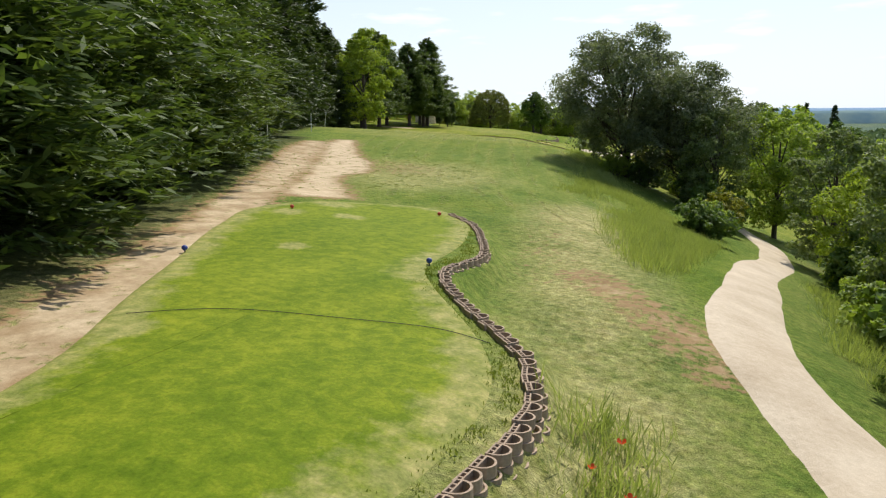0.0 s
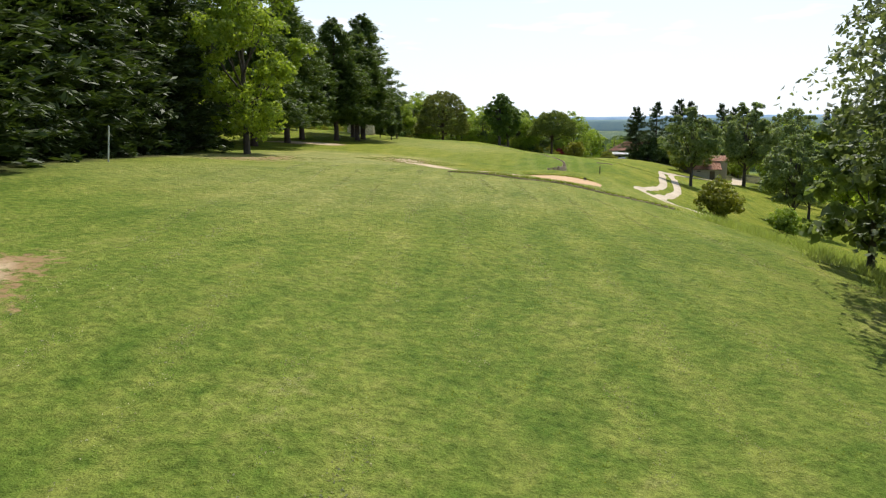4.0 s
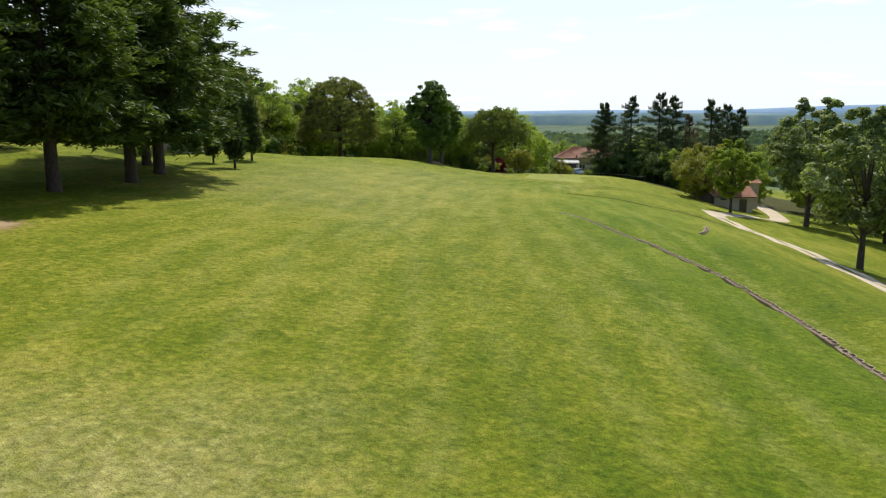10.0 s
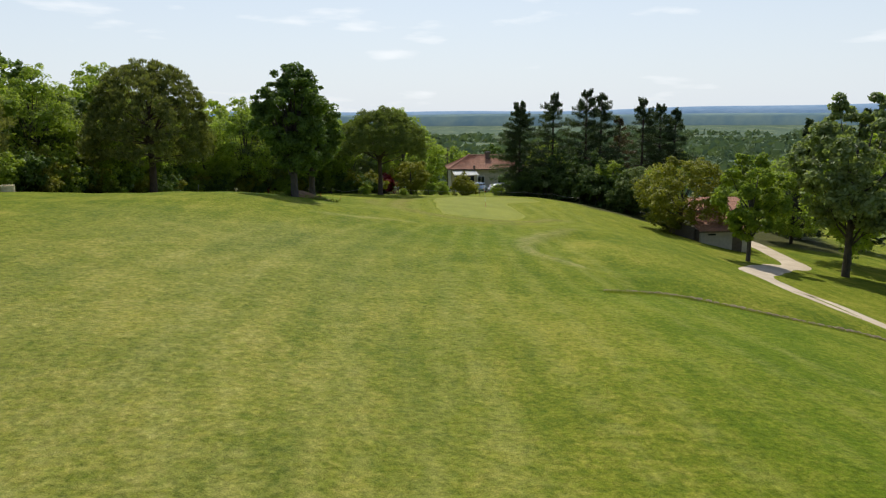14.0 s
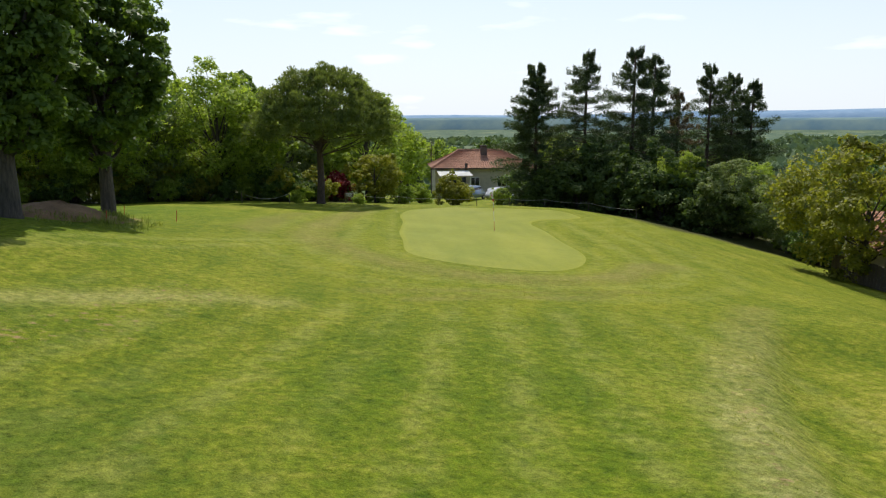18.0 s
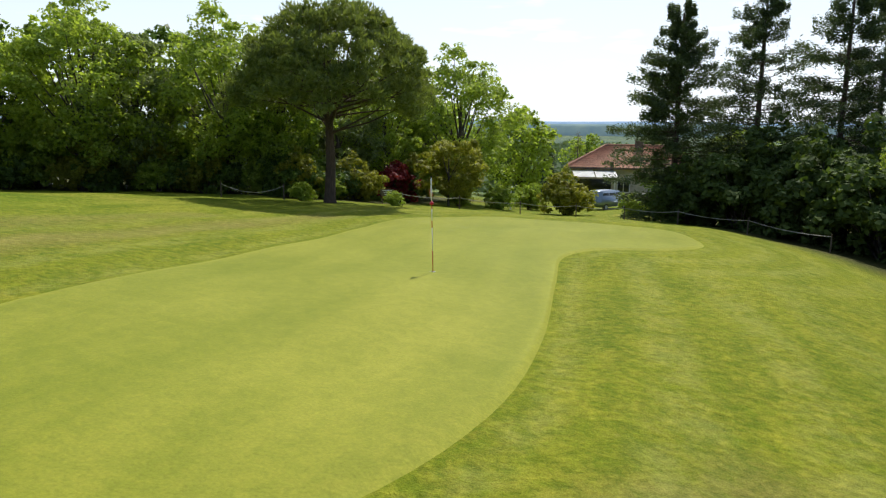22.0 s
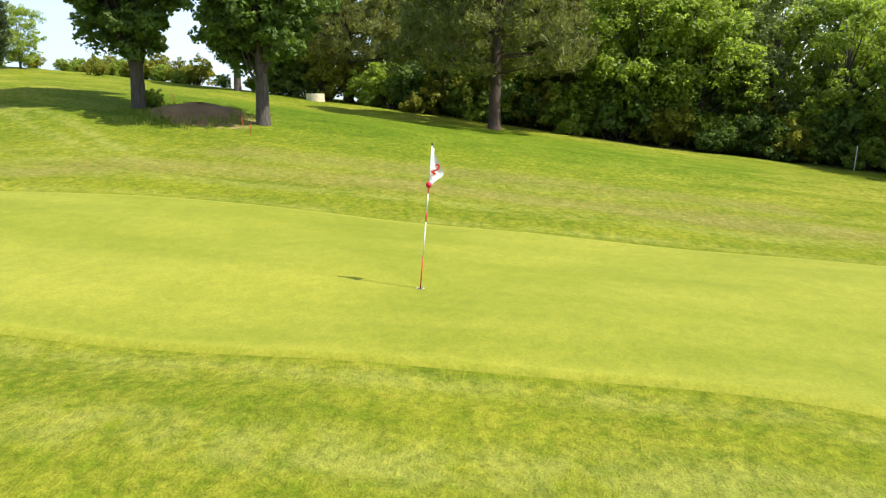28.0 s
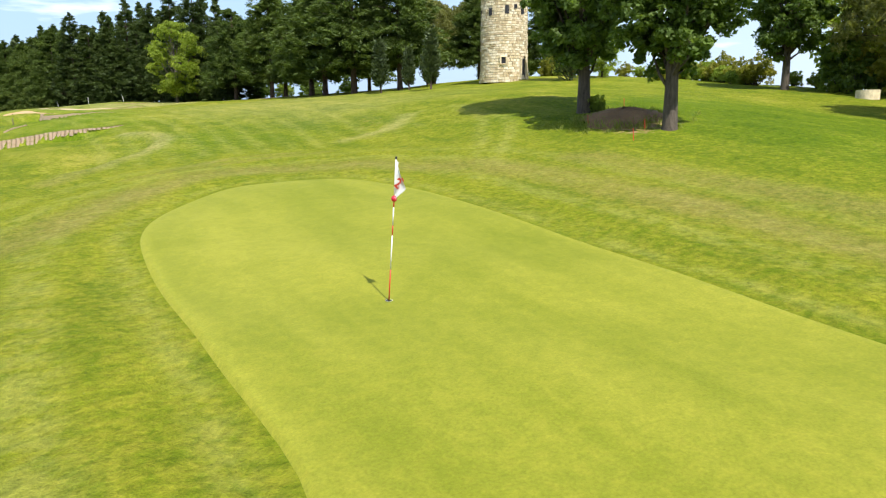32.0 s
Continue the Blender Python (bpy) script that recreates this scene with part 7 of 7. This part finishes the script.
def house():
    root = empty("house", pose(0, 0, -4.75))
    bm = bmesh.new()
    box(bm, 7.6, 68.8, 2.0, 13.6, 9.0, 4.0)
    part("wall", bm, M_PLASTER, root, "beige rendered wall")
    ex0, ex1, ey0, ey1, ez, rz = 0.2, 15.0, 63.7, 73.9, 3.98, 6.25
    r0, r1, ry = 4.4, 10.8, 68.8
    tiled_slope("roof", (ex0, ey0, ez), (ex1, ey0, ez), (r1, ry, rz), (r0, ry, rz), root, 11, 40, "terracotta tiled roof slope")
    tiled_slope("roof", (ex1, ey1, ez), (ex0, ey1, ez), (r0, ry, rz), (r1, ry, rz), root, 11, 40)
    tiled_slope("roof", (ex0, ey1, ez), (ex0, ey0, ez), (r0, ry, rz), (r0, ry, rz), root, 11, 26)
    tiled_slope("roof", (ex1, ey0, ez), (ex1, ey1, ez), (r1, ry, rz), (r1, ry, rz), root, 11, 26)
    for p, q in (((r0, ry, rz), (r1, ry, rz)), ((ex0, ey0, ez), (r0, ry, rz)), ((ex1, ey0, ez), (r1, ry, rz))):
        vs, fs = [], []
        tube(vs, fs, [Vector(p) + Vector((0, 0, 0.08)), Vector(q) + Vector((0, 0, 0.08))], [0.12, 0.12], 8)
        raw("ridge_tile", vs, fs, M_TILE, root)
    bm = bmesh.new()
    box(bm, 7.6, 63.72, 3.9, 14.8, 0.14, 0.16)
    part("gutter", bm, M_CHIM, root)
    bm = bmesh.new()
    box(bm, 8.0, 67.6, 5.9, 0.9, 0.7, 1.9, None, 0.02)
    ch = part("chimney", bm, M_CHIM, root, "dark brick chimney")
    bm = bmesh.new()
    box(bm, 8.0, 67.6, 6.95, 1.1, 0.9, 0.12, None, 0.02)
    part("chimney_cap", bm, M_CHIM, ch)
    bm = bmesh.new()
    box(bm, 5.1, 63.9, 4.2, 0.35, 0.35, 0.9)
    part("flue", bm, M_CHIM, root)
    window(root, 6.4, 64.3, 2.0, 1.3, 1.3)
    window(root, 10.2, 64.3, 2.0, 1.3, 1.3)
    for k, x0 in enumerate((0.9, 3.2)):
        bm = bmesh.new()
        v = [bm.verts.new(p) for p in ((x0, 64.2, 3.72), (x0 + 2.2, 64.2, 3.72), (x0 + 2.5, 60.6, 3.15), (x0 + 0.3, 60.6, 3.15))]
        f = bm.faces.new(v)
        bmesh.ops.solidify(bm, geom=[f], thickness=0.06)
        part("awning", bm, M_WHITE, root, "white awning panel")
    for x in (1.4, 5.4):
        bm = bmesh.new()
        box(bm, x, 60.8, 1.55, 0.12, 0.12, 3.1)
        part("awning_post", bm, M_WHITE, root)
    bm = bmesh.new()
    box(bm, 3.3, 64.25, 1.4, 3.6, 0.08, 2.6)
    part("glazed_door", bm, M_GLASS, root)
    tagged(root, "low house with terracotta hip roof and white awnings", "house")


house()


def annex():
    root = empty("garden_house", pose(15.2, 42.0, at(15.2, 42.0)))
    bm = bmesh.new()
    box(bm, 0, 0, 1.0, 4.4, 3.6, 2.4)
    part("wall", bm, M_PLASTER, root)
    tiled_slope("roof", (-2.5, -2.1, 2.15), (2.5, -2.1, 2.15), (2.5, 0, 3.1), (-2.5, 0, 3.1), root, 6, 14)
    tiled_slope("roof", (2.5, 2.1, 2.15), (-2.5, 2.1, 2.15), (-2.5, 0, 3.1), (2.5, 0, 3.1), root, 6, 14)
    tagged(root, "small tiled garden house half hidden by shrubs", "garden house")


annex()


def shed():
    root = empty("shed", pose(19.2, -5.0, -3.75))
    bm = bmesh.new()
    box(bm, 2.3, 1.8, 0.9, 4.6, 3.6, 2.0)
    part("wall", bm, M_PLASTER, root, "stained pale block wall")
    bm = bmesh.new()
    box(bm, 1.0, -0.03, 1.65, 0.7, 0.08, 0.16)
    part("vent", bm, M_BLACK, root)
    bm = bmesh.new()
    box(bm, -0.03, 1.2, 1.0, 0.08, 1.6, 1.9)
    part("door", bm, M_WOODP, root, "grey plank door")
    bm = bmesh.new()
    box(bm, 3.4, -0.03, 0.8, 0.9, 0.06, 1.7)
    part("shutter", bm, M_WOODP, root)
    tiled_slope("roof", (-0.35, -0.35, 1.98), (5.0, -0.35, 1.98), (5.0, 3.9, 3.1), (-0.35, 3.9, 3.1), root, 10, 22, "mossy clay tile roof")
    bm = bmesh.new()
    box(bm, 3.6, 5.6, 1.7, 5.4, 3.4, 3.4)
    part("rear_wall", bm, M_PLASTER, root)
    tiled_slope("roof", (0.7, 3.7, 3.35), (6.6, 3.7, 3.35), (6.6, 7.5, 4.2), (0.7, 7.5, 4.2), root, 8, 22)
    bm = bmesh.new()
    box(bm, 2.3, -0.30, 1.93, 5.3, 0.1, 0.1)
    part("fascia", bm, M_WOODP, root)
    tagged(root, "old low shed with mossy clay tile roof", "shed")


shed()


def plank_fence(p, q):
    a, b = Vector((*p, 0)), Vector((*q, 0))
    root = empty("plank_fence", pose(p[0], p[1], at(*p), 0, 0, math.degrees(math.atan2(b.y - a.y, b.x - a.x))))
    n = int((b - a).length / 0.16)
    for k in range(n):
        bm = bmesh.new()
        w = a.lerp(b, k / n)
        box(bm, k * 0.16, 0, at(w.x, w.y) - at(*p) + 0.55, 0.145, 0.03, 1.3 + 0.05 * math.sin(k * 5), None, 0.006)
        part("board", bm, M_WOODP, root)
    tagged(root, "grey weathered plank fence beside the shed", "fence")


plank_fence((17.5, -0.8), (19.0, -4.2))


def car(x, y, turn, length, width, height, mat, label, boxy):
    root = empty("car", pose(x, y, at(x, y), 0, 0, turn))
    hood = 0.52 if boxy else 0.45
    side = [(-0.5, 0.18), (-0.49, 0.5), (-0.47, hood + 0.06), (-0.43 if boxy else -0.36, 0.96), (-0.38 if boxy else -0.28, 1.0), (0.12, 1.0), (0.18, 0.96), (0.30, hood + 0.05), (0.46, hood - 0.06), (0.5, 0.4), (0.5, 0.18)]
    bm = bmesh.new()
    loops = []
    for s, inset in ((-1, 0.0), (-1, 1.0), (1, 1.0), (1, 0.0)):
        loops.append([bm.verts.new((px * length, s * width / 2 * (0.94 if pz > 0.6 and inset == 0 else 1.0) * (0.9 if pz > 0.9 else 1.0) * (1.0 if inset == 0 else 0.985), pz * height)) for px, pz in side])
    a, b = loops[0], loops[3]
    for i in range(len(side)):
        j = (i + 1) % len(side)
        bm.faces.new((a[i], a[j], b[j], b[i]))
    bm.faces.new(a)
    bm.faces.new(b[::-1])
    bmesh.ops.delete(bm, geom=[v for l in loops[1:3] for v in l], context="VERTS")
    bmesh.ops.recalc_face_normals(bm, faces=bm.faces)
    bmesh.ops.bevel(bm, geom=list(bm.edges), offset=0.03, segments=2, affect="EDGES")
    body = part("body", bm, mat, root, "", True)
    for s in (-1, 1):
        for x0, x1 in ((-0.42, -0.22), (-0.2, 0.0), (0.02, 0.19)):
            bm = bmesh.new()
            k = width / 2 * 0.955
            v = [bm.verts.new(p) for p in ((x0 * length, s * k, 0.62 * height), ((x1 + (0.04 if x1 > 0.1 else 0)) * length, s * k, 0.62 * height), (x1 * length - (0.05 if x1 > 0.1 else 0), s * k * 0.96, 0.9 * height), (x0 * length, s * k * 0.96, 0.9 * height))]
            bm.faces.new(v)
            part("side_window", bm, M_GLASS, body)
    bm = bmesh.new()
    e = 0.012
    v = [bm.verts.new(p) for p in ((0.295 * length + e, -width * 0.42, (hood + 0.07) * height), (0.295 * length + e, width * 0.42, (hood + 0.07) * height), (0.185 * length + e, width * 0.39, 0.95 * height), (0.185 * length + e, -width * 0.39, 0.95 * height))]
    bm.faces.new(v)
    part("windscreen", bm, M_GLASS, body)
    for px in (-0.31, 0.31):
        for s in (-1, 1):
            bm = bmesh.new()
            bmesh.ops.create_cone(bm, cap_ends=True, segments=20, radius1=0.31, radius2=0.31, depth=0.2, matrix=Matrix.Translation((px * length, s * (width / 2 - 0.09), 0.31)) @ Matrix.Rotation(math.pi / 2, 4, "X"))
            tyre = part("tyre", bm, M_TYRE, root)
            bm = bmesh.new()
            bmesh.ops.create_cone(bm, cap_ends=True, segments=14, radius1=0.18, radius2=0.18, depth=0.215, matrix=Matrix.Translation((px * length, s * (width / 2 - 0.09), 0.31)) @ Matrix.Rotation(math.pi / 2, 4, "X"))
            part("rim", bm, M_CARW, tyre)
    for s in (-1, 1):
        bm = bmesh.new()
        box(bm, 0.49 * length, s * width * 0.36, 0.4 * height, 0.05, 0.26, 0.14, None, 0.02)
        part("headlight", bm, M_GLASS, root)
    tagged(root, label, "car")


car(4.6, 51.5, 52, 4.2, 1.75, 1.75, M_CAR, "silver-blue van parked by the garden", True)
car(8.0, 52.0, 48, 3.9, 1.7, 1.4, M_CARW, "white car parked beside a van", False)
